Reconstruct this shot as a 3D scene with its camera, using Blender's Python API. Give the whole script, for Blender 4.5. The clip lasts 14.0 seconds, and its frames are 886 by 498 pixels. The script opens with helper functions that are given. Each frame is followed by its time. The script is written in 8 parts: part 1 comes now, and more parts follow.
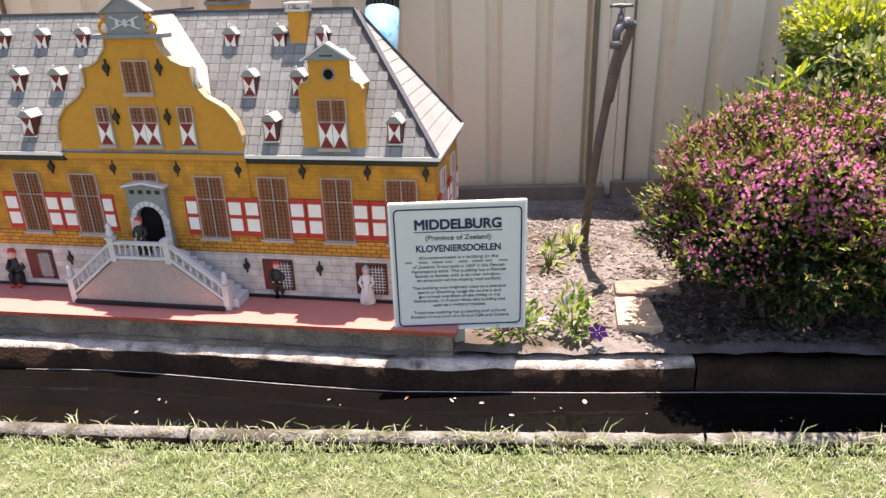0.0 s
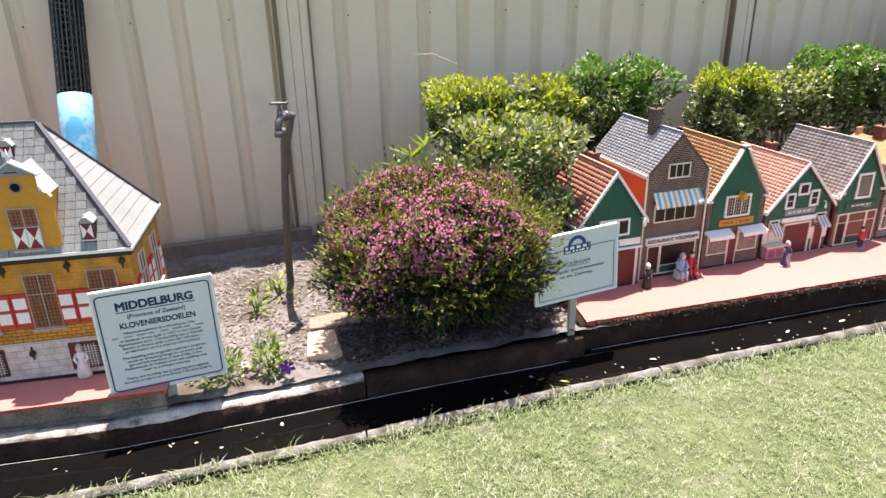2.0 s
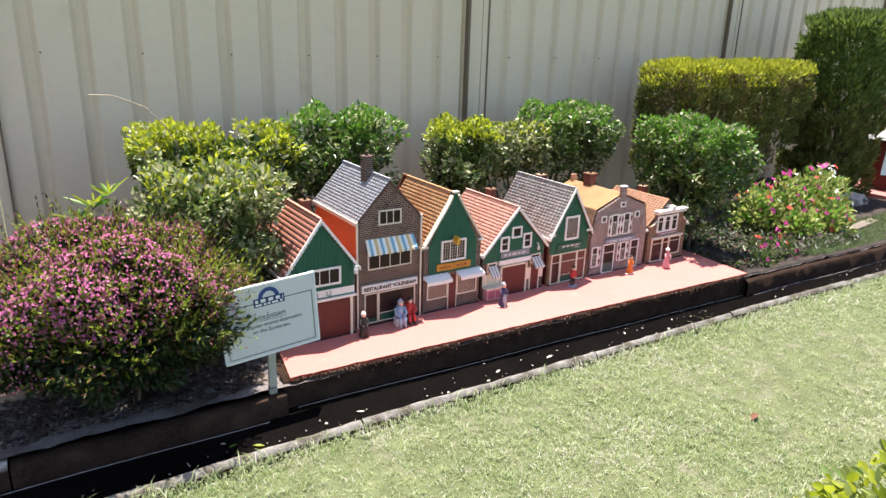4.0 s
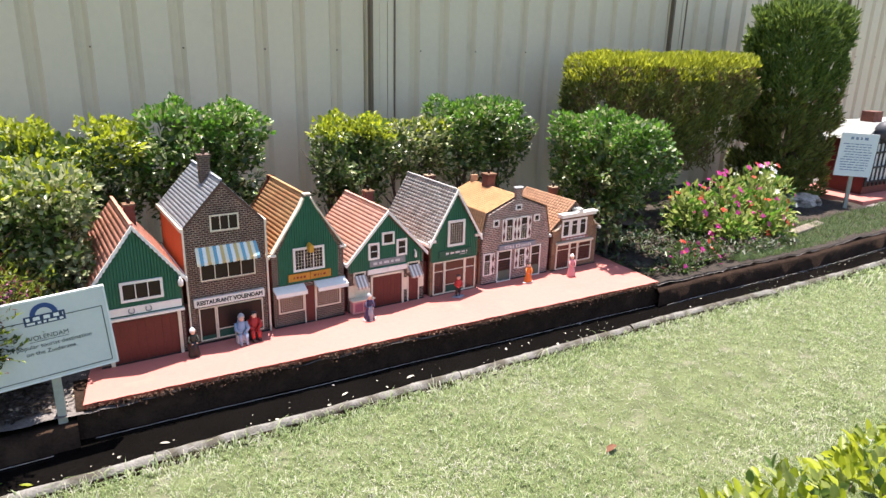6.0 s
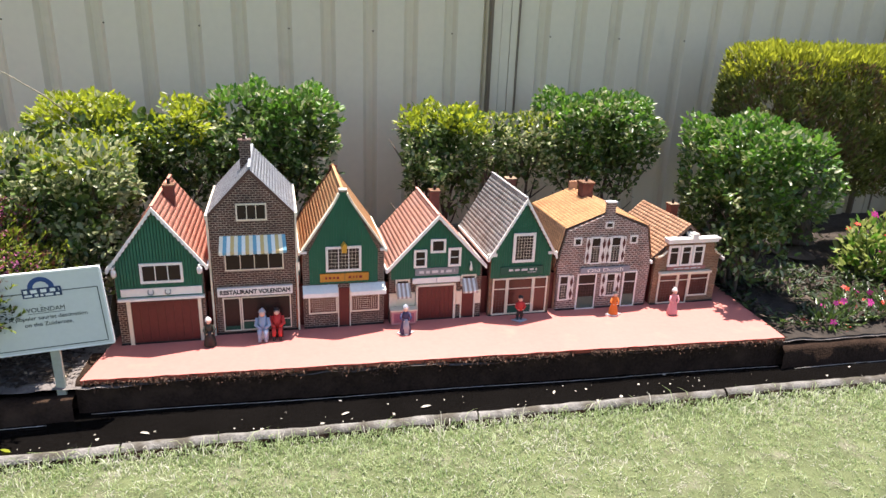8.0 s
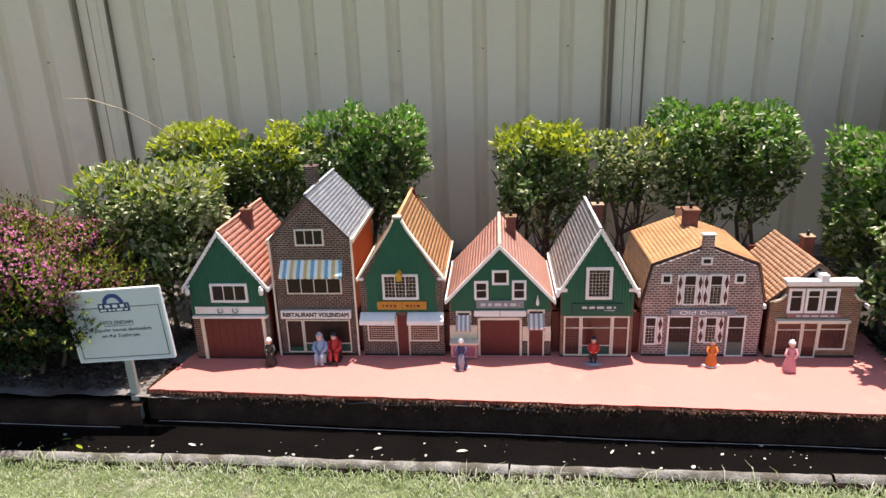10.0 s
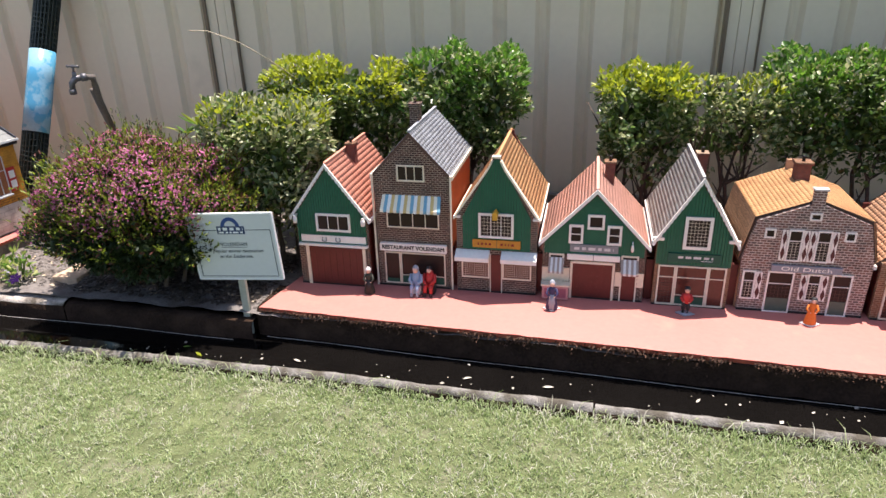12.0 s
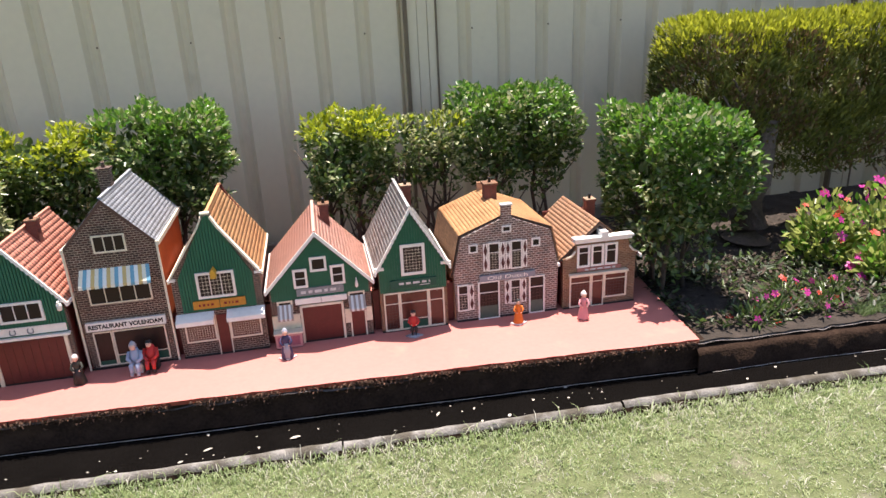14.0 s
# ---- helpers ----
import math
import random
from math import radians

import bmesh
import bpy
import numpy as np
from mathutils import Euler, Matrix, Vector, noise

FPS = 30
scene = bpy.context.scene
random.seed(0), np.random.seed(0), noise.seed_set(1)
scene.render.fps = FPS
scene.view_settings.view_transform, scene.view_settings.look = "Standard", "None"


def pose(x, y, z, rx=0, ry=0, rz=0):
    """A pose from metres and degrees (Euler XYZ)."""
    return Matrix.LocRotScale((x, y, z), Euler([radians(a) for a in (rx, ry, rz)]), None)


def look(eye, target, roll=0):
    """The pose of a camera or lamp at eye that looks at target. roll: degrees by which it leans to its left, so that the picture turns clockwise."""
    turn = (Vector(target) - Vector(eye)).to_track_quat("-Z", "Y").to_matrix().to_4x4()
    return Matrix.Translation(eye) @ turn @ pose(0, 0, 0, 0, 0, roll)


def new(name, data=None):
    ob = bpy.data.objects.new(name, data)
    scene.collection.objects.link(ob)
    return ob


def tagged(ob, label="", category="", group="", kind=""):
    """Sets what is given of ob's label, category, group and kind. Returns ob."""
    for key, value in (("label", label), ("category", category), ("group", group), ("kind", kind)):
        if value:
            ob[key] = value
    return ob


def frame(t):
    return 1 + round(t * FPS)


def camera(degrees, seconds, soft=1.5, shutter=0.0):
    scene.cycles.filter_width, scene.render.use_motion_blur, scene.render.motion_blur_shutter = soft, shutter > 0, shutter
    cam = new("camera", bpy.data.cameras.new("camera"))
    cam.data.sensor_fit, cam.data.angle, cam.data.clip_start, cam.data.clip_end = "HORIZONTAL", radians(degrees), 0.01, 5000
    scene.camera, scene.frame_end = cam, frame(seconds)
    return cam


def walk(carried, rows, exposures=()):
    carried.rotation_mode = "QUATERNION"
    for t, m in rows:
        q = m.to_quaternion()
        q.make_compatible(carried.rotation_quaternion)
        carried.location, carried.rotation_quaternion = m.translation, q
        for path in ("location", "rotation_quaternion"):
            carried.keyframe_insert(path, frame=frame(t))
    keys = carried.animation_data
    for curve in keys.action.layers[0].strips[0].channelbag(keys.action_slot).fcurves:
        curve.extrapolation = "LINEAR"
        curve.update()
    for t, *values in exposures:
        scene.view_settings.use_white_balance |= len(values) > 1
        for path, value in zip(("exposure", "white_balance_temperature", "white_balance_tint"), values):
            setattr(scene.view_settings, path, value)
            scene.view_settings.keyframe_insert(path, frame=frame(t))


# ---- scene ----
cam = camera(67.0, 14.0)
PATH = [
    (0, (-0.128, -0.585, 0.940), (-0.303, 1.268, 0.189), -1.6),
    (0.5, (-0.107, -0.566, 0.950), (-0.305, 1.287, 0.241), -2.2),
    (1, (-0.100, -0.591, 0.969), (-0.264, 1.271, 0.274), -2.4),
    (1.5, (0.066, -0.990, 1.235), (0.148, 0.858, 0.476), -1.5),
    (2, (0.110, -0.975, 1.234), (0.598, 0.815, 0.487), -1.2),
    (2.5, (0.213, -0.991, 1.240), (0.823, 0.767, 0.505), -2.1),
    (3, (0.334, -1.042, 1.236), (1.068, 0.693, 0.563), -2.0),
    (3.5, (0.436, -1.081, 1.262), (1.250, 0.625, 0.608), 0.1),
    (4, (0.545, -1.052, 1.204), (1.524, 0.583, 0.598), 1.8),
    (4.2, (0.598, -0.999, 1.255), (1.629, 0.588, 0.609), 3.2),
    (6.3, (1.223, -1.123, 1.135), (2.183, 0.529, 0.542), 1.3),
    (6.5, (1.255, -1.058, 1.128), (2.235, 0.563, 0.486), 2.6),
    (7, (1.464, -1.018, 1.151), (2.349, 0.645, 0.479), 2.6),
    (7.5, (1.673, -1.026, 1.119), (2.281, 0.763, 0.465), -1.1),
    (7.7, (1.742, -1.023, 1.154), (2.218, 0.803, 0.493), 0.9),
    (9.8, (2.294, -0.892, 1.187), (2.344, 1.012, 0.577), 1.1),
    (10, (2.353, -0.884, 1.192), (2.106, 0.998, 0.562), -2.0),
    (10.5, (2.311, -0.891, 1.200), (1.815, 0.927, 0.530), -2.1),
    (11, (2.366, -0.875, 1.199), (1.705, 0.861, 0.459), -1.7),
    (11.5, (2.286, -0.951, 1.176), (1.690, 0.801, 0.416), -1.0),
    (12, (2.325, -0.939, 1.211), (1.837, 0.832, 0.419), -1.7),
    (12.5, (2.257, -0.968, 1.165), (2.080, 0.880, 0.422), -0.6),
    (13, (2.254, -0.967, 1.194), (2.278, 0.891, 0.453), -1.3),
    (13.5, (2.405, -0.958, 1.201), (2.523, 0.908, 0.492), -2.4),
    (14, (2.398, -0.956, 1.195), (2.657, 0.907, 0.514), -2.7),
]
EXPOSURES = [(0.0, 1.47, 7150, 27), (1.0, 1.47, 7150, 27), (2.0, 1.43, 6750, 21), (4.2, 1.33, 6600, 19), (7.0, 1.31, 6550, 18), (10.0, 1.05, 6700, 20), (12.0, 1.03, 6650, 20), (14.0, 1.13, 6750, 21)]
walk(cam, [(t, look(e, g, r)) for t, e, g, r in PATH], EXPOSURES)

# ---- daylight: high sun behind the fence, clear sky ----
SUN_TO = Vector((0.07, 0.19, 1.0)).normalized()
world = bpy.data.worlds.new("sky")
scene.world = world
world.use_nodes = True
wn = world.node_tree.nodes
sky = wn.new("ShaderNodeTexSky")
sky.sky_type = "NISHITA"
sky.sun_disc = False
sky.sun_elevation = math.asin(SUN_TO.z)
sky.sun_rotation = math.atan2(SUN_TO.x, SUN_TO.y)
wn["Background"].inputs["Strength"].default_value = 0.105
world.node_tree.links.new(sky.outputs[0], wn["Background"].inputs["Color"])
sun_data = bpy.data.lights.new("sun", "SUN")
sun_data.energy, sun_data.angle, sun_data.color = 5.0, radians(0.53), (1.0, 0.95, 0.87)
sun = new("sun", sun_data)
sun.matrix_world = look(SUN_TO * 20, (0, 0, 0))

# ---- materials ----
def mat(name, col, rough=0.7, var=0.14, scale=9.0, fine=90.0, bump=0.15, metal=0.0, spec=0.4, stain=None, island=0.0, obj=0.0, hue=0.0):
    """A painted or natural surface with broad and fine variation and slight relief."""
    m = bpy.data.materials.new(name)
    m.use_nodes = True
    nt = m.node_tree
    n, l = nt.nodes, nt.links
    b = n["Principled BSDF"]
    b.inputs["Roughness"].default_value = rough
    b.inputs["Metallic"].default_value = metal
    b.inputs["Specular IOR Level"].default_value = spec
    tc = n.new("ShaderNodeTexCoord")
    big = n.new("ShaderNodeTexNoise")
    big.inputs["Scale"].default_value = scale
    big.inputs["Detail"].default_value = 5
    small = n.new("ShaderNodeTexNoise")
    small.inputs["Scale"].default_value = fine
    small.inputs["Detail"].default_value = 3
    for x in (big, small):
        l.new(tc.outputs["Object"], x.inputs["Vector"])
    add = n.new("ShaderNodeMath")
    add.operation = "ADD"
    l.new(big.outputs["Fac"], add.inputs[0])
    l.new(small.outputs["Fac"], add.inputs[1])
    ramp = n.new("ShaderNodeMapRange")
    ramp.inputs["From Min"].default_value, ramp.inputs["From Max"].default_value = 0.6, 1.4
    ramp.inputs["To Min"].default_value, ramp.inputs["To Max"].default_value = 1 - var, 1 + var
    l.new(add.outputs[0], ramp.inputs["Value"])
    hsv = n.new("ShaderNodeHueSaturation")
    hsv.inputs["Color"].default_value = (*col, 1)
    l.new(ramp.outputs[0], hsv.inputs["Value"])
    out = hsv.outputs[0]
    if island or obj:
        rnd = n.new("ShaderNodeNewGeometry").outputs["Random Per Island"] if island else n.new("ShaderNodeObjectInfo").outputs["Random"]
        amp = island or obj
        mr = n.new("ShaderNodeMapRange")
        mr.inputs["To Min"].default_value, mr.inputs["To Max"].default_value = 1 - amp, 1 + amp
        l.new(rnd, mr.inputs["Value"])
        h2 = n.new("ShaderNodeHueSaturation")
        l.new(out, h2.inputs["Color"])
        l.new(mr.outputs[0], h2.inputs["Value"])
        if hue:
            mh = n.new("ShaderNodeMapRange")
            mh.inputs["To Min"].default_value, mh.inputs["To Max"].default_value = 0.5 - hue, 0.5 + hue
            l.new(rnd, mh.inputs["Value"])
            l.new(mh.outputs[0], h2.inputs["Hue"])
        out = h2.outputs[0]
    if stain:
        sc, lo, hi, scol = stain
        sn = n.new("ShaderNodeTexNoise")
        sn.inputs["Scale"].default_value = sc
        sn.inputs["Detail"].default_value = 6
        l.new(tc.outputs["Object"], sn.inputs["Vector"])
        sr = n.new("ShaderNodeMapRange")
        sr.inputs["From Min"].default_value, sr.inputs["From Max"].default_value = lo, hi
        l.new(sn.outputs["Fac"], sr.inputs["Value"])
        mix = n.new("ShaderNodeMix")
        mix.data_type = "RGBA"
        mix.inputs["B"].default_value = (*scol, 1)
        l.new(sr.outputs[0], mix.inputs["Factor"])
        l.new(out, mix.inputs["A"])
        out = mix.outputs["Result"]
    l.new(out, b.inputs["Base Color"])
    bp = n.new("ShaderNodeBump")
    bp.inputs["Strength"].default_value = bump
    bp.inputs["Distance"].default_value = 0.004
    l.new(add.outputs[0], bp.inputs["Height"])
    l.new(bp.outputs[0], b.inputs["Normal"])
    return m


def brick_mat(name, c1, c2, mortar, bw=0.0175, bh=0.0070, ms=0.0012, rough=0.85, bump=0.5):
    """Small bricks laid in rows along local x and z."""
    m = bpy.data.materials.new(name)
    m.use_nodes = True
    n, l = m.node_tree.nodes, m.node_tree.links
    b = n["Principled BSDF"]
    b.inputs["Roughness"].default_value = rough
    tc, sep, com = n.new("ShaderNodeTexCoord"), n.new("ShaderNodeSeparateXYZ"), n.new("ShaderNodeCombineXYZ")
    l.new(tc.outputs["Object"], sep.inputs[0])
    xy = n.new("ShaderNodeMath")
    l.new(sep.outputs[0], xy.inputs[0])
    l.new(sep.outputs[1], xy.inputs[1])
    l.new(xy.outputs[0], com.inputs[0])
    l.new(sep.outputs[2], com.inputs[1])
    wob = n.new("ShaderNodeTexNoise")
    wob.inputs["Scale"].default_value = 60
    l.new(tc.outputs["Object"], wob.inputs["Vector"])
    mx = n.new("ShaderNodeVectorMath")
    mx.operation = "MULTIPLY_ADD"
    mx.inputs[1].default_value = (0.0016, 0.0016, 0)
    l.new(wob.outputs["Color"], mx.inputs[0])
    l.new(com.outputs[0], mx.inputs[2])
    br = n.new("ShaderNodeTexBrick")
    br.inputs["Scale"].default_value = 1
    br.inputs["Brick Width"].default_value, br.inputs["Row Height"].default_value = bw, bh
    br.inputs["Mortar Size"].default_value = ms
    br.inputs["Mortar Smooth"].default_value = 0.3
    br.inputs["Color1"].default_value, br.inputs["Color2"].default_value = (*c1, 1), (*c2, 1)
    br.inputs["Mortar"].default_value = (*mortar, 1)
    l.new(mx.outputs[0], br.inputs["Vector"])
    nz = n.new("ShaderNodeTexNoise")
    nz.inputs["Scale"].default_value = 25
    nz.inputs["Detail"].default_value = 6
    l.new(tc.outputs["Object"], nz.inputs["Vector"])
    mr = n.new("ShaderNodeMapRange")
    mr.inputs["From Min"].default_value, mr.inputs["From Max"].default_value = 0.3, 0.7
    mr.inputs["To Min"].default_value, mr.inputs["To Max"].default_value = 0.72, 1.22
    l.new(nz.outputs["Fac"], mr.inputs["Value"])
    hs = n.new("ShaderNodeHueSaturation")
    l.new(br.outputs["Color"], hs.inputs["Color"])
    l.new(mr.outputs[0], hs.inputs["Value"])
    l.new(hs.outputs[0], b.inputs["Base Color"])
    bp = n.new("ShaderNodeBump")
    bp.invert = True
    bp.inputs["Strength"].default_value, bp.inputs["Distance"].default_value = bump, 0.001
    l.new(br.outputs["Fac"], bp.inputs["Height"])
    l.new(bp.outputs[0], b.inputs["Normal"])
    return m


def leaf_mat(name, col, col2, rough=0.42, thin=0.35):
    """A leaf: two tones by leaf, slightly glossy, light passes through."""
    m = bpy.data.materials.new(name)
    m.use_nodes = True
    n, l = m.node_tree.nodes, m.node_tree.links
    b = n["Principled BSDF"]
    b.inputs["Roughness"].default_value = rough
    b.inputs["Specular IOR Level"].default_value = 0.5
    geo = n.new("ShaderNodeNewGeometry")
    mix = n.new("ShaderNodeMix")
    mix.data_type = "RGBA"
    mix.inputs["A"].default_value, mix.inputs["B"].default_value = (*col, 1), (*col2, 1)
    l.new(geo.outputs["Random Per Island"], mix.inputs["Factor"])
    l.new(mix.outputs["Result"], b.inputs["Base Color"])
    tr = n.new("ShaderNodeBsdfTranslucent")
    bright = n.new("ShaderNodeHueSaturation")
    bright.inputs["Value"].default_value = 1.4
    l.new(mix.outputs["Result"], bright.inputs["Color"])
    l.new(bright.outputs[0], tr.inputs["Color"])
    ms = n.new("ShaderNodeMixShader")
    ms.inputs[0].default_value = thin
    l.new(b.outputs[0], ms.inputs[1])
    l.new(tr.outputs[0], ms.inputs[2])
    l.new(ms.outputs[0], n["Material Output"].inputs["Surface"])
    return m


FENCE = mat("cream_steel", (0.67, 0.59, 0.425), rough=0.45, var=0.04, scale=2, fine=30, bump=0.03, stain=(5, 0.62, 0.9, (0.5, 0.44, 0.31)))
FENCE_TRIM = mat("cream_steel_post", (0.62, 0.55, 0.39), rough=0.45, var=0.05, scale=3)
FENCE_DARK = mat("brown_steel_shadow_and_screw", (0.16, 0.12, 0.075), rough=0.5)
CONCRETE = mat("weathered_concrete", (0.42, 0.375, 0.32), rough=0.95, var=0.5, scale=22, fine=180, bump=1.0, stain=(16, 0.48, 0.66, (0.10, 0.085, 0.065)))
KERB = mat("grey_mottled_kerb", (0.20, 0.19, 0.168), rough=0.95, var=0.5, scale=22, fine=180, bump=1.0, stain=(13, 0.44, 0.60, (0.085, 0.075, 0.055)))
# Dark brown also carries shade for kerb sides and the length below the bush.
CONCRETE_DARK = mat("mossy_shaded_concrete", (0.034, 0.021, 0.014), rough=0.95, var=0.5, scale=12, fine=120, bump=1.0, spec=0.08, stain=(12, 0.55, 0.78, (0.06, 0.038, 0.024)))
CONCRETE_GREY = mat("grey_rough_concrete", (0.155, 0.13, 0.105), rough=0.95, var=0.6, scale=10, fine=150, bump=0.9, stain=(13, 0.52, 0.75, (0.32, 0.28, 0.2)))
TERRACE = mat("salmon_painted_board", (0.50, 0.18, 0.145), rough=0.7, var=0.07, scale=4, fine=60, bump=0.12, stain=(7, 0.6, 0.85, (0.60, 0.25, 0.18)))
TERRACE_EDGE = mat("chipped_red_edge", (0.33, 0.07, 0.035), rough=0.8, var=0.35, scale=25)
SOIL = mat("dry_grey_soil", (0.168, 0.152, 0.138), rough=1.0, var=0.5, scale=22, fine=180, bump=1.0, stain=(7, 0.46, 0.66, (0.085, 0.066, 0.048)))
# Soil and litter colours hold the shade under hedges and bush.
SOIL_DARK = mat("shade_dark_soil", (0.035, 0.028, 0.021), rough=1.0, var=0.4, scale=18, fine=160, bump=1.0, stain=(8, 0.55, 0.75, (0.065, 0.05, 0.038)))
CHIP_DARK = mat("shade_dark_leaf_litter", (0.055, 0.041, 0.03), rough=0.95, var=0.25, island=0.7)
CHIP = mat("bark_chip", (0.15, 0.132, 0.118), rough=0.95, var=0.25, island=0.6)
LAWN = mat("lawn_soil", (0.10, 0.12, 0.05), rough=1.0, var=0.5, scale=12, fine=200, bump=0.8, stain=(9, 0.55, 0.75, (0.17, 0.165, 0.11)))
WHITE = mat("white_paint", (0.78, 0.76, 0.70), rough=0.5, var=0.08, scale=20)
GREY_WHITE = mat("grey_white_paint", (0.55, 0.55, 0.54), rough=0.6, var=0.12, scale=18)
CREAM = mat("cream_paint", (0.70, 0.64, 0.50), rough=0.5, var=0.1)
GREEN = mat("bottle_green_paint", (0.012, 0.115, 0.065), rough=0.45, var=0.14, scale=15)
GREEN_DARK = mat("dark_green_paint", (0.01, 0.075, 0.05), rough=0.45, var=0.14)
MAROON = mat("maroon_paint", (0.105, 0.018, 0.014), rough=0.5, var=0.18, scale=20)
ORANGE_WALL = mat("orange_painted_wall", (0.55, 0.115, 0.03), rough=0.7, var=0.12, scale=14)
BLACK = mat("black_paint", (0.012, 0.011, 0.011), rough=0.45, var=0.2)
GLASS = mat("dark_window_pane", (0.028, 0.017, 0.014), rough=0.3, var=0.15, spec=0.2, bump=0.0)
GLASS_RED = mat("red_brown_window_pane", (0.085, 0.028, 0.02), rough=0.2, var=0.2, bump=0.0)
GLASS_BROWN = mat("brown_leaded_pane", (0.31, 0.12, 0.055), rough=0.7, var=0.2, bump=0.0, spec=0.15)
OCHRE = mat("ochre_painted_plaster", (0.55, 0.25, 0.025), rough=0.65, var=0.1, scale=8, fine=70, bump=0.2, stain=(14, 0.62, 0.85, (0.45, 0.16, 0.02)))
OCHRE_BRICK = brick_mat("yellow_glazed_brick", (0.58, 0.27, 0.03), (0.46, 0.19, 0.02), (0.13, 0.06, 0.02), 0.026, 0.0105, 0.0012)
OCHRE_FINE = brick_mat("ochre_scored_brick", (0.55, 0.25, 0.025), (0.50, 0.22, 0.022), (0.40, 0.17, 0.018), 0.03, 0.0105, 0.0007, bump=0.35)
PALE_BRICK = brick_mat("pale_grey_brick", (0.56, 0.52, 0.47), (0.47, 0.43, 0.39), (0.36, 0.32, 0.29), 0.05, 0.02, 0.0012)
BRICK_DARK = brick_mat("dark_brown_brick", (0.085, 0.036, 0.024), (0.036, 0.02, 0.015), (0.33, 0.26, 0.20), 0.0175, 0.0076, 0.0011)
BRICK_MIX = brick_mat("mottled_red_grey_brick", (0.20, 0.095, 0.068), (0.085, 0.062, 0.055), (0.46, 0.38, 0.33), 0.0185, 0.0085, 0.0017)
BRICK_TAN = brick_mat("tan_brick", (0.22, 0.105, 0.05), (0.13, 0.06, 0.03), (0.30, 0.21, 0.135))
BRICK_RED = brick_mat("red_brick", (0.24, 0.06, 0.035), (0.16, 0.04, 0.026), (0.16, 0.08, 0.06), 0.011, 0.0042, 0.0007)
TILE_RED = mat("red_clay_tile", (0.60, 0.26, 0.18), rough=0.75, var=0.12, scale=18, island=0.12, stain=(8, 0.6, 0.8, (0.55, 0.25, 0.16)))
TILE_PINK = mat("faded_pink_clay_tile", (0.64, 0.33, 0.25), rough=0.75, var=0.12, scale=18, island=0.12, stain=(8, 0.55, 0.8, (0.62, 0.3, 0.2)))
TILE_ORANGE = mat("orange_clay_tile", (0.50, 0.20, 0.075), rough=0.75, var=0.14, scale=18, island=0.12, stain=(7, 0.55, 0.75, (0.55, 0.33, 0.12)))
TILE_OCHRE = mat("ochre_clay_tile", (0.52, 0.285, 0.125), rough=0.75, var=0.14, scale=18, island=0.12, stain=(7, 0.5, 0.75, (0.42, 0.17, 0.07)))
TILE_TAN = mat("tan_clay_tile", (0.53, 0.30, 0.175), rough=0.75, var=0.14, scale=18, island=0.14)
TILE_SLATE = mat("blue_grey_tile", (0.31, 0.33, 0.35), rough=0.6, var=0.14, scale=18, island=0.14)
TILE_GREY = mat("lichen_grey_tile", (0.36, 0.36, 0.335), rough=0.8, var=0.2, scale=25, island=0.16, stain=(16, 0.5, 0.7, (0.22, 0.215, 0.19)))
JOINT = mat("dark_roof_joint", (0.10, 0.06, 0.046), rough=0.9)
SLATE = mat("pale_grey_slate", (0.205, 0.215, 0.205), rough=0.8, var=0.2, scale=10, fine=120, bump=0.4, island=0.14)
SLATE_PIECE = mat("pale_grey_slate_piece", (0.205, 0.215, 0.205), rough=0.8, var=0.2, scale=10, fine=120, bump=0.4, obj=0.14)
SLATE_PLAIN = mat("pale_grey_roof_sheet", (0.265, 0.275, 0.258), rough=0.8, var=0.12, scale=8)
LEAD = mat("grey_painted_stone", (0.21, 0.225, 0.23), rough=0.6, var=0.14)
LEAD_DARK = mat("dark_grey_lead", (0.06, 0.063, 0.075), rough=0.55, var=0.2)
RED = mat("red_shutter_paint", (0.46, 0.035, 0.022), rough=0.5, var=0.12)
DARK_RED = mat("dark_red_paint", (0.20, 0.012, 0.014), rough=0.5, var=0.12)
SIGN_FACE = mat("pale_mint_sign_panel", (0.58, 0.61, 0.60), rough=0.4, var=0.04, scale=6, bump=0.02)
SIGN_EDGE = mat("white_sign_edge", (0.74, 0.77, 0.76), rough=0.45, var=0.05)
NAVY = mat("navy_lettering", (0.015, 0.022, 0.07), rough=0.5, var=0.05)
TEXT_GREY = mat("dark_slate_lettering", (0.035, 0.055, 0.06), rough=0.5, var=0.05)
POST_WOOD = mat("grey_green_timber_post", (0.36, 0.37, 0.31), rough=0.8, var=0.14, scale=12)
OLD_WOOD = mat("weathered_grey_timber", (0.19, 0.16, 0.125), rough=0.9, var=0.35, scale=14, fine=150, bump=0.6)
GALV = mat("dull_galvanised_metal", (0.13, 0.13, 0.135), rough=0.5, var=0.25, metal=0.6)
STAKE = mat("dark_wet_timber", (0.115, 0.10, 0.085), rough=0.9, var=0.35, scale=14, fine=150, bump=0.6)
PIT_BLACK = mat("matt_black_opening", (0.012, 0.01, 0.009), rough=0.9, spec=0.1)
HALL_FRAME = mat("faded_window_frame", (0.42, 0.35, 0.29), rough=0.7, var=0.15, scale=20)
ROOF_BED = mat("dark_slate_bed", (0.10, 0.10, 0.095), rough=0.9, var=0.2)
GABLE_EDGE = mat("weathered_gable_coping", (0.42, 0.33, 0.19), rough=0.85, var=0.25, scale=20)
TEXT_FAINT = mat("faint_grey_lettering", (0.22, 0.25, 0.25), rough=0.5, var=0.05)
GOLD = mat("yellow_gold_paint", (0.60, 0.34, 0.035), rough=0.45, var=0.12)
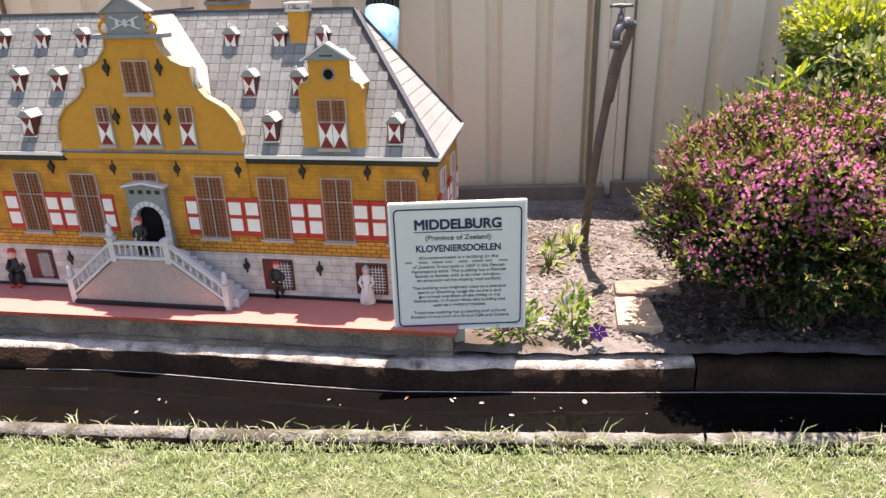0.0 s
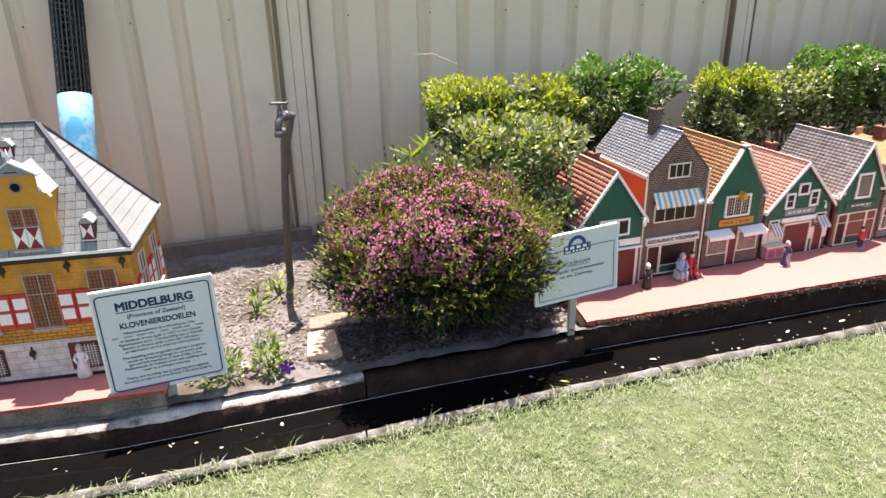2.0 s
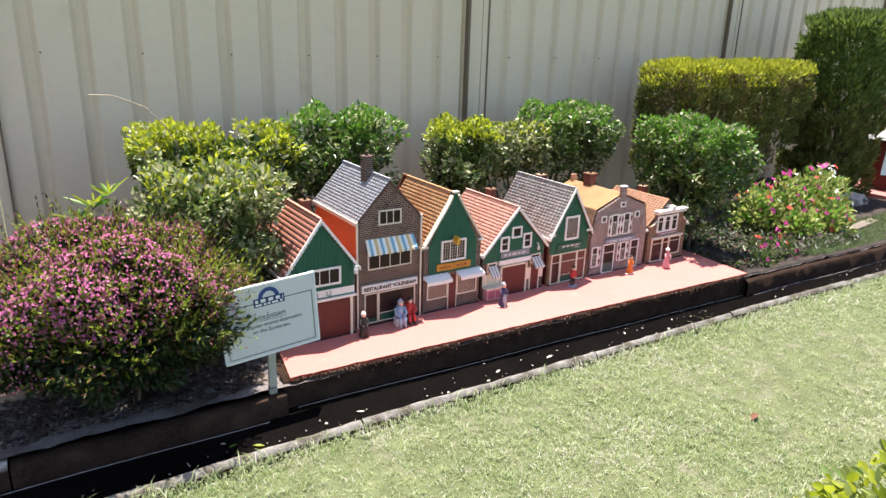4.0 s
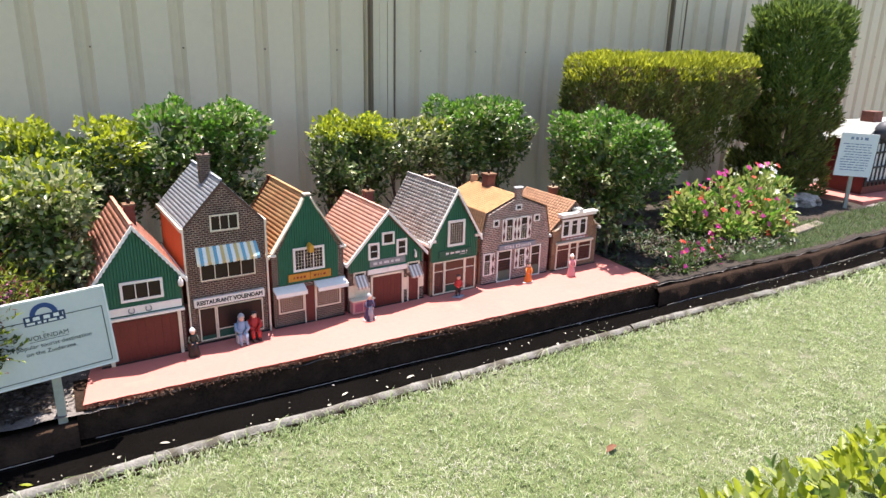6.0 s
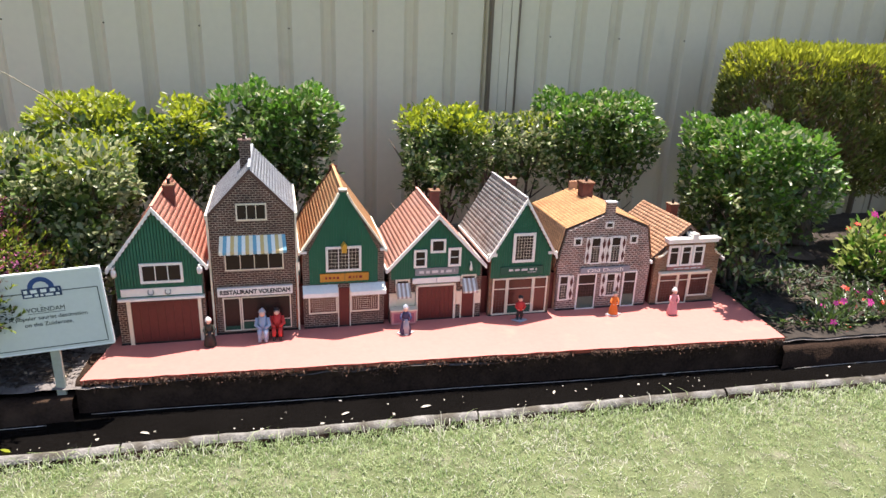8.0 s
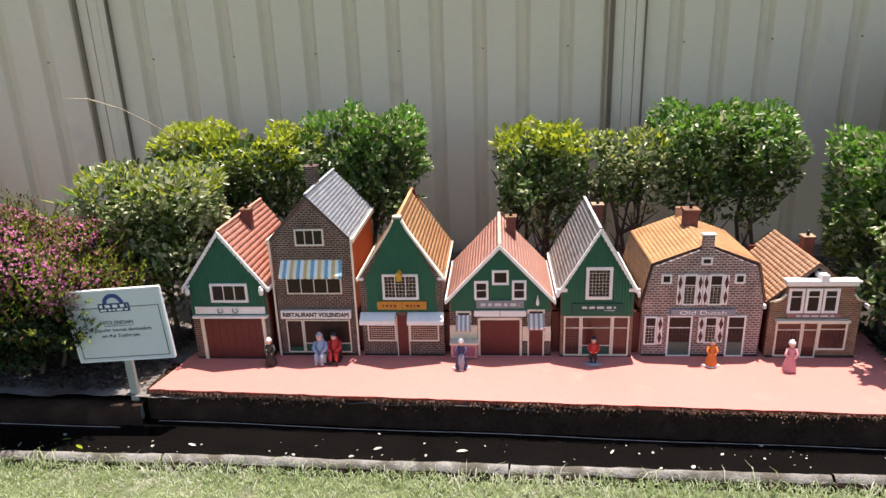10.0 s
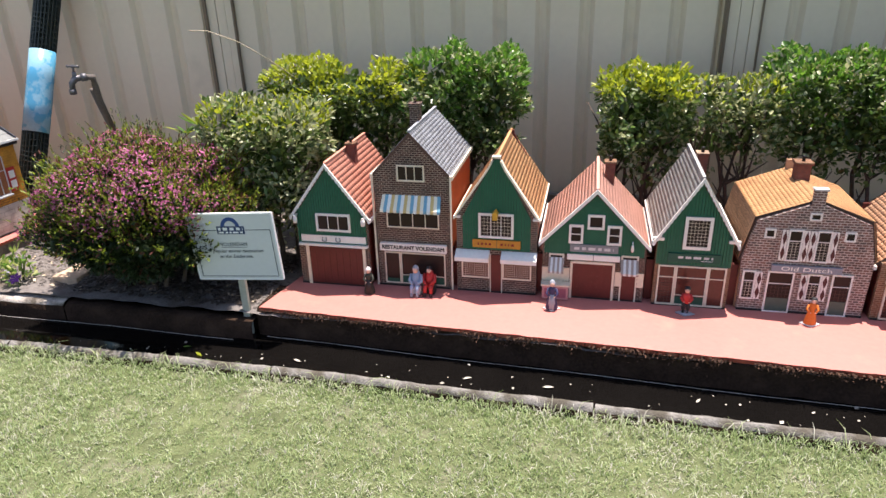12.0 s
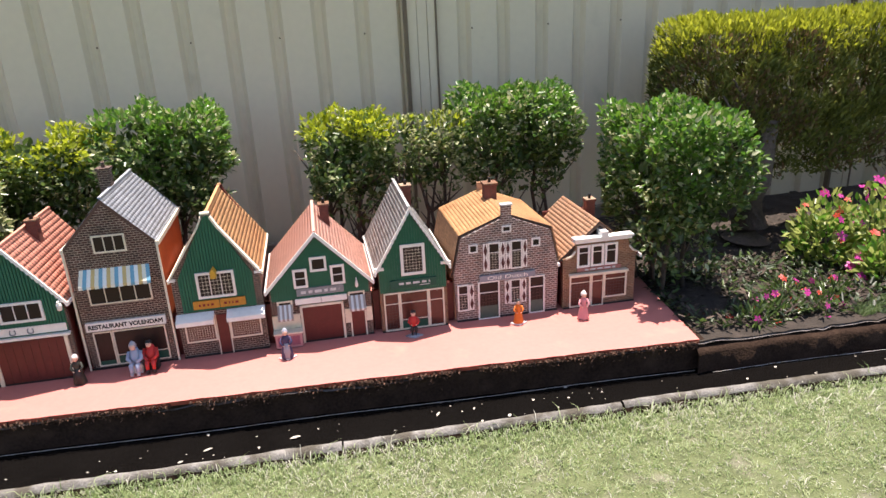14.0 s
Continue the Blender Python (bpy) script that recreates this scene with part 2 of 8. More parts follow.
SIGN_WOOD = mat("golden_varnished_board", (0.48, 0.21, 0.025), rough=0.5, var=0.18, scale=20)
STONE = mat("pale_sandstone_slab", (0.55, 0.40, 0.27), rough=0.9, var=0.2, scale=16, bump=0.7)
BARK = mat("grey_brown_bark", (0.10, 0.075, 0.055), rough=0.95, var=0.35, scale=40, bump=0.8)
SKIN = mat("painted_face", (0.62, 0.40, 0.30), rough=0.6, var=0.05)


# ---- mesh tools ----
def thing(name, x, y, z, rz=0.0, label="", category="", group="", kind=""):
    ob = new(name)
    ob.matrix_basis = pose(x, y, z, 0, 0, rz)
    return tagged(ob, label, category, group, kind)


def link(name, bm, material, parent=None, label="", smooth=False):
    me = bpy.data.meshes.new(name)
    bm.normal_update()
    bm.to_mesh(me)
    bm.free()
    for m in (material if isinstance(material, (list, tuple)) else [material]):
        me.materials.append(m)
    if smooth:
        for p in me.polygons:
            p.use_smooth = True
    ob = new(name, me)
    if parent:
        ob.parent = parent
    return tagged(ob, label)


def part(name, bm, material, parent, label="", smooth=False):
    ob = link(name, bm, material, parent, label, smooth)
    if name == "lettering":
        ob["kind"] = "stuff"
    return ob


def box(bm, x0, x1, y0, y1, z0, z1, mi=0):
    v = [bm.verts.new(p) for p in ((x0, y0, z0), (x1, y0, z0), (x1, y1, z0), (x0, y1, z0), (x0, y0, z1), (x1, y0, z1), (x1, y1, z1), (x0, y1, z1))]
    for f in ((0, 3, 2, 1), (4, 5, 6, 7), (0, 1, 5, 4), (1, 2, 6, 5), (2, 3, 7, 6), (3, 0, 4, 7)):
        bm.faces.new([v[i] for i in f]).material_index = mi


def prism(bm, pts, y0, y1, mi=0):
    """A slab with the outline pts (x, z), from depth y0 (front) to y1."""
    a = [bm.verts.new((x, y0, z)) for x, z in pts]
    b = [bm.verts.new((x, y1, z)) for x, z in pts]
    k = len(pts)
    fs = [bm.faces.new(a), bm.faces.new(b[::-1])]
    for i in range(k):
        fs.append(bm.faces.new((a[i], b[i], b[(i + 1) % k], a[(i + 1) % k])))
    for f in fs:
        f.material_index = mi
    bmesh.ops.recalc_face_normals(bm, faces=fs)


def beam(bm, p, q, w, h, mi=0, up=(0, 0, 1)):
    """A square bar from p to q, w across and h high."""
    p, q = Vector(p), Vector(q)
    d = (q - p).normalized()
    s = d.cross(Vector(up))
    s = s.normalized() if s.length > 1e-4 else Vector((1, 0, 0))
    u = s.cross(d).normalized()
    c = [(-1, -1), (1, -1), (1, 1), (-1, 1)]
    a = [bm.verts.new(p + s * w / 2 * i + u * h / 2 * j) for i, j in c]
    b = [bm.verts.new(q + s * w / 2 * i + u * h / 2 * j) for i, j in c]
    fs = [bm.faces.new(a[::-1]), bm.faces.new(b)]
    for i in range(4):
        fs.append(bm.faces.new((a[i], a[(i + 1) % 4], b[(i + 1) % 4], b[i])))
    for f in fs:
        f.material_index = mi


def strip(bm, pts, w, h):
    """One bent bar through pts that lie in a plane of constant y: w deep in y, h thick."""
    rings = []
    for i, p in enumerate(pts):
        a, b = Vector(pts[max(i - 1, 0)]), Vector(pts[min(i + 1, len(pts) - 1)])
        t = (b - a).normalized()
        n = Vector((-t.z, 0, t.x)) * h / 2
        y = Vector((0, w / 2, 0))
        p = Vector(p)
        rings.append([bm.verts.new(q) for q in (p - y - n, p + y - n, p + y + n, p - y + n)])
    fs = [bm.faces.new(rings[0]), bm.faces.new(rings[-1][::-1])]
    for a, b in zip(rings, rings[1:]):
        for j in range(4):
            fs.append(bm.faces.new((a[j], a[(j + 1) % 4], b[(j + 1) % 4], b[j])))
    bmesh.ops.recalc_face_normals(bm, faces=fs)


def tube(bm, pts, radii, seg=8, mi=0, caps=True):
    """A round tapered tube through pts."""
    rings = []
    k = len(pts)
    for i, p in enumerate(pts):
        p = Vector(p)
        d = (Vector(pts[min(i + 1, k - 1)]) - Vector(pts[max(i - 1, 0)])).normalized()
        s = d.orthogonal().normalized() if abs(d.z) > 0.9995 else d.cross(Vector((0, 0, 1))).normalized()
        u = s.cross(d)
        r = radii[i] if isinstance(radii, (list, tuple)) else radii
        rings.append([bm.verts.new(p + (s * math.cos(a) + u * math.sin(a)) * r) for a in (2 * math.pi * j / seg for j in range(seg))])
    fs = []
    for a, b in zip(rings, rings[1:]):
        for j in range(seg):
            fs.append(bm.faces.new((a[j], a[(j + 1) % seg], b[(j + 1) % seg], b[j])))
    if caps:
        fs += [bm.faces.new(rings[0]), bm.faces.new(rings[-1])]
    for f in fs:
        f.material_index = mi
        f.smooth = True
    bmesh.ops.recalc_face_normals(bm, faces=fs)


def lathe(bm, prof, cx=0, cy=0, cz=0, seg=12, mi=0, sx=1.0, sy=1.0):
    """A turned body: prof is a row of (radius, height)."""
    rings = [[bm.verts.new((cx + r * sx * math.cos(2 * math.pi * j / seg), cy + r * sy * math.sin(2 * math.pi * j / seg), cz + z)) for j in range(seg)] for r, z in prof]
    fs = []
    for a, b in zip(rings, rings[1:]):
        for j in range(seg):
            fs.append(bm.faces.new((a[j], a[(j + 1) % seg], b[(j + 1) % seg], b[j])))
    fs += [bm.faces.new(rings[0][::-1]), bm.faces.new(rings[-1])]
    for f in fs:
        f.material_index = mi
        f.smooth = True


def soften(bm, w, seg=2):
    bmesh.ops.bevel(bm, geom=bm.edges[:], offset=w, segments=seg, affect="EDGES", clamp_overlap=True)


def raw_mesh(name, verts, faces, material, parent=None, label="", slots=None, smooth=False):
    """A mesh from numpy arrays: verts (n, 3), faces (m, k)."""
    me = bpy.data.meshes.new(name)
    m, k = faces.shape
    me.vertices.add(len(verts))
    me.vertices.foreach_set("co", np.ascontiguousarray(verts, dtype=np.float32).ravel())
    me.loops.add(m * k)
    me.loops.foreach_set("vertex_index", np.ascontiguousarray(faces, dtype=np.int32).ravel())
    me.polygons.add(m)
    me.polygons.foreach_set("loop_start", np.arange(0, m * k, k, dtype=np.int32))
    me.polygons.foreach_set("loop_total", np.full(m, k, dtype=np.int32))
    for x in (material if isinstance(material, (list, tuple)) else [material]):
        me.materials.append(x)
    if slots is not None:
        me.polygons.foreach_set("material_index", slots.astype(np.int32))
    me.update(calc_edges=True)
    me.validate()
    if smooth:
        me.polygons.foreach_set("use_smooth", np.ones(m, dtype=bool))
    ob = new(name, me)
    if parent:
        ob.parent = parent
    return tagged(ob, label)


def lettering(text, size, x, y, z, material, parent, width=None, name="lettering", bold=0.0):
    """Raised flat letters, centred at x, z on a face that looks towards -y."""
    cu = bpy.data.curves.new(name, "FONT")
    cu.body, cu.size, cu.align_x, cu.align_y, cu.extrude = text, size, "CENTER", "CENTER", 0.0004
    cu.bevel_depth, cu.bevel_resolution = size * bold, 0
    tmp = bpy.data.objects.new(name, cu)
    scene.collection.objects.link(tmp)
    me = bpy.data.meshes.new_from_object(tmp.evaluated_get(bpy.context.evaluated_depsgraph_get()))
    bpy.data.objects.remove(tmp)
    bpy.data.curves.remove(cu)
    xs = [v.co.x for v in me.vertices]
    f = 1.0
    if width and xs:
        f = width / (max(xs) - min(xs))
    for v in me.vertices:
        v.co = Vector((x + v.co.x * f, y - v.co.z, z + v.co.y))
    me.name = name
    me.materials.clear()
    me.materials.append(material)
    ob = new(name, me)
    ob.parent = parent
    return ob


def bars(bm, x0, x1, z, h, y, rng):
    """A row of word-long bars in place of unreadable writing."""
    x = x0
    while x < x1:
        w = min(rng.uniform(0.35, 1.0) * (x1 - x0) / 4, x1 - x)
        box(bm, x, x + w * 0.9, y - 0.0006, y, z - h / 2, z + h / 2)
        x += w + h * 0.7

# ---- ground, lawn, canal, fence ----
def kerb_y(x):
    """The canal-side line of the lawn kerb."""
    return float(np.interp(x, [-6, -3, -1, 0.3, 1.5, 2.5, 4, 6, 12], [0.60, 0.60, 0.612, 0.642, 0.703, 0.728, 0.742, 0.78, 0.95])) + 0.006 * math.sin(2.3 * x)


def sheet(name, rows_y, xs, zfun, material, label, category, kind="structure", parent=None):
    """A sheet over xs; rows_y(x) gives the y of each row."""
    V, F = [], []
    k = len(rows_y(xs[0]))
    for x in xs:
        for y in rows_y(x):
            V.append((x, y, zfun(x, y)))
    for i in range(len(xs) - 1):
        for j in range(k - 1):
            a = i * k + j
            F.append((a, a + k, a + k + 1, a + 1))
    ob = raw_mesh(name, np.array(V), np.array(F), material, parent, label, smooth=True)
    return tagged(ob, label, category, "", kind)


def nz(x, y, s, seed=0.0):
    return noise.noise((x * s, y * s, seed))


XS = [-60, -20, -8, -4] + [-3 + 0.05 * i for i in range(241)] + [11, 14, 22, 60]
sheet("ground", lambda x: [-60, -20, -8, -4] + [kerb_y(x) - 0.06 - 0.1 * (28 - j) for j in range(29)],
      XS, lambda x, y: 0.012 + 0.008 * nz(x, y, 2.0) - (0.01 if y > kerb_y(x) - 0.08 else 0), LAWN,
      "short mown lawn with pale dry patches beside the canal", "lawn")
tagged(link("ground_beyond", (lambda b: (box(b, -60, 60, 3.0, 60, -0.3, 0.0), b)[1])(bmesh.new()), LAWN), "plain ground behind the boundary fence", "ground", "", "structure")

WATER = mat("dark_still_water", (0.005, 0.0045, 0.004), rough=0.07, var=0.3, scale=6, bump=0.02, spec=0.1)
ws = sheet("water", lambda x: [kerb_y(x) - 0.02, kerb_y(x) + 0.4], [-6 + 0.25 * i for i in range(69)], lambda x, y: -0.008, WATER, "dark still water with floating petals", "water")


def kerb(name, x0, x1, yf, w, z0, z1, material, label, step=0.04, rough=0.006, parent=None):
    """A rough cast concrete kerb that follows yf(x)."""
    prof = [(0, z0), (0, z1 - 0.012), (0.012, z1), (w * 0.5, z1 + 0.002), (w - 0.012, z1), (w, z1 - 0.012), (w, z0)]
    V, F = [], []
    n = int((x1 - x0) / step) + 1
    k = len(prof)
    for i in range(n):
        x = x0 + (x1 - x0) * i / (n - 1)
        for j, (py, pz) in enumerate(prof):
            d = rough * nz(x * 1.0, j * 0.37, 14, 3.0) + rough * 0.8 * nz(x, j, 45, 7.0)
            V.append((x, yf(x) + py + d, pz + (rough * nz(x, j * 0.9, 17, 9.0) if 0 < j < k - 1 else 0)))
    for i in range(n - 1):
        for j in range(k - 1):
            a = i * k + j
            F.append((a, a + k, a + k + 1, a + 1))
    # Upright faces take the dark slot, shade put into their colour; tops stay light.
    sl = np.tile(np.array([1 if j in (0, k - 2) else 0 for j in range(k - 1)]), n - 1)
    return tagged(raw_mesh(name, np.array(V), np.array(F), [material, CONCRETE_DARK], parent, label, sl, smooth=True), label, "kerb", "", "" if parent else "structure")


# lawn-side kerb cast in lengths
kx = -6.0
kr = random.Random(5)
lawn_kerb = thing("kerb_lawn", 1, 0.55, 0.0, label="rough pale concrete kerb cast in lengths along the lawn", category="kerb", kind="structure")
while kx < 12:
    ln = kr.uniform(0.85, 1.15)
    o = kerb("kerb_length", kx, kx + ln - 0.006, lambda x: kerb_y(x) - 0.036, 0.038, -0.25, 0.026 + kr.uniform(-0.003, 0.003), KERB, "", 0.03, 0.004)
    o.parent = lawn_kerb
    o.matrix_parent_inverse = lawn_kerb.matrix_basis.inverted()
    for key in ("category", "kind"):
        if key in o.keys():
            del o[key]
    kx += ln


def bank_y(x):
    return float(np.interp(x, [-6, -1.2, -0.4, 0.1, 1.1, 3.5, 4.6, 6, 12], [0.955, 0.875, 0.816, 0.832, 0.87, 0.885, 0.89, 0.95, 1.15])) + 0.004 * math.sin(5 * x)


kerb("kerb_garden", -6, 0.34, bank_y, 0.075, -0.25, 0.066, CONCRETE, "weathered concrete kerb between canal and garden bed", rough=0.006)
# Besides moss, the dark concrete here stands in for the bush's shade.
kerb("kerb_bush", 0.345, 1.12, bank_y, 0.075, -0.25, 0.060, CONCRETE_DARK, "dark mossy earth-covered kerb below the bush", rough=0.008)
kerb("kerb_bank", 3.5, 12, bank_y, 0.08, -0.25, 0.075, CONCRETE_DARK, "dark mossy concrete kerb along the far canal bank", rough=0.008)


def soil_z(x, y):
    s = 0.085 - 0.035 * max(0, min(1, (y - 1.0) / 1.0))
    return s + 0.012 * nz(x, y, 3.5, 2.0) + 0.010 * nz(x, y, 11, 5.0) + 0.007 * nz(x, y, 34, 8.0)


SX = [-5, -3, -2.4] + [-1.9 + 0.03 * i for i in range(290)] + [8, 10, 12]
sheet("garden_bed", lambda x: [bank_y(x) + 0.025 + (3.02 - bank_y(x) - 0.025) * j / 54 for j in range(55)], SX, soil_z, SOIL,
      "dry grey garden soil strewn with bark chips", "soil")

# Hedge shade on this bed is put into the soil colour.
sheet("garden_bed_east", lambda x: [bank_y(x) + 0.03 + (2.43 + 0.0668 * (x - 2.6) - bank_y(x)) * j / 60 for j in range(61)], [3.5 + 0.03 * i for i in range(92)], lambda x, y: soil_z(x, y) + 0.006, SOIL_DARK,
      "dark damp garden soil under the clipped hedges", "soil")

# bark chips and dry leaves on the bed
def chips(name, n, box_, size, material, label, seed):
    r = np.random.RandomState(seed)
    x0, x1, y0, y1 = box_
    V = np.zeros((n, 4, 3))
    for i in range(n):
        x, y = r.uniform(x0, x1), r.uniform(y0, y1)
        z = soil_z(x, y) + 0.003
        a, L, W = r.uniform(0, 6.28), r.uniform(0.4, 1.0) * size, r.uniform(0.2, 0.5) * size
        t1, t2 = r.uniform(-0.35, 0.35, 2)
        d, e = np.array((math.cos(a), math.sin(a), t1)), np.array((-math.sin(a), math.cos(a), t2))
        c = np.array((x, y, z + abs(t1) * L * 0.5))
        V[i] = c - d * L / 2 - e * W * 0.3, c + d * L * 0.3 - e * W / 2, c + d * L / 2 + e * W * 0.2, c - d * L * 0.2 + e * W / 2
    return tagged(raw_mesh(name, V.reshape(-1, 3), np.arange(4 * n).reshape(n, 4), material, None, label), label, "mulch", "", "stuff")


chips("bark_mulch", 7500, (-0.2, 1.15, 0.93, 2.05), 0.019, CHIP, "scattered bark chips and dry leaf litter on soil", 3)
# CHIP_DARK litter is real litter, with hedge and bush shade in its colour.
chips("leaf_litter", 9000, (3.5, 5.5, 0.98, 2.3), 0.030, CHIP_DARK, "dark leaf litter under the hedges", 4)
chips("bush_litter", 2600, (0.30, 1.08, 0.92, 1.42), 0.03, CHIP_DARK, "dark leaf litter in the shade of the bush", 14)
PALE_CHIP = mat("pale_dry_leaf", (0.50, 0.41, 0.28), rough=0.9, var=0.2, island=0.35)
chips("dry_leaves", 260, (-0.1, 1.2, 0.93, 1.9), 0.024, PALE_CHIP, "pale curled dry leaves on the soil", 9)

# fence of ribbed steel sheets between posts
fence = thing("fence", 2.6, 2.408, 0.0, 3.82, "cream ribbed steel boundary fence in panels between posts", "fence", kind="structure")
PITCH = 0.2008
POSTS = [0.219 + 2.502 * i for i in range(-4, 7)]


def fence_sheet(x0, x1):
    prof, x = [], x0
    while x < x1 - 0.02:
        for dx, dy in ((0.0, 0.0), (0.104, 0.0), (0.123, 0.027), (0.136, 0.030), (0.155, 0.027), (0.174, 0.0)):
            if x + dx < x1 - 0.005:
                prof.append((x + dx, dy))
        x += PITCH
    prof.append((x1, 0.0))
    bm = bmesh.new()
    lo = [bm.verts.new((a - 2.6, d, 0.05)) for a, d in prof]
    hi = [bm.verts.new((a - 2.6, d, 1.78)) for a, d in prof]
    for i in range(len(prof) - 1):
        bm.faces.new((lo[i], lo[i + 1], hi[i + 1], hi[i]))
    return bm


for i in range(len(POSTS) - 1):
    part("fence_sheet", fence_sheet(POSTS[i] + 0.166, POSTS[i + 1] + 0.004), FENCE, fence)
    bm = bmesh.new()
    box(bm, POSTS[i] + 0.166 - 2.6, POSTS[i + 1] - 2.6, -0.012, 0.03, 1.76, 1.8)
    part("top_rail", bm, FENCE_TRIM, fence)
    bm = bmesh.new()
    for s in range(6):
        tube(bm, [(POSTS[i] + 0.344 + 0.395 * s - 2.6, 0.0, 1.090), (POSTS[i] + 0.344 + 0.395 * s - 2.6, -0.005, 1.090)], 0.0045, 6)
    part("screw_row", bm, FENCE_DARK, fence, "dark screw heads")
for p in POSTS:
    bm = bmesh.new()
    x = p - 2.6
    prism(bm, [(x + 0.022, 0.02), (x + 0.022, 1.8), (x + 0.068, 1.8), (x + 0.068, 0.02)], -0.016, 0.02)
    prism(bm, [(x + 0.071, 0.02), (x + 0.071, 1.8), (x + 0.118, 1.8), (x + 0.118, 0.02)], -0.013, 0.02)
    prism(bm, [(x + 0.121, 0.02), (x + 0.121, 1.8), (x + 0.158, 1.8), (x + 0.158, 0.02)], -0.016, 0.02)
    post = part("fence_post", bm, FENCE, fence)
    bm = bmesh.new()
    # Dark brown puts the shadow line beside each post into the edge colour.
    box(bm, x + 0.006, x + 0.022, -0.03, 0.02, 0.02, 1.8)
    box(bm, x + 0.158, x + 0.167, -0.022, 0.02, 0.02, 1.8)
    part("post_lip", bm, FENCE_DARK, post, "dark brown channel edge")
for i in range(-2, 4):
    bm = bmesh.new()
    x = 0.3 + 1.19 * i - 2.6
    box(bm, x - 1.17 + 0.004, x - 0.004, -0.074 + 0.006 * (i % 2), -0.036, -0.05, 0.115 + 0.012 * (i % 2))
    soften(bm, 0.004, 1)
    ob = link("plinth_board", bm, OLD_WOOD)
    ob.matrix_basis = fence.matrix_basis
    tagged(ob, "weathered grey timber board along the fence foot", "board", "fence boards")

# ---- the small town on its terrace ----
TZ = 0.108
bm = bmesh.new()
xs_ = [1.14 + (3.51 - 1.14) * i / 60 for i in range(61)]
er = random.Random(8)
front = [(x, 0.903 + er.uniform(-0.0025, 0.0025)) for x in xs_]
outline = front + [(3.56, 1.7), (1.25, 1.7)]
a = [bm.verts.new((x, y, TZ)) for x, y in outline]
b_ = [bm.verts.new((x, y, TZ - 0.014)) for x, y in outline]
bm.faces.new(a)
for i in range(len(a)):
    f = bm.faces.new((a[i], b_[i], b_[(i + 1) % len(a)], a[(i + 1) % len(a)]))
    f.material_index = 1
bmesh.ops.recalc_face_normals(bm, faces=bm.faces[:])
tagged(link("terrace", bm, [TERRACE, TERRACE_EDGE]), "salmon red painted terrace with a chipped front edge", "terrace", "", "structure")
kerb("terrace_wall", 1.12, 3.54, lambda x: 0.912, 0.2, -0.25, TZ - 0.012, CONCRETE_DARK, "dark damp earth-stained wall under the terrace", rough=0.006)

MOSS = mat("dry_brown_moss", (0.085, 0.045, 0.028), rough=1.0, var=0.3, island=0.6)
r = np.random.RandomState(77)
n = 4200
mx = r.uniform(1.15, 3.5, n)
mden = np.array([noise.noise((v * 9, 0.0, 4.0)) for v in mx])
mx = mx[mden + r.uniform(-0.35, 0.35, n) > -0.05]
n = len(mx)
c_ = np.stack([mx, 0.899 + r.uniform(-0.006, 0.004, n), TZ - 0.004 - r.exponential(0.008, n)], 1)
V, F = (lambda a: (np.concatenate([a - np.array([0.003, 0, 0]), a + r.normal(0, 0.003, a.shape), a + np.array([0.003, -0.001, 0.001]), a + r.normal(0, 0.003, a.shape) + np.array([0, -0.002, -0.004])]), np.stack([np.arange(n) + n * k for k in range(4)], 1)))(c_)
tagged(raw_mesh("edge_moss", V, F, MOSS, None), "crumbly dry brown moss along the terrace edge", "moss", "", "stuff")


def ring(bm, x0, x1, z0, z1, y0, y1, fr):
    """A rectangular frame of one piece."""
    loops = []
    for y in (y0, y1):
        for k in (0.0, fr):
            loops.append([bm.verts.new(p) for p in ((x0 + k, y, z0 + k), (x1 - k, y, z0 + k), (x1 - k, y, z1 - k), (x0 + k, y, z1 - k))])
    fs = []
    for a, b in ((0, 1), (1, 3), (3, 2), (2, 0)):
        for i in range(4):
            j = (i + 1) % 4
            fs.append(bm.faces.new((loops[a][i], loops[a][j], loops[b][j], loops[b][i])))
    bmesh.ops.recalc_face_normals(bm, faces=fs)


def window(parent, x0, x1, z0, z1, y=0.0, nx=1, nz_=1, fr=0.006, frame=WHITE, glass=GLASS, bar=0.0028, splits=None, sill=False, label=""):
    """A framed window set on a wall at depth y: frame with glazing bars, panes, sill."""
    bm = bmesh.new()
    d = 0.006
    ring(bm, x0, x1, z0, z1, y - d, y + 0.002, fr)
    w = part("window", bm, frame, parent, label)
    xsn = [x0 + fr + (x1 - x0 - 2 * fr) * i / nx for i in range(nx + 1)]
    zsn = [z0 + fr + (z1 - z0 - 2 * fr) * s for s in splits] if splits else [z0 + fr + (z1 - z0 - 2 * fr) * i / nz_ for i in range(nz_ + 1)]
    for v in xsn[1:-1]:
        bm = bmesh.new()
        box(bm, v - bar / 2, v + bar / 2, y - d + 0.001, y, z0 + fr, z1 - fr)
        part("glazing_bar", bm, frame, w)
    for v in zsn[1:-1]:
        bm = bmesh.new()
        box(bm, x0 + fr, x1 - fr, y - d + 0.0015, y - 0.0005, v - bar / 2, v + bar / 2)
        part("glazing_bar", bm, frame, w)
    bm = bmesh.new()
    box(bm, x0 + fr * 0.5, x1 - fr * 0.5, y - 0.0025, y - 0.0008, z0 + fr * 0.5, z1 - fr * 0.5)
    part("pane", bm, glass, w)
    if sill:
        bm = bmesh.new()
        box(bm, x0 - 0.004, x1 + 0.004, y - 0.012, y, z0 - 0.006, z0)
        part("sill", bm, frame, w)
    return w


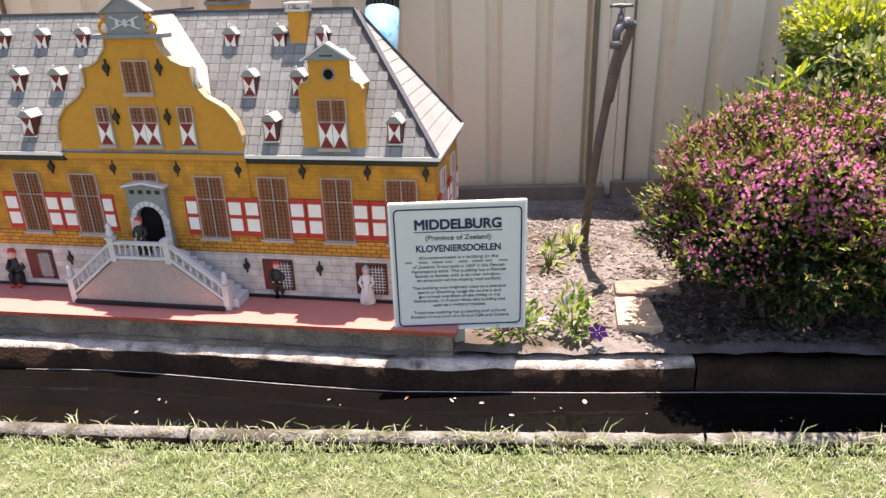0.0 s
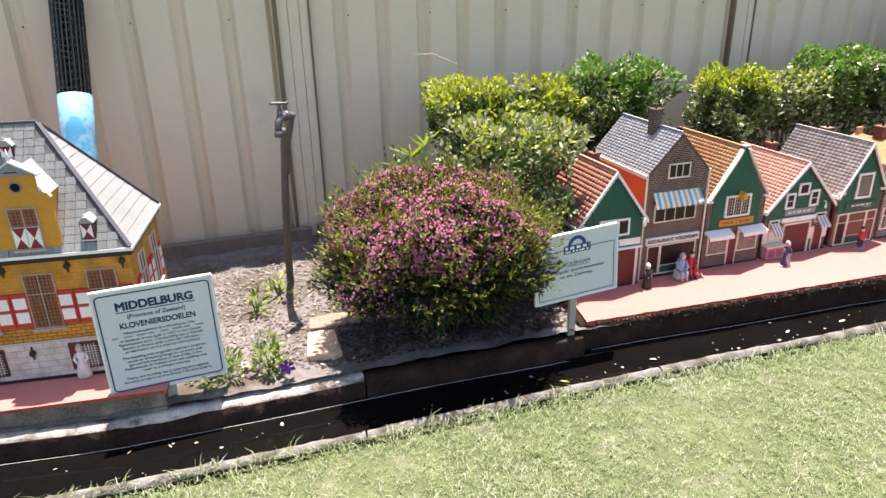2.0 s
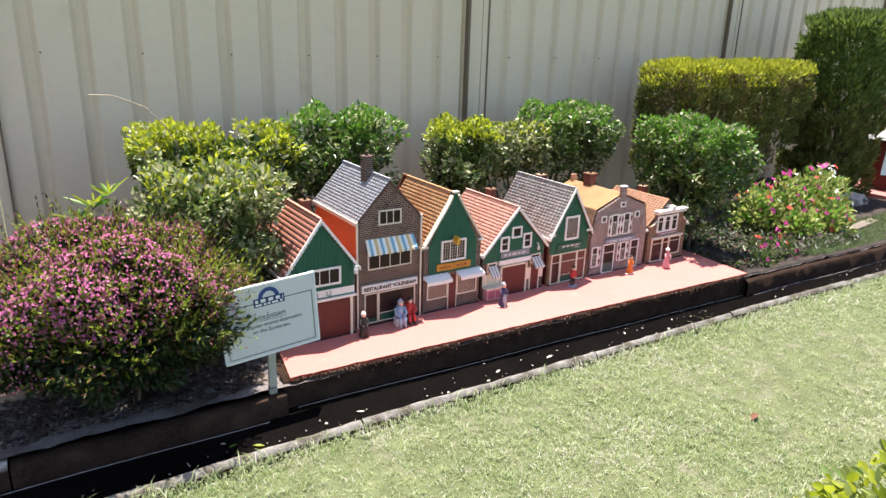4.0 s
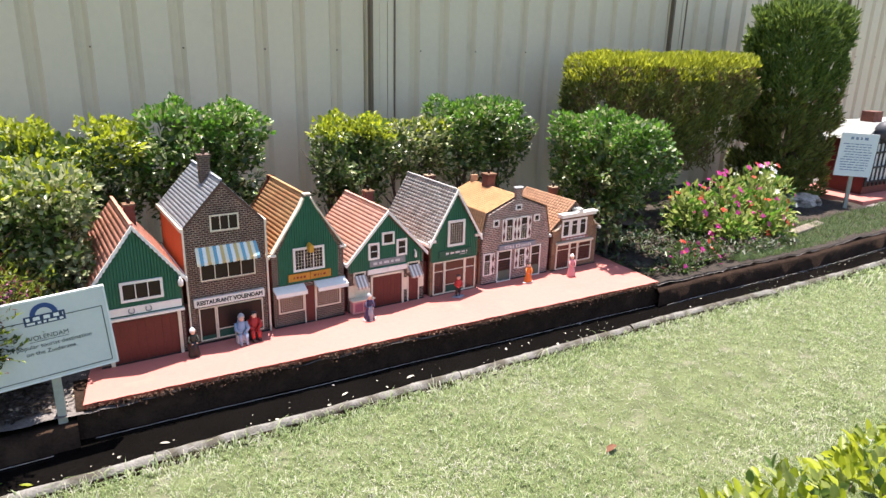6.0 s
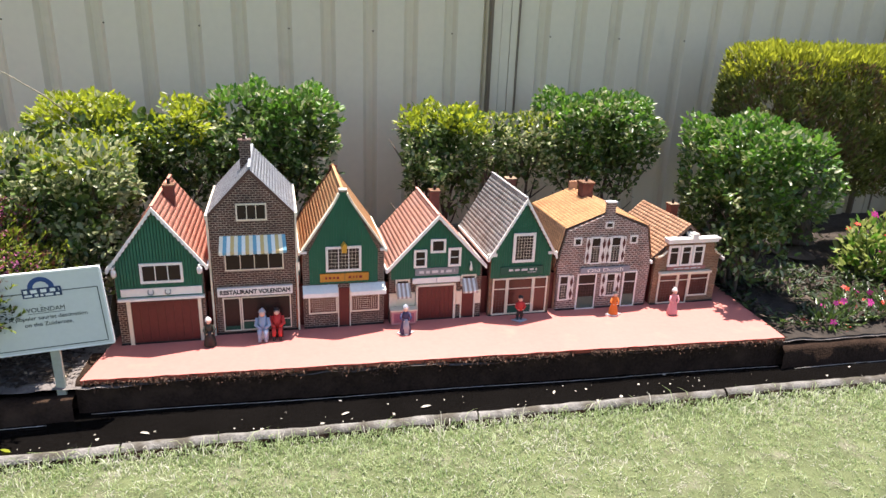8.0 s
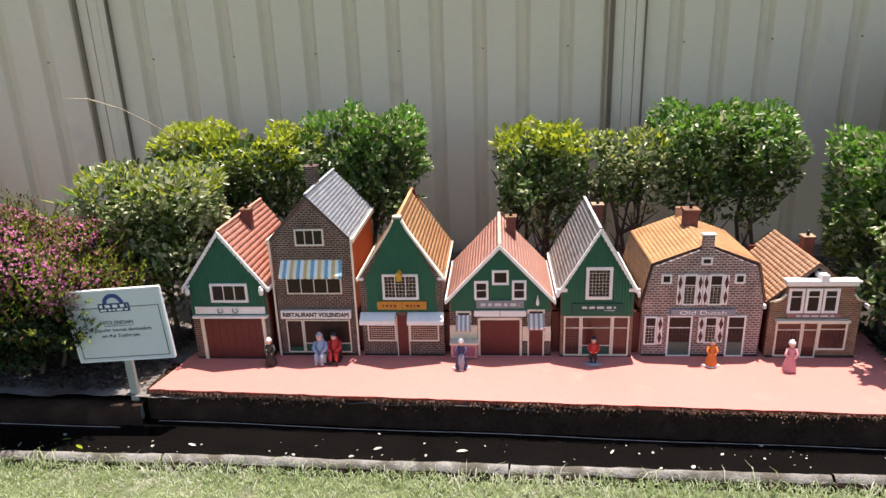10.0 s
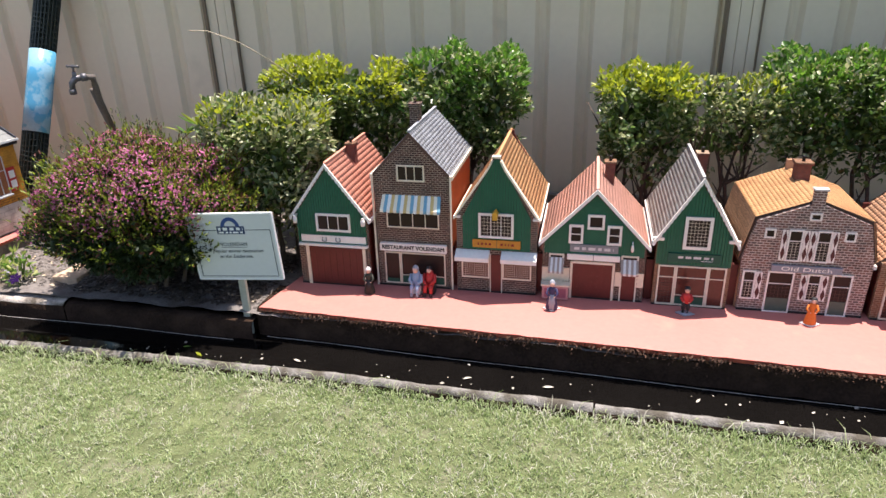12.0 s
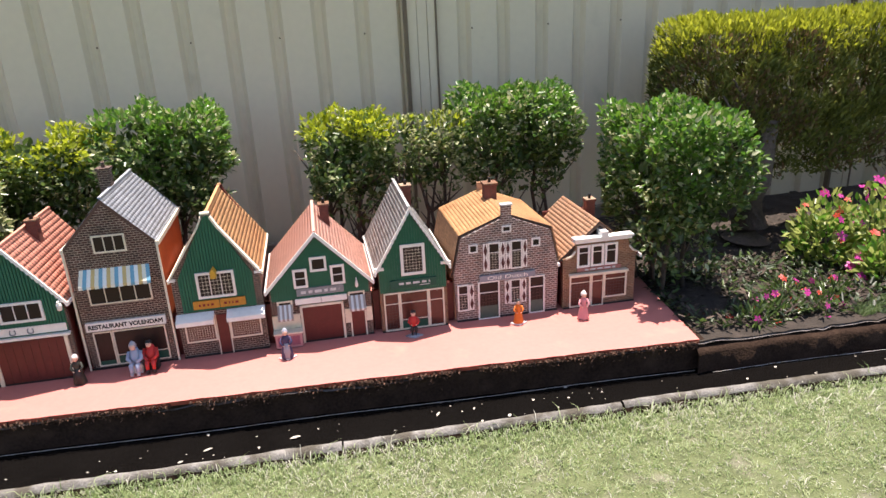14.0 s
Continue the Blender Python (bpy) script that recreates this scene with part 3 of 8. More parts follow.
def lattice(parent, x0, x1, z0, z1, y, step, material=JOINT, w=0.0009):
    bm = bmesh.new()
    n = max(1, round((x1 - x0) / step))
    for i in range(1, n):
        x = x0 + (x1 - x0) * i / n
        box(bm, x - w / 2, x + w / 2, y - 0.0016, y, z0, z1)
    n = max(1, round((z1 - z0) / step))
    for i in range(1, n):
        z = z0 + (z1 - z0) * i / n
        box(bm, x0, x1, y - 0.0013, y, z - w / 2, z + w / 2)
    return part("lattice", bm, material, parent)


def edge_at(pts, x):
    for (ax, az), (bx, bz) in zip(pts, pts[1:]):
        if ax <= x <= bx:
            return az + (bz - az) * (x - ax) / max(1e-6, bx - ax)
    return pts[0][1] if x < pts[0][0] else pts[-1][1]


def cladding(parent, x0, x1, z0, top, y=-0.004, step=0.0095, material=GREEN):
    """Upright boards with shadow gaps; top is the outline (x, z) above them."""
    bm = bmesh.new()
    n = round((x1 - x0) / step)
    for i in range(n):
        a, b = x0 + (x1 - x0) * i / n, x0 + (x1 - x0) * (i + 1) / n
        m = a + (b - a) * 0.72
        prism(bm, [(a, z0), (m, z0), (m, max(z0 + 0.001, edge_at(top, m))), (a, max(z0 + 0.001, edge_at(top, a)))], y, 0.0)
        prism(bm, [(m, z0), (b, z0), (b, max(z0 + 0.001, edge_at(top, b))), (m, max(z0 + 0.001, edge_at(top, m)))], y * 0.1, 0.0)
    return part("cladding", bm, material, parent)


def tiles(parent, p0, along, down, n_along, n_down, material, lift=0.0007, curve=0.0008, name="roof_tile_course"):
    """Courses of lapped clay tiles over a slope: p0 top corner, along the ridge, down the slope."""
    p0, along, down = Vector(p0), Vector(along), Vector(down)
    nrm = along.cross(down).normalized()
    if nrm.z < 0:
        nrm = -nrm
    n_down = round(n_down * 1.3)
    A, D = along / n_along, down / n_down
    prof = [(0.07, 0.0), (0.3, 0.9), (0.62, 1.0), (0.93, 0.0)] if curve else [(0.03, 0.3), (0.97, 0.3)]
    V, F = [], []
    rr = random.Random(n_along * 31 + n_down)
    for j in range(n_down):
        for i in range(n_along):
            o = p0 + A * i + D * j
            dz = rr.uniform(0, lift * 0.2)
            base = len(V)
            for f, hgt in prof:
                V.append(o + A * f + nrm * (0.001 + hgt * curve))
            for f, hgt in prof:
                V.append(o + A * f + D * (0.94 + 0.03 * hgt) + nrm * (lift + dz + hgt * curve))
            for f, hgt in prof:
                V.append(o + A * f + D * (0.94 + 0.03 * hgt) + nrm * 0.0002)
            k = len(prof)
            for q in range(k - 1):
                F.append((base + q, base + q + 1, base + k + q + 1, base + k + q))
                F.append((base + k + q, base + k + q + 1, base + 2 * k + q + 1, base + 2 * k + q))
    ob = raw_mesh(name, np.array([tuple(v) for v in V]), np.array(F), material, parent)
    ob["kind"] = "stuff"
    return ob


def chimney(parent, x, y, z0, z1, w, material=BRICK_RED, pot=True):
    bm = bmesh.new()
    box(bm, x - w / 2, x + w / 2, y - w / 2, y + w / 2, z0, z1)
    box(bm, x - w * 0.6, x + w * 0.6, y - w * 0.6, y + w * 0.6, z1 - 0.006, z1)
    c = part("chimney", bm, material, parent)
    bm = bmesh.new()
    box(bm, x - w * 0.62, x + w * 0.62, y - w * 0.62, y + w * 0.62, z1 + 0.0005, z1 + 0.004)
    part("cap", bm, BRICK_TAN if material is BRICK_RED else BRICK_DARK, c)
    if pot:
        bm = bmesh.new()
        lathe(bm, [(0.006, 0), (0.005, 0.012), (0.007, 0.014), (0.006, 0.018)], x, y, z1 + 0.0045, 8)
        part("pot", bm, BLACK if material is BRICK_RED else BRICK_DARK, c)
    return c


def gable_roof(house, hw, ze, za, depth, over, tile, nal, ndn, curve=0.0008, trim=WHITE, front=-0.012, tw=0.007, scallop=False, xa=0.0):
    """A steep roof with its gable to the street: slabs, tiles, barge boards."""
    L = depth - front
    sl = Vector((hw + over, 0, -(za - ze) * (hw + over) / hw))
    bm = bmesh.new()
    zl = za - (za - ze) * (hw + over) / hw
    t = 0.010
    pts = [(-hw - over, zl), (xa, za), (hw + over, zl), (hw + over, zl - t), (xa, za - t * 1.5), (-hw - over, zl - t)]
    prism(bm, pts, front + 0.002, depth)
    roof = part("roof", bm, JOINT, house)
    for s in (-1, 1):
        tiles(roof, (xa, front, za + 0.001), (0, L, 0), (s * (hw + over) - xa, 0, zl - za), nal, ndn, tile, curve=curve)
    bm = bmesh.new()
    beam(bm, (xa, front + 0.004, za + 0.005), (xa, depth, za + 0.005), 0.010, 0.006)
    part("ridge", bm, tile, roof)
    if trim:
        for s in (-1, 1):
            bm = bmesh.new()
            e = s * (hw + over)
            if scallop:
                n = 14
                top = [(xa + (e - xa) * i / n, za + 0.006 + (zl - za) * i / n) for i in range(n + 1)]
                low = []
                for i in range(n, -1, -1):
                    x = xa + (e - xa) * i / n
                    z = za - tw + (zl - za) * i / n
                    low.append((x, z))
                    if i:
                        low.append((x - (e - xa) / n / 2, z - (zl - za) / n / 2 - 0.006))
                prism(bm, (top + low) if s > 0 else (top + low)[::-1], front - 0.006, front)
            else:
                prism(bm, [(xa, za + 0.007), (e, zl + 0.007), (e, zl - tw), (xa, za - tw)], front - 0.006, front)
            part("barge_board", bm, trim, roof)
            bm = bmesh.new()
            beam(bm, (e, front, zl + 0.0), (e, depth, zl + 0.0), 0.006, 0.012)
            part("eave_board", bm, trim, roof)
    return roof


def board_door(parent, x0, x1, z0, z1, n):
    """A wide boarded door: a backing leaf with upright boards."""
    bm = bmesh.new()
    box(bm, x0, x1, -0.0015, 0.0, z0, z1)
    d = part("garage_door", bm, MAROON, parent, "dark red boarded garage door")
    for i in range(n):
        a, b = x0 + (x1 - x0) * i / n, x0 + (x1 - x0) * (i + 1) / n
        bm = bmesh.new()
        box(bm, a + 0.0003, b - 0.0003, -0.0035, -0.0015, z0 + 0.001, z1 - 0.001)
        part("board", bm, MAROON, d)


def house(x0, x1, y, label, rz=2.6):
    return thing("model_house", (x0 + x1) / 2, y, TZ, rz, label, "model house", "houses along the terrace")


def shell(h, pts, depth, wall, side=None):
    """Front wall with outline pts and a body of thickness depth behind it."""
    bm = bmesh.new()
    prism(bm, pts, 0.0, 0.014)
    part("front_wall", bm, wall, h)
    xs = [p[0] for p in pts]
    base = [p for p in pts]
    bm = bmesh.new()
    x0, x1 = min(xs), max(xs)
    lo = min(p[1] for p in pts)
    eave = [p[1] for p in pts if abs(p[0] - x0) < 1e-6]
    prism(bm, [(x0 + 0.001, lo), (x1 - 0.001, lo), (x1 - 0.001, max(eave)), (x0 + 0.001, max(eave))], 0.0141, depth)
    part("body", bm, side or MAROON, h)
    bm = bmesh.new()
    prism(bm, [(a * 0.995, b) for a, b in pts], depth - 0.012, depth - 0.001)
    part("back_wall", bm, side or MAROON, h)


def skirting(h, x0, x1, y=-0.001):
    bm = bmesh.new()
    box(bm, x0, x1, y - 0.004, y, 0.0, 0.006)
    part("plinth", bm, BLACK, h)


# House with garage: green boarded gable, red tiled roof
h = house(1.205, 1.475, 1.13, "model house with green boarded gable and red tiled roof")
hw, ze, za = 0.135, 0.285, 0.465
shell(h, [(-hw, 0), (hw, 0), (hw, ze), (0, za), (-hw, ze)], 0.42, BRICK_DARK)
cladding(h, -hw + 0.004, hw - 0.004, 0.165, [(-hw, ze - 0.005), (0, za - 0.012), (hw, ze - 0.005)])
gable_roof(h, hw, ze, za, 0.43, 0.016, TILE_RED, 24, 11, scallop=True)
window(h, -0.055, 0.075, 0.215, 0.283, -0.004, 3, 1, 0.008)
bm = bmesh.new()
box(bm, -0.118, 0.128, -0.008, -0.004, 0.172, 0.198)
fascia = part("fascia", bm, WHITE, h, "white shop fascia with two small wreaths")
for wx in (-0.028, 0.024):
    bm = bmesh.new()
    tube(bm, [(wx + 0.009 * math.sin(a), -0.011, 0.185 - 0.009 * math.cos(a)) for a in (-2.5 + 0.5 * i for i in range(11))], 0.0018, 6)
    part("wreath", bm, LEAD, fascia)
bm = bmesh.new()
box(bm, -0.128, 0.135, -0.016, 0.0, 0.158, 0.166)
part("cornice", bm, WHITE, h)
board_door(h, -0.094, 0.112, 0.004, 0.15, 8)
bm = bmesh.new()
box(bm, -0.106, -0.094, -0.007, 0.0, 0.0, 0.157)
part("door_jamb", bm, CREAM, h)
bm = bmesh.new()
box(bm, 0.112, 0.122, -0.007, 0.0, 0.0, 0.157)
part("door_jamb", bm, CREAM, h)
for s in (-1, 1):
    bm = bmesh.new()
    lathe(bm, [(0.003, -0.016), (0.008, -0.012), (0.009, 0.004), (0.005, 0.010)], s * 0.128, -0.022, 0.262, 8)
    beam(bm, (s * 0.128, -0.03, 0.275), (s * 0.128, 0, 0.275), 0.006, 0.006)
    part("wall_lamp", bm, WHITE, h)
chimney(h, 0.026, 0.20, 0.40, 0.488, 0.032)
skirting(h, -hw, hw)

# Tall brick restaurant with slate roof and striped awning
h = house(1.505, 1.765, 1.172, "tall dark brick model restaurant with slate roof and striped awning")
hw, ze, za = 0.137, 0.428, 0.575
shell(h, [(-0.132, 0), (0.132, 0), (hw, ze), (0, za), (-hw, ze)], 0.40, BRICK_DARK, ORANGE_WALL)
gable_roof(h, hw, ze, za, 0.41, 0.006, TILE_SLATE, 20, 12, trim=None, front=-0.003)
for s in (-1, 1):
    bm = bmesh.new()
    beam(bm, (s * (hw + 0.007), -0.003, ze - 0.008), (s * (hw + 0.007), 0.41, ze - 0.008), 0.006, 0.014)
    part("gutter", bm, CREAM, h)
    bm = bmesh.new()
    beam(bm, (s * (hw + 0.003), -0.004, 0.0), (s * (hw + 0.003), -0.004, ze), 0.006, 0.006)
    part("downpipe", bm, CREAM, h)
window(h, -0.049, 0.049, 0.405, 0.463, 0, 3, 1, 0.005, CREAM)
bm = bmesh.new()
for i in range(14):
    box(bm, -0.05 + i * 0.0072, -0.05 + i * 0.0072 + 0.006, -0.003, 0, 0.466, 0.480)
part("lintel", bm, BRICK_DARK, h)
window(h, -0.094, 0.096, 0.232, 0.305, 0, 4, 1, 0.004, CREAM)
AWN = [mat("awning_" + n_, c_, rough=0.8, var=0.06) for n_, c_ in (("blue", (0.16, 0.36, 0.46)), ("cream", (0.74, 0.70, 0.56)), ("yellow", (0.58, 0.42, 0.17)), ("white", (0.75, 0.76, 0.72)))]
bm = bmesh.new()
n = 18
for i in range(n):
    a, b = -0.105 + 0.21 * i / n, -0.105 + 0.21 * (i + 1) / n
    v = [bm.verts.new(p) for p in ((a, -0.002, 0.354), (b, -0.002, 0.354), (b * 1.03, -0.034, 0.308), (a * 1.03, -0.034, 0.308), (a * 1.03, -0.035, 0.298), (b * 1.03, -0.035, 0.298 + 0.002 * (i % 2)))]
    bm.faces.new((v[0], v[3], v[2], v[1])).material_index = (1, 0, 3, 2)[i % 4]
    bm.faces.new((v[3], v[4], v[5], v[2])).material_index = (1, 0, 3, 2)[i % 4]
bmesh.ops.remove_doubles(bm, verts=bm.verts[:], dist=0.0004)
part("awning", bm, AWN, h, "striped cream, blue and yellow awning")
bm = bmesh.new()
box(bm, -0.124, 0.122, -0.012, 0.0, 0.143, 0.172)
sgn = part("shop_sign", bm, WHITE, h, "white painted name board")
lettering("RESTAURANT VOLENDAM", 0.021, -0.001, -0.0125, 0.157, BLACK, sgn, 0.23, bold=0.035)
window(h, -0.110, -0.052, 0.012, 0.136, 0, 1, 1, 0.004, CREAM, GLASS, splits=(0, 1))
window(h, -0.050, 0.115, 0.012, 0.136, 0, 1, 1, 0.004, CREAM, GLASS, splits=(0, 0.26, 1))
bm = bmesh.new()
box(bm, -0.046, 0.111, -0.0045, -0.003, 0.014, 0.042)
box(bm, -0.106, -0.056, -0.0045, -0.003, 0.014, 0.03)
part("stall_riser", bm, GREEN_DARK, h, "dark green panel below the shop window")
chimney(h, -0.015, 0.16, 0.50, 0.64, 0.036, BRICK_DARK)
skirting(h, -hw, hw)

# Green spout gable with orange tiles and a golden board
h = house(1.792, 2.075, 1.186, "model house with stepped green boarded gable and orange tiled roof")
hw, ze = 0.141, 0.29
top = [(-hw, ze), (-0.03, 0.455), (-0.014, 0.487), (-0.014, 0.500), (0.014, 0.500), (0.014, 0.487), (0.03, 0.455), (hw, ze)]
shell(h, [(-hw, 0), (hw, 0)] + top[::-1], 0.40, BRICK_DARK)
cladding(h, -0.118, 0.118, 0.166, [(-0.14, ze - 0.02), (-0.118, ze - 0.004), (-0.03, 0.452), (-0.0141, 0.482), (-0.014, 0.492), (0.014, 0.492), (0.0141, 0.482), (0.03, 0.452), (0.118, ze - 0.004)])
bm = bmesh.new()
for p, q in zip(top, top[1:]):
    if abs(p[0] - q[0]) > 0.001:
        beam(bm, (p[0], -0.002, p[1] + 0.002), (q[0], -0.002, q[1] + 0.002), 0.022, 0.006)
part("coping", bm, CREAM, h)
gable_roof(h, hw, ze, 0.492, 0.42, 0.008, TILE_OCHRE, 24, 13, trim=None, front=0.015)
for s in (-1, 1):
    bm = bmesh.new()
    beam(bm, (s * (hw + 0.009), 0.0, ze - 0.012), (s * (hw + 0.009), 0.42, ze - 0.012), 0.006, 0.010)
    part("eave_board", bm, CREAM, h)
    bm = bmesh.new()
    box(bm, s * 0.138 - 0.012, s * 0.138 + 0.012, -0.01, 0.0, ze - 0.008, ze)
    part("corbel", bm, WHITE, h)
w = window(h, -0.062, 0.060, 0.212, 0.303, -0.004, 3, 1, 0.008, WHITE, GLASS)
lattice(w, -0.054, 0.052, 0.22, 0.295, -0.0065, 0.012, CREAM)
bm = bmesh.new()
box(bm, -0.009, 0.007, -0.04, -0.012, 0.29, 0.31)
prism(bm, [(-0.011, 0.31), (0.009, 0.31), (-0.001, 0.323)], -0.042, -0.010)
box(bm, -0.003, 0.001, -0.012, 0, 0.313, 0.317)
part("lantern", bm, GOLD, h, "yellow hanging lantern")
bm = bmesh.new()
box(bm, -0.083, 0.001, -0.010, -0.003, 0.176, 0.205)
box(bm, 0.003, 0.085, -0.010, -0.003, 0.176, 0.205)
wb = part("name_board", bm, SIGN_WOOD, h, "golden varnished board with worn writing")
bm = bmesh.new()
rr = random.Random(3)
bars(bm, -0.065, -0.015, 0.190, 0.008, -0.0101, rr)
bars(bm, 0.015, 0.068, 0.190, 0.008, -0.0101, rr)
part("lettering", bm, DARK_RED, wb)
for a, b in ((-0.143, -0.023), (0.019, 0.143)):
    bm = bmesh.new()
    v = [bm.verts.new(p) for p in ((a, -0.001, 0.163), (b, -0.001, 0.163), (b, -0.040, 0.146), (a, -0.040, 0.146), (a, -0.041, 0.132), (b, -0.041, 0.132), (a, -0.001, 0.150), (b, -0.001, 0.150))]
    for f in ((0, 3, 2, 1), (3, 4, 5, 2), (0, 6, 3), (1, 2, 7)):
        bm.faces.new([v[i] for i in f])
    part("awning", bm, WHITE, h, "plain white awning")
for a, b in ((-0.124, -0.024), (0.022, 0.124)):
    w = window(h, a, b, 0.055, 0.142, 0, 1, 1, 0.005, CREAM, GLASS_RED)
    lattice(w, a + 0.005, b - 0.005, 0.06, 0.137, -0.003, 0.008, CREAM, 0.0007)
bm = bmesh.new()
box(bm, -0.019, 0.017, -0.004, 0, 0, 0.148)
part("door", bm, MAROON, h, "dark red door")
for x in (-0.0225, 0.0185):
    bm = bmesh.new()
    box(bm, x, x + 0.003, -0.006, 0, 0, 0.15)
    part("door_jamb", bm, CREAM, h)
skirting(h, -hw, hw)

# Wide green gable with garage, kiosk window and small awnings
h = house(2.094, 2.438, 1.206, "wide model house with green gable and faded pink tiled roof")
hw, ze, za = 0.172, 0.215, 0.398
shell(h, [(-hw, 0), (hw, 0), (hw, ze), (0, za), (-hw, ze)], 0.38, BRICK_DARK)
cladding(h, -hw + 0.006, hw - 0.006, 0.166, [(-hw, ze - 0.006), (0, za - 0.014), (hw, ze - 0.006)], material=GREEN)
gable_roof(h, hw, ze, za, 0.39, 0.012, TILE_PINK, 24, 13, front=-0.012, tw=0.008)
window(h, -0.086, -0.038, 0.208, 0.276, -0.004, 1, 2, 0.008)
window(h, -0.026, 0.030, 0.262, 0.314, -0.004, 1, 1, 0.008)
window(h, 0.040, 0.088, 0.208, 0.278, -0.004, 1, 2, 0.008)
bm = bmesh.new()
box(bm, -0.080, 0.080, -0.009, -0.004, 0.178, 0.205)
sg = part("name_board", bm, LEAD, h, "grey-green board with unreadable raised writing")
bm = bmesh.new()
bars(bm, -0.065, 0.065, 0.191, 0.010, -0.0091, random.Random(7))
part("lettering", bm, GREY_WHITE, sg)
bm = bmesh.new()
box(bm, -0.088, -0.001, -0.010, 0, 0.148, 0.168)
box(bm, 0.001, 0.088, -0.010, 0, 0.148, 0.168)
part("fascia", bm, WHITE, h)
board_door(h, -0.068, 0.066, 0.004, 0.134, 8)
bm = bmesh.new()
box(bm, -0.076, -0.068, -0.008, 0, 0, 0.142)
box(bm, 0.066, 0.074, -0.008, 0, 0, 0.142)
box(bm, -0.076, 0.074, -0.008, 0, 0.134, 0.142)
part("door_frame", bm, CREAM, h)
STRIPE = [mat("awning_violet_grey", (0.36, 0.27, 0.23), 0.8), mat("awning_pale", (0.70, 0.66, 0.62), 0.8)]
for a, b, zt in ((-0.150, -0.098, 0.152), (0.092, 0.150, 0.158)):
    w = window(h, a, b, zt - 0.03, zt + 0.014, -0.001, 1, 1, 0.006, CREAM)
    bm = bmesh.new()
    n = 7
    for i in range(n):
        p, q = a + (b - a) * i / n, a + (b - a) * (i + 1) / n
        v = [bm.verts.new(c) for c in ((p, -0.006, zt), (q, -0.006, zt), (q, -0.042, zt - 0.038), (p, -0.042, zt - 0.038), (p, -0.042, zt - 0.045), (q, -0.042, zt - 0.045))]
        bm.faces.new((v[0], v[3], v[2], v[1])).material_index = i % 2
        bm.faces.new((v[3], v[4], v[5], v[2])).material_index = i % 2
    bmesh.ops.remove_doubles(bm, verts=bm.verts[:], dist=0.0004)
    part("awning", bm, STRIPE, h, "small grey and white striped awning")
window(h, -0.146, -0.100, 0.062, 0.118, -0.001, 1, 1, 0.004, CREAM)
for a, b, z0, z1 in ((-0.172, -0.078, 0.062, 0.112), (0.076, 0.094, 0.055, 0.108), (0.150, 0.171, 0.055, 0.108)):
    bm = bmesh.new()
    box(bm, a, b, -0.004, 0, z0, z1)
    part("white_panel", bm, CREAM, h)
bm = bmesh.new()
box(bm, -0.168, -0.078, -0.035, -0.0042, 0.004, 0.055)
k = part("counter", bm, mat("pale_pink_paint", (0.50, 0.26, 0.26), 0.6, 0.15), h, "pale pink sales counter")
bm = bmesh.new()
box(bm, -0.172, -0.074, -0.040, -0.0043, 0.0555, 0.061)
part("counter_top", bm, CREAM, k)
bm = bmesh.new()
for x in (-0.160, -0.120):
    box(bm, x, x + 0.034, -0.0362, -0.0351, 0.012, 0.046)
part("panel", bm, mat("mauve_paint", (0.30, 0.10, 0.14), 0.6, 0.15), k)
bm = bmesh.new()
box(bm, 0.098, 0.144, -0.004, 0, 0, 0.108)
part("door", bm, MAROON, h, "dark red side door")
for a in (0.093, 0.144):
    bm = bmesh.new()
    box(bm, a, a + 0.005, -0.006, 0, 0, 0.112)
    part("door_jamb", bm, CREAM, h)
bm = bmesh.new()
lathe(bm, [(0.001, -0.016), (0.006, -0.010), (0.004, 0.006), (0.001, 0.014)], 0.125, -0.016, 0.206, 8)
box(bm, 0.123, 0.127, -0.014, 0, 0.219, 0.223)
part("wall_lamp", bm, WHITE, h)
chimney(h, 0.042, 0.25, 0.33, 0.425, 0.034)
skirting(h, -hw, hw)

# Narrow green gable with lichen-grey tiles and scalloped barge boards
h = house(2.470, 2.706, 1.214, "narrow model shop with green gable and lichen-grey tiled roof")
hw, ze, za = 0.120, 0.252, 0.452
shell(h, [(-hw, 0), (hw, 0), (hw, ze), (0, za), (-hw, ze)], 0.40, BRICK_TAN)
cladding(h, -hw + 0.002, hw - 0.002, 0.152, [(-hw, ze - 0.006), (0, za - 0.014), (hw, ze - 0.006)])
gable_roof(h, hw, ze, za, 0.41, 0.014, TILE_GREY, 20, 13, scallop=True)
w = window(h, -0.040, 0.046, 0.212, 0.325, -0.004, 1, 1, 0.010, WHITE, GLASS)
lattice(w, -0.03, 0.036, 0.222, 0.315, -0.0065, 0.0115, CREAM)
for s in (-1, 1):
    bm = bmesh.new()
    box(bm, s * 0.118 - 0.018, s * 0.118 + 0.018, -0.012, -0.004, ze - 0.012, ze - 0.002)
    part("corbel", bm, WHITE, h)
bm = bmesh.new()
box(bm, -0.082, 0.082, -0.009, -0.004, 0.166, 0.196)
sg = part("name_board", bm, GREEN_DARK, h, "dark green board with worn white writing")
bm = bmesh.new()
bars(bm, -0.05, 0.06, 0.183, 0.008, -0.0091, random.Random(11))
box(bm, 0.022, 0.058, -0.0096, -0.009, 0.1715, 0.1735)
part("lettering", bm, GREY_WHITE, sg)
w = window(h, -0.108, -0.052, 0.004, 0.150, 0, 1, 1, 0.005, CREAM, GLASS_RED, splits=(0, 0.72, 1))
lattice(w, -0.103, -0.057, 0.01, 0.105, -0.003, 0.011, JOINT)
window(h, -0.051, 0.051, 0.004, 0.150, 0, 1, 1, 0.005, CREAM, GLASS_RED, splits=(0, 0.24, 0.72, 1))
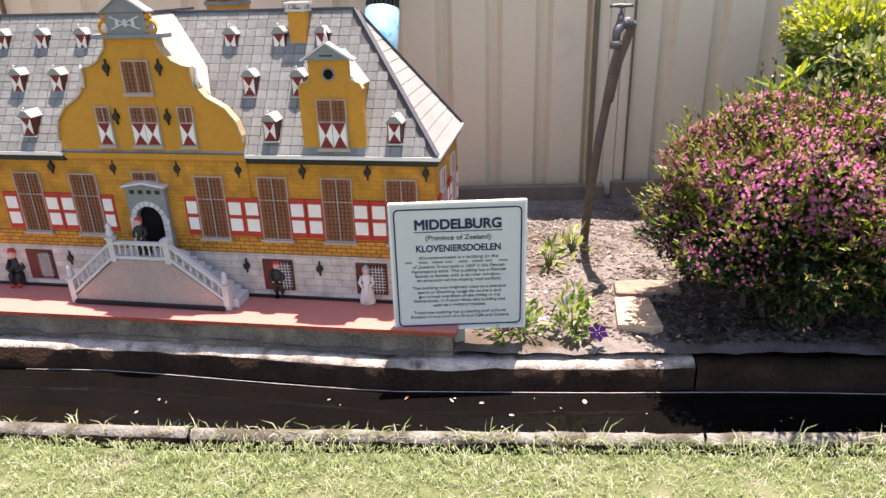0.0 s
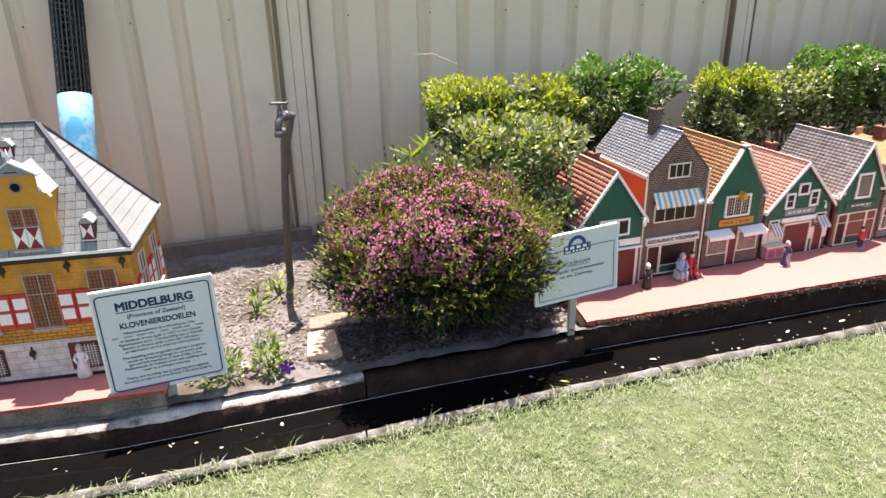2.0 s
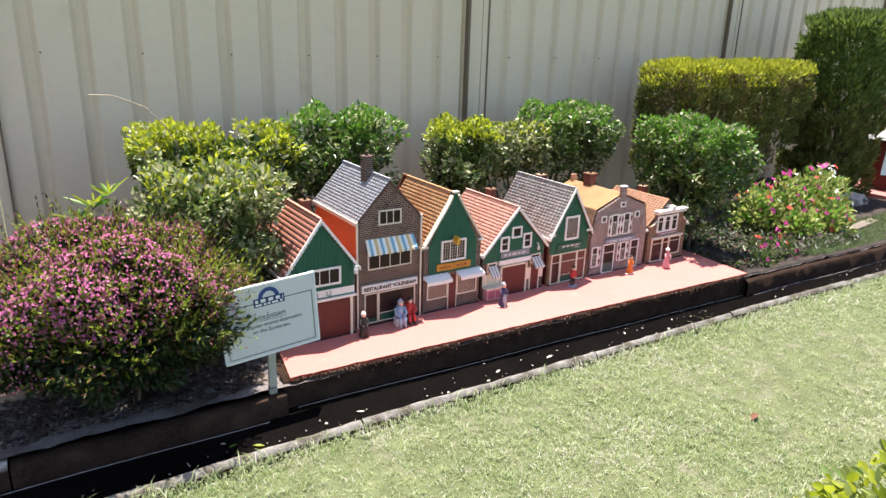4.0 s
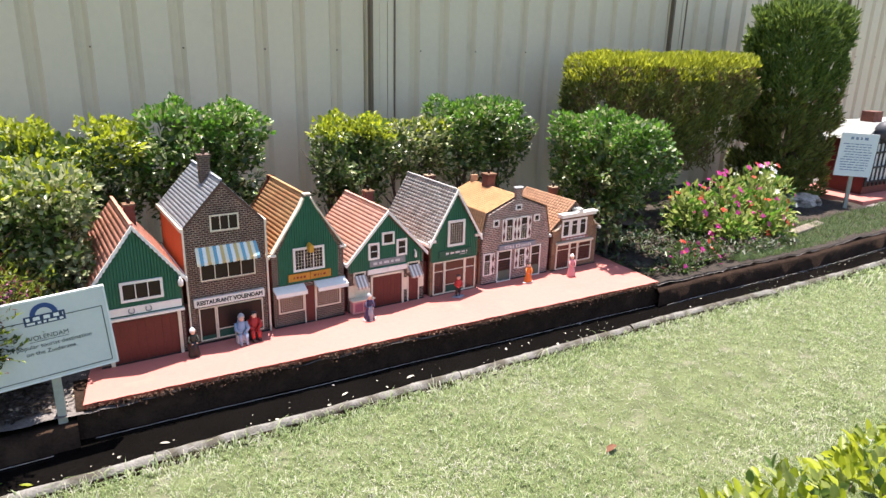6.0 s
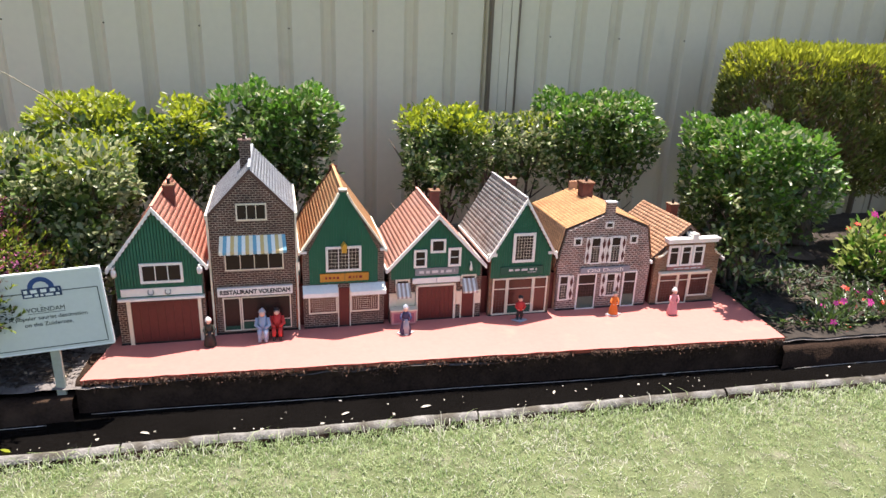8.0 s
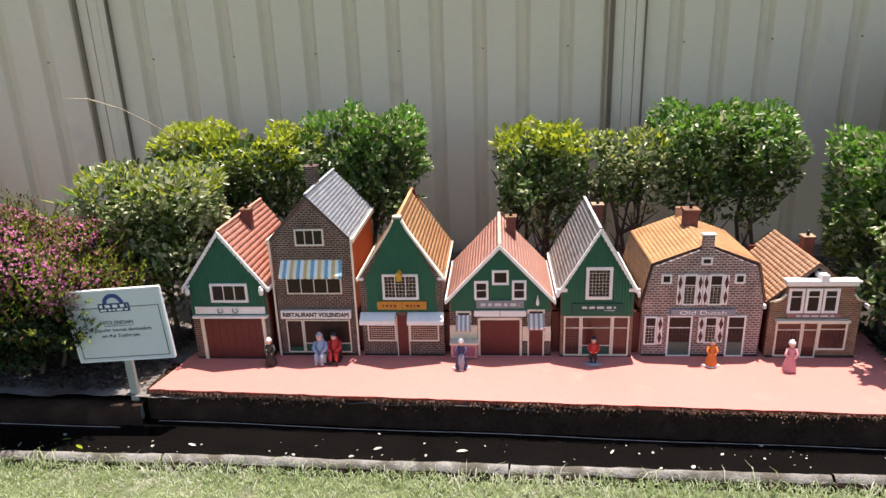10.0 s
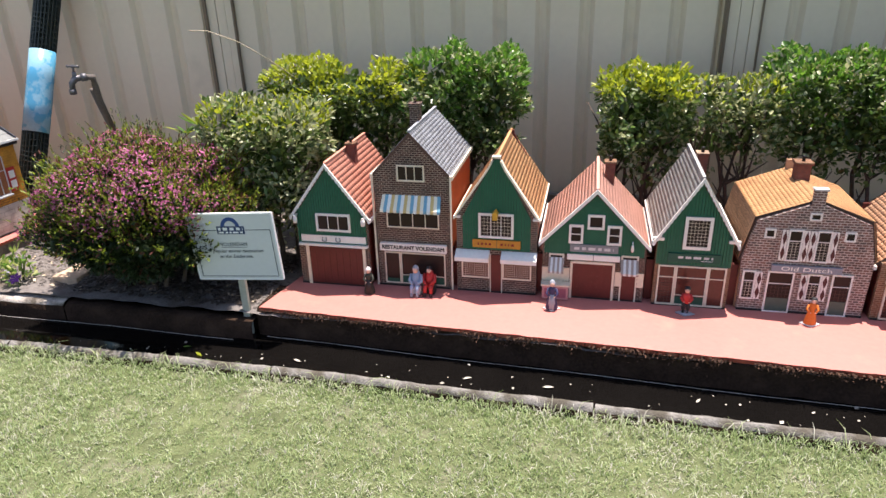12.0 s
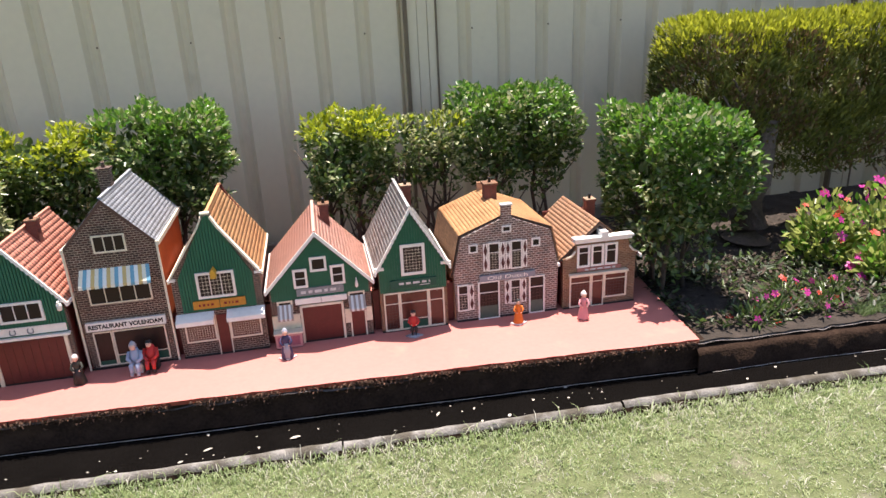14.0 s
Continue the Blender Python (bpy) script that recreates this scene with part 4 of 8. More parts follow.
window(h, 0.052, 0.108, 0.004, 0.150, 0, 1, 1, 0.005, CREAM, GLASS_RED, splits=(0, 0.72, 1))
bm = bmesh.new()
box(bm, -0.046, 0.046, -0.004, -0.003, 0.006, 0.036)
part("stall_riser", bm, GREEN_DARK, h)
chimney(h, 0.028, 0.26, 0.38, 0.465, 0.034)
skirting(h, -hw, hw)

# Broad mottled brick inn with a double-pitched ochre roof and diamond shutters
h = house(2.743, 3.122, 1.237, "broad mottled brick model inn with ochre roof and diamond shutters")
O6 = [(-0.190, 0), (0.190, 0), (0.194, 0.185), (0.162, 0.318), (0.018, 0.378), (0.018, 0.425), (-0.018, 0.425), (-0.018, 0.378), (-0.166, 0.318), (-0.196, 0.185)]
shell(h, O6, 0.36, BRICK_MIX, TILE_TAN)
bm = bmesh.new()
prism(bm, [(-0.205, 0.175), (-0.172, 0.325), (0, 0.392), (0.170, 0.325), (0.205, 0.175), (0.199, 0.17), (0.16, 0.318), (0, 0.378), (-0.162, 0.318), (-0.199, 0.17)], 0.0142, 0.37)
roof = part("roof", bm, JOINT, h)
tiles(roof, (0, 0.006, 0.394), (0, 0.366, 0), (-0.174, 0, -0.066), 22, 11, TILE_OCHRE)
tiles(roof, (0, 0.006, 0.394), (0, 0.366, 0), (0.172, 0, -0.066), 22, 11, TILE_OCHRE)
tiles(roof, (-0.174, 0.006, 0.328), (0, 0.366, 0), (-0.033, 0, -0.155), 22, 9, TILE_TAN)
tiles(roof, (0.172, 0.006, 0.328), (0, 0.366, 0), (0.035, 0, -0.155), 22, 9, TILE_TAN)
bm = bmesh.new()
box(bm, -0.021, 0.021, -0.006, 0.02, 0.425, 0.430)
part("coping", bm, GREY_WHITE, h)
for x in (-0.124, 0.108):
    window(h, x - 0.016, x + 0.016, 0.262, 0.294, 0, 1, 1, 0.005, WHITE)
window(h, -0.018, 0.016, 0.327, 0.352, 0, 1, 1, 0.005, WHITE)
SH_W, SH_R = WHITE, DARK_RED


DULL_RED = mat("dull_brown_red_paint", (0.075, 0.018, 0.016), rough=0.55, var=0.15)


def diamond_shutter(parent, x0, x1, z0, z1, y=-0.001, red=DULL_RED):
    """A white shutter with red hour-glass diamonds."""
    bm = bmesh.new()
    box(bm, x0, x1, y - 0.004, y, z0, z1, 0)
    xm, n = (x0 + x1) / 2, 2
    for i in range(n):
        a, b = z0 + (z1 - z0) * i / n, z0 + (z1 - z0) * (i + 1) / n
        m = (a + b) / 2
        w = (x1 - x0) * 0.42
        q = [bm.verts.new(p) for p in ((xm, y - 0.0046, a), (xm + w, y - 0.0046, m), (xm, y - 0.0046, b), (xm - w, y - 0.0046, m))]
        bm.faces.new(q).material_index = 1
    return part("shutter", bm, [WHITE, red], parent, "white shutter with dark red diamonds")


for x in (-0.048, 0.035):
    w = window(h, x - 0.022, x + 0.022, 0.186, 0.294, 0, 1, 1, 0.005, WHITE, GLASS, splits=(0, 0.66, 1))
    lattice(w, x - 0.017, x + 0.017, 0.19, 0.258, -0.003, 0.010, CREAM, 0.0007)
    diamond_shutter(h, x - 0.040, x - 0.024, 0.188, 0.292)
    diamond_shutter(h, x + 0.024, x + 0.040, 0.188, 0.292)
bm = bmesh.new()
box(bm, -0.104, 0.104, -0.010, 0, 0.150, 0.172)
sg = part("name_board", bm, mat("blue_grey_board", (0.24, 0.25, 0.28), 0.6, 0.12), h, "blue-grey inn board with pale lettering")
lettering("Old Dutch", 0.02, 0, -0.0105, 0.161, WHITE, sg, 0.15)
w = window(h, -0.186, -0.145, 0.042, 0.145, 0, 1, 1, 0.005, WHITE, GLASS, splits=(0, 0.66, 1))
lattice(w, -0.181, -0.15, 0.047, 0.112, -0.003, 0.01, CREAM, 0.0007)
diamond_shutter(h, -0.143, -0.126, 0.044, 0.142)
w = window(h, 0.010, 0.052, 0.048, 0.145, 0, 1, 1, 0.005, WHITE, GLASS, splits=(0, 0.66, 1))
lattice(w, 0.015, 0.047, 0.053, 0.11, -0.003, 0.01, CREAM, 0.0007)
diamond_shutter(h, -0.009, 0.008, 0.05, 0.142)
diamond_shutter(h, 0.054, 0.071, 0.05, 0.142)
for a, b in ((-0.110, -0.030), (0.082, 0.142)):
    w = window(h, a, b, 0.0, 0.148, 0, 1, 1, 0.005, WHITE, GLASS, splits=(0, 0.72, 1))
    bm = bmesh.new()
    box(bm, a + 0.005, b - 0.005, -0.0045, -0.003, 0.002, 0.052)
    part("door", bm, mat("grey_green_paint", (0.075, 0.11, 0.085), 0.5, 0.12), h, "grey-green half-glazed door")
    lattice(w, a + 0.006, b - 0.006, 0.054, 0.105, -0.003, 0.012, JOINT)
chimney(h, 0.004, 0.24, 0.36, 0.447, 0.045)
skirting(h, -0.19, 0.19)

# Small tan brick shop with a straight white cornice
h = house(3.145, 3.430, 1.247, "small tan brick model shop with white cornice and tiled roof")
hw = 0.142
O7 = [(-hw, 0), (hw, 0), (hw, 0.196), (0.128, 0.206), (0.114, 0.225), (0.108, 0.270), (-0.092, 0.270), (-0.098, 0.225), (-0.112, 0.206), (-hw, 0.196)]
shell(h, O7, 0.38, BRICK_TAN)
bm = bmesh.new()
prism(bm, [(-0.158, 0.186), (0.0, 0.325), (0.158, 0.186), (0.15, 0.18), (0.0, 0.31), (-0.15, 0.18)], 0.0142, 0.385)
roof = part("roof", bm, JOINT, h)
for s in (-1, 1):
    tiles(roof, (0, 0.012, 0.327), (0, 0.373, 0), (s * 0.160, 0, -0.141), 20, 11, TILE_TAN)
    bm = bmesh.new()
    beam(bm, (s * 0.161, -0.005, 0.182), (s * 0.161, 0.385, 0.182), 0.008, 0.012)
    part("gutter", bm, WHITE, h)
bm = bmesh.new()
box(bm, -0.108, 0.122, -0.020, 0.016, 0.270, 0.277)
box(bm, -0.103, 0.117, -0.014, 0.016, 0.258, 0.270)
box(bm, -0.003, 0.021, -0.020, 0.030, 0.277, 0.296)
part("cornice", bm, WHITE, h)
for s, x in ((-1, -0.098), (1, 0.114)):
    bm = bmesh.new()
    tube(bm, [(x, -0.003, 0.226), (x + s * 0.014, -0.003, 0.208), (x + s * 0.036, -0.003, 0.199)], 0.004, 6)
    part("scroll_coping", bm, CREAM, h)
for x in (-0.068, -0.014, 0.040):
    window(h, x - 0.023, x + 0.027, 0.160, 0.246, 0, 1, 1, 0.008, WHITE, GLASS, splits=(0, 0.7, 1))
bm = bmesh.new()
box(bm, -0.088, 0.082, -0.006, 0, 0.144, 0.157)
sg = part("name_board", bm, mat("faded_red_board", (0.34, 0.14, 0.12), 0.6, 0.15), h, "faded red board with unreadable writing")
bm = bmesh.new()
bars(bm, -0.06, 0.06, 0.1505, 0.006, -0.0061, random.Random(13))
part("lettering", bm, GREY_WHITE, sg)
bm = bmesh.new()
box(bm, -0.122, 0.108, -0.018, 0, 0.130, 0.138)
part("cornice", bm, CREAM, h)
w = window(h, -0.118, -0.034, 0.004, 0.128, 0, 1, 1, 0.005, CREAM, GLASS_RED, splits=(0, 0.8, 1))
lattice(w, -0.112, -0.04, 0.01, 0.10, -0.003, 0.012, JOINT)
window(h, -0.033, 0.016, 0.0, 0.128, 0, 1, 1, 0.004, CREAM, GLASS_RED, splits=(0, 0.8, 1))
w = window(h, 0.017, 0.108, 0.028, 0.128, 0, 1, 1, 0.006, CREAM, GLASS_RED, splits=(0, 0.78, 1))
lattice(w, 0.023, 0.102, 0.034, 0.1, -0.003, 0.012, JOINT)
chimney(h, 0.055, 0.24, 0.24, 0.345, 0.034)
skirting(h, -hw, hw)

# closed gaps between the houses
for gx, gy in ((1.487, 1.19), (1.779, 1.21), (2.084, 1.22), (2.454, 1.24), (2.724, 1.25)):
    bm = bmesh.new()
    box(bm, gx - 0.012, gx + 0.012, gy, gy + 0.02, TZ + 0.001, TZ + 0.15)
    tagged(link("gap_board", bm, MAROON), "dark red board closing the gap between two houses", "board", "gap boards")

# ---- the large ochre hall on its own terrace ----
HZ = 0.144
# terrace block
bm = bmesh.new()
pts = [(-2.35, 0.966), (-0.236, 0.837), (-0.205, 1.49), (-2.30, 1.62)]
a = [bm.verts.new((x, y, HZ)) for x, y in pts]
b_ = [bm.verts.new((x, y, HZ - 0.011)) for x, y in pts]
bm.faces.new(a)
for i in range(4):
    bm.faces.new((a[i], b_[i], b_[(i + 1) % 4], a[(i + 1) % 4])).material_index = 1
bmesh.ops.recalc_face_normals(bm, faces=bm.faces[:])
ter = tagged(link("terrace_hall", bm, [TERRACE, TERRACE_EDGE]), "salmon painted terrace slab with red edge under the hall", "terrace", "", "structure")
bm = bmesh.new()
pts = [(-2.34, 0.976), (-0.246, 0.847), (-0.215, 1.48), (-2.29, 1.61)]
a = [bm.verts.new((x, y, HZ - 0.0105)) for x, y in pts]
b_ = [bm.verts.new((x, y, -0.02)) for x, y in pts]
for i in range(4):
    bm.faces.new((a[i], b_[i], b_[(i + 1) % 4], a[(i + 1) % 4]))
bmesh.ops.subdivide_edges(bm, edges=[e for e in bm.edges if abs(e.verts[0].co.z - e.verts[1].co.z) < 0.01], cuts=30)
for v in bm.verts:
    v.co.y += 0.004 * nz(v.co.x, v.co.z, 25)
bmesh.ops.recalc_face_normals(bm, faces=bm.faces[:])
tagged(link("terrace_block", bm, CONCRETE_GREY), "rough stained concrete block under the hall terrace", "foundation", "", "structure")

hall = thing("model_hall", -1.038, 1.045, HZ, -4.52, "large ochre model town hall with stepped gable and slate roof", "model building")
hall.matrix_basis = hall.matrix_basis @ Matrix.Scale(1.029, 4)
OX = 0.735  # local x = facade distance + OX, counted leftwards from the right corner
ZZ = -0.172


def U(u):
    return u + OX


def Z(z):
    return z + ZZ


HW, HD, EZ, RZ, RD = 0.726, 0.375, Z(0.560), Z(0.880), 0.195
# walls: pale brick base, yellow brick band, painted upper wall
for nm, z0, z1, m_, lab, pr in (("base_wall", 0.0, Z(0.296), PALE_BRICK, "pale grey brick base", 0.002), ("brick_band", Z(0.296), Z(0.340), OCHRE_BRICK, "yellow glazed brick band", 0.001), ("upper_wall", Z(0.340), EZ, OCHRE_FINE, "ochre painted wall", 0.0)):
    bm = bmesh.new()
    box(bm, -HW - pr, HW + pr, -pr, HD + pr, z0, z1)
    part(nm, bm, m_, hall, lab)
bm = bmesh.new()
box(bm, -HW - 0.006, HW + 0.006, -0.007, HD + 0.006, 0.0, 0.008)
part("plinth", bm, BLACK, hall)

# hipped roof: slabs, then slates
E_ = 0.012
hip = 0.222
bm = bmesh.new()
v = [bm.verts.new(p) for p in ((-HW - E_, -E_, EZ), (HW + E_, -E_, EZ), (HW + E_, HD + E_, EZ), (-HW - E_, HD + E_, EZ), (-HW + hip, RD, RZ), (HW - hip, RD, RZ))]
for f in ((0, 1, 5, 4), (2, 3, 4, 5), (0, 3, 2, 1)):
    bm.faces.new([v[i] for i in f])
for f in ((1, 2, 5), (3, 0, 4)):
    bm.faces.new([v[i] for i in f]).material_index = 1
bmesh.ops.recalc_face_normals(bm, faces=bm.faces[:])
hroof = part("roof", bm, [ROOF_BED, SLATE_PLAIN], hall, "pale grey slate hipped roof")
bm = bmesh.new()
box(bm, -HW - E_ - 0.006, HW + E_ + 0.006, 0.013, HD + E_ + 0.006, EZ - 0.008, EZ + 0.001)
part("gutter", bm, WHITE, hroof, "white gutter")
for a, b in ((-HW - E_, U(-0.722) - 0.248), (U(-0.722) + 0.248, HW + E_)):
    bm = bmesh.new()
    box(bm, a - (0.006 if a < -0.5 else 0), b + (0.006 if b > 0.5 else 0), -E_ - 0.003, 0.0128, EZ - 0.008, EZ + 0.001)
    part("gutter", bm, WHITE, hroof, "white gutter")
    bm = bmesh.new()
    box(bm, a, b, -E_ + 0.001, HD + E_, EZ - 0.022, EZ - 0.0085)
    part("soffit", bm, BLACK, hroof, "dark eaves board")
bm = bmesh.new()
for p, q in (((-HW + hip, RD, RZ), (HW - hip, RD, RZ)), ((HW - hip, RD, RZ), (HW + E_, -E_, EZ)), ((HW - hip, RD, RZ), (HW + E_, HD + E_, EZ)), ((-HW + hip, RD, RZ), (-HW - E_, -E_, EZ))):
    d = Vector((0, 0, 0.004))
    beam(bm, Vector(p) + d, Vector(q) + d, 0.012, 0.007)
part("ridge_lead", bm, LEAD_DARK, hroof, "dark lead ridge and hips")

# slates laid in courses over the front slope
slope = Vector((0, RD + E_, RZ - EZ))
sdir, slen = slope.normalized(), slope.length
snorm = Vector((0, -sdir.z, sdir.y))
ROWS = 16
ch = slen / ROWS
sw = 0.0275
bm = bmesh.new()
box(bm, -sw / 2 + 0.0006, sw / 2 - 0.0006, -0.0012, 0.0012, -ch * 0.90, 0.0)
smesh = bpy.data.meshes.new("slate")
bm.to_mesh(smesh)
bm.free()
smesh.materials.append(SLATE_PIECE)
sq = Matrix((Vector((1, 0, 0)), -snorm, sdir)).transposed().to_4x4()
tilt = Matrix.Rotation(radians(5.5), 4, "X")
joined, made = bmesh.new(), 0
sr = random.Random(2)
for r in range(ROWS):
    s1 = (r + 1) * ch
    half = HW + E_ - (hip + E_) * (s1 / slen) * 1.0
    x = -half + sw * (0.5 + 0.5 * (r % 2))
    while x < half - sw * 0.4:
        c = Vector((x, -E_, EZ)) + sdir * s1 + snorm * 0.0030
        m4 = Matrix.Translation(c) @ sq @ tilt @ Matrix.Rotation(sr.uniform(-0.02, 0.02), 4, "Y")
        if 0.0 < x and r < 14 and made < 300:
            ob = new("slate", smesh)
            ob.parent = hroof
            ob.matrix_basis = m4
            made += 1
        else:
            vs = [joined.verts.new(m4 @ vv.co) for vv in smesh.vertices]
            for p_ in smesh.polygons:
                joined.faces.new([vs[i] for i in p_.vertices])
        x += sw
o = part("slate_course", joined, SLATE, hroof, "pale grey slates laid in courses")
o["kind"] = "stuff"
# boarded right hip
bm = bmesh.new()
A_, B_, C_ = Vector((HW + E_, -E_, EZ)), Vector((HW + E_, HD + E_, EZ)), Vector((HW - hip, RD, RZ))
nh = (B_ - A_).cross(C_ - A_).normalized()
for i in range(13):
    f0, f1 = i / 13, (i + 0.985) / 13
    q = [A_.lerp(C_, f0), B_.lerp(C_, f0), B_.lerp(C_, f1), A_.lerp(C_, f1)]
    vs = [bm.verts.new(p + nh * (0.0022 if k < 2 else 0.001)) for k, p in enumerate(q)] + [bm.verts.new(p + nh * 0.0005) for p in q]
    for f in ((0, 1, 2, 3), (0, 4, 5, 1), (1, 5, 6, 2), (3, 7, 4, 0)):
        bm.faces.new([vs[k] for k in f])
bmesh.ops.recalc_face_normals(bm, faces=bm.faces[:])
o = part("hip_course", bm, SLATE_PLAIN, hroof, "pale plain courses on the hipped end")
o["kind"] = "stuff"


def hall_window(parent, x0, x1, z0, z1, y, upper=0.36, shutters=False, glass=GLASS_BROWN):
    """Cross-framed window with leaded brown panes; the lower half may hold red and white shutters."""
    w = window(parent, x0, x1, z0, z1, y, 2, 1, 0.0024, HALL_FRAME, glass, 0.0022, splits=(0, 1 - upper, 1), sill=True)
    xm, zm = (x0 + x1) / 2, z0 + (z1 - z0) * (1 - upper)
    lattice(w, x0 + 0.0035, x1 - 0.0035, z0 + 0.0035 if not shutters else zm, z1 - 0.0035, y - 0.003, 0.0105, JOINT, 0.0012)
    if shutters:
        for a, b in ((x0 + 0.003, xm - 0.001), (xm + 0.001, x1 - 0.003)) if x1 - x0 > 0.05 else ((x0 + 0.003, x1 - 0.003),):
            bm = bmesh.new()
            box(bm, a, b, y - 0.0075, y - 0.003, z0 + 0.003, zm - 0.002, 0)
            m, zc = (a + b) / 2, (z0 + zm) / 2
            for tri in (((a, zm - 0.002), (b, zm - 0.002), (m, zc)), ((a, z0 + 0.003), (m, zc), (b, z0 + 0.003))):
                f = bm.faces.new([bm.verts.new((p, y - 0.0079, q)) for p, q in tri])
                f.material_index = 1
            part("shutter", bm, [WHITE, DARK_RED], w, "white shutter with dark red triangles")
    return w


for u in (-0.584, -0.418, -0.252, -0.090, -0.935, -1.102, -1.268):
    hall_window(hall, U(u) - 0.039, U(u) + 0.039, Z(0.338), Z(0.503), -0.004 if -0.96 < u < -0.48 else 0.0)


def panel_shutter(u0, u1, z0=Z(0.345), z1=Z(0.448)):
    bm = bmesh.new()
    box(bm, U(u0), U(u1), -0.006, 0.0, z0, z1)
    s_ = part("shutter", bm, RED, hall, "red shutter with two white panels")
    for k in (0.14, 0.56):
        bm = bmesh.new()
        box(bm, U(u0) + 0.0055, U(u1) - 0.0055, -0.0075, -0.006, z0 + (z1 - z0) * k, z0 + (z1 - z0) * (k + 0.32))
        part("panel", bm, WHITE, s_)


for u in (-0.501, -0.335, -0.171, -1.0185):
    panel_shutter(u - 0.0445, u - 0.001)
    panel_shutter(u + 0.001, u + 0.0445)
panel_shutter(-0.660, -0.622)
panel_shutter(-0.897, -0.860)
panel_shutter(-0.052, -0.012)
panel_shutter(-1.185, -1.141)

# iron wall anchors
def anchor(parent, u, z, y):
    bm = bmesh.new()
    x, z = U(u), Z(z)
    beam(bm, (x, y - 0.003, z - 0.02), (x, y - 0.003, z + 0.02), 0.004, 0.004)
    prism(bm, [(x, z - 0.013), (x + 0.0085, z - 0.003), (x + 0.007, z + 0.006), (x, z + 0.010), (x - 0.007, z + 0.006), (x - 0.0085, z - 0.003)], y - 0.008, y - 0.001)
    part("wall_anchor", bm, BLACK, parent, "black iron wall anchor")


for u in (-1.186, -1.02, -0.842, -0.665, -0.501, -0.335, -0.171, -0.028):
    anchor(hall, u, 0.520, 0.0)
for u in (-1.03, -0.515, -0.315, -0.04):
    anchor(hall, u, 0.262, -0.002)

# basement windows
for u0, u1 in ((-0.470, -0.388), (-0.219, -0.137), (-1.165, -1.085)):
    bm = bmesh.new()
    box(bm, U(u0), U(u1), -0.006, -0.002, Z(0.196), Z(0.282))
    bw = part("window", bm, MAROON, hall, "dark red basement window with white lattice")
    um = u0 + (u1 - u0) * 0.45
    bm = bmesh.new()
    box(bm, U(um), U(u1) - 0.004, -0.0075, -0.006, Z(0.202), Z(0.276))
    part("pane", bm, BLACK, bw)
    lattice(bw, U(um), U(u1) - 0.004, Z(0.202), Z(0.276), -0.0085, 0.0085, GREY_WHITE, 0.0016)

# right end wall windows
for yy in (0.11, 0.27):
    holder = new("end_window")
    holder.parent = hall
    holder.matrix_basis = pose(HW, yy, 0, 0, 0, 90)
    w = window(holder, -0.033, 0.033, Z(0.338), Z(0.503), 0.0, 2, 1, 0.0035, GREY_WHITE, GLASS_BROWN, 0.003, splits=(0, 0.64, 1), sill=True)
    for s in (-1, 1):
        bm = bmesh.new()
        box(bm, s * 0.056 - 0.019, s * 0.056 + 0.019, -0.006, 0.0, Z(0.345), Z(0.448), 0)
        box(bm, s * 0.056 - 0.013, s * 0.056 + 0.013, -0.0075, -0.006, Z(0.36), Z(0.392), 1)
        box(bm, s * 0.056 - 0.013, s * 0.056 + 0.013, -0.0075, -0.006, Z(0.402), Z(0.434), 1)
        part("shutter", bm, [RED, WHITE], holder)

# central gable
GY = -0.010
gab = [(-0.262, 0.545), (-0.262, 0.590), (-0.262, 0.606), (-0.252, 0.640), (-0.226, 0.672), (-0.178, 0.698), (-0.163, 0.716), (-0.163, 0.722), (-0.152, 0.722), (-0.148, 0.768), (-0.128, 0.771), (-0.100, 0.784), (-0.076, 0.812), (-0.070, 0.835)]
gab = [(x * 0.94, z) for x, z in gab]
gpts = gab + [(-x, z) for x, z in gab[::-1]]
gc = U(-0.722)
bm = bmesh.new()
prism(bm, [(gc + x, Z(z)) for x, z in gpts], GY, 0.004)
gable = part("gable", bm, OCHRE, hall, "ochre shaped gable with white edging")
bm = bmesh.new()
prism(bm, [(gc - 0.246, Z(0.3405)), (gc + 0.246, Z(0.3405)), (gc + 0.246, Z(0.5449)), (gc - 0.246, Z(0.5449))], -0.004, -0.0005)
part("gable_wall", bm, OCHRE_FINE, hall)
for sgn in (-1, 1):
    bm = bmesh.new()
    seq = [(gc + sgn * x, (GY + 0.004) / 2, Z(z) + 0.001) for x, z in gab[1:]]
    strip(bm, seq, 0.025, 0.004)
    part("coping", bm, GABLE_EDGE, gable, "weathered stone coping")
    bm = bmesh.new()
    lathe(bm, [(0.007, 0), (0.007, 0.012), (0.005, 0.016), (0.0045, 0.040), (0.001, 0.052)], gc + sgn * 0.149, -0.004, Z(0.724), 8)
    part("pinnacle", bm, GREY_WHITE, gable)
    bm = bmesh.new()
    tube(bm, [(gc + sgn * (0.060 + 0.012 * math.sin(t_)), GY - 0.002, Z(0.860) + 0.014 * math.cos(t_)) for t_ in (0.3 * i for i in range(22))], 0.004, 6)
    lathe(bm, [(0.002, -0.008), (0.008, -0.004), (0.008, 0.004), (0.002, 0.008)], gc + sgn * 0.056, GY, Z(0.884), 8)
    part("scroll", bm, OCHRE, gable, "ochre scroll ornament")
bm = bmesh.new()
box(bm, gc - 0.092, gc + 0.092, GY - 0.012, 0.016, Z(0.836), Z(0.845))
part("cornice", bm, LEAD, gable)
bm = bmesh.new()
box(bm, gc - 0.050, gc + 0.050, GY - 0.006, 0.014, Z(0.8455), Z(0.892))
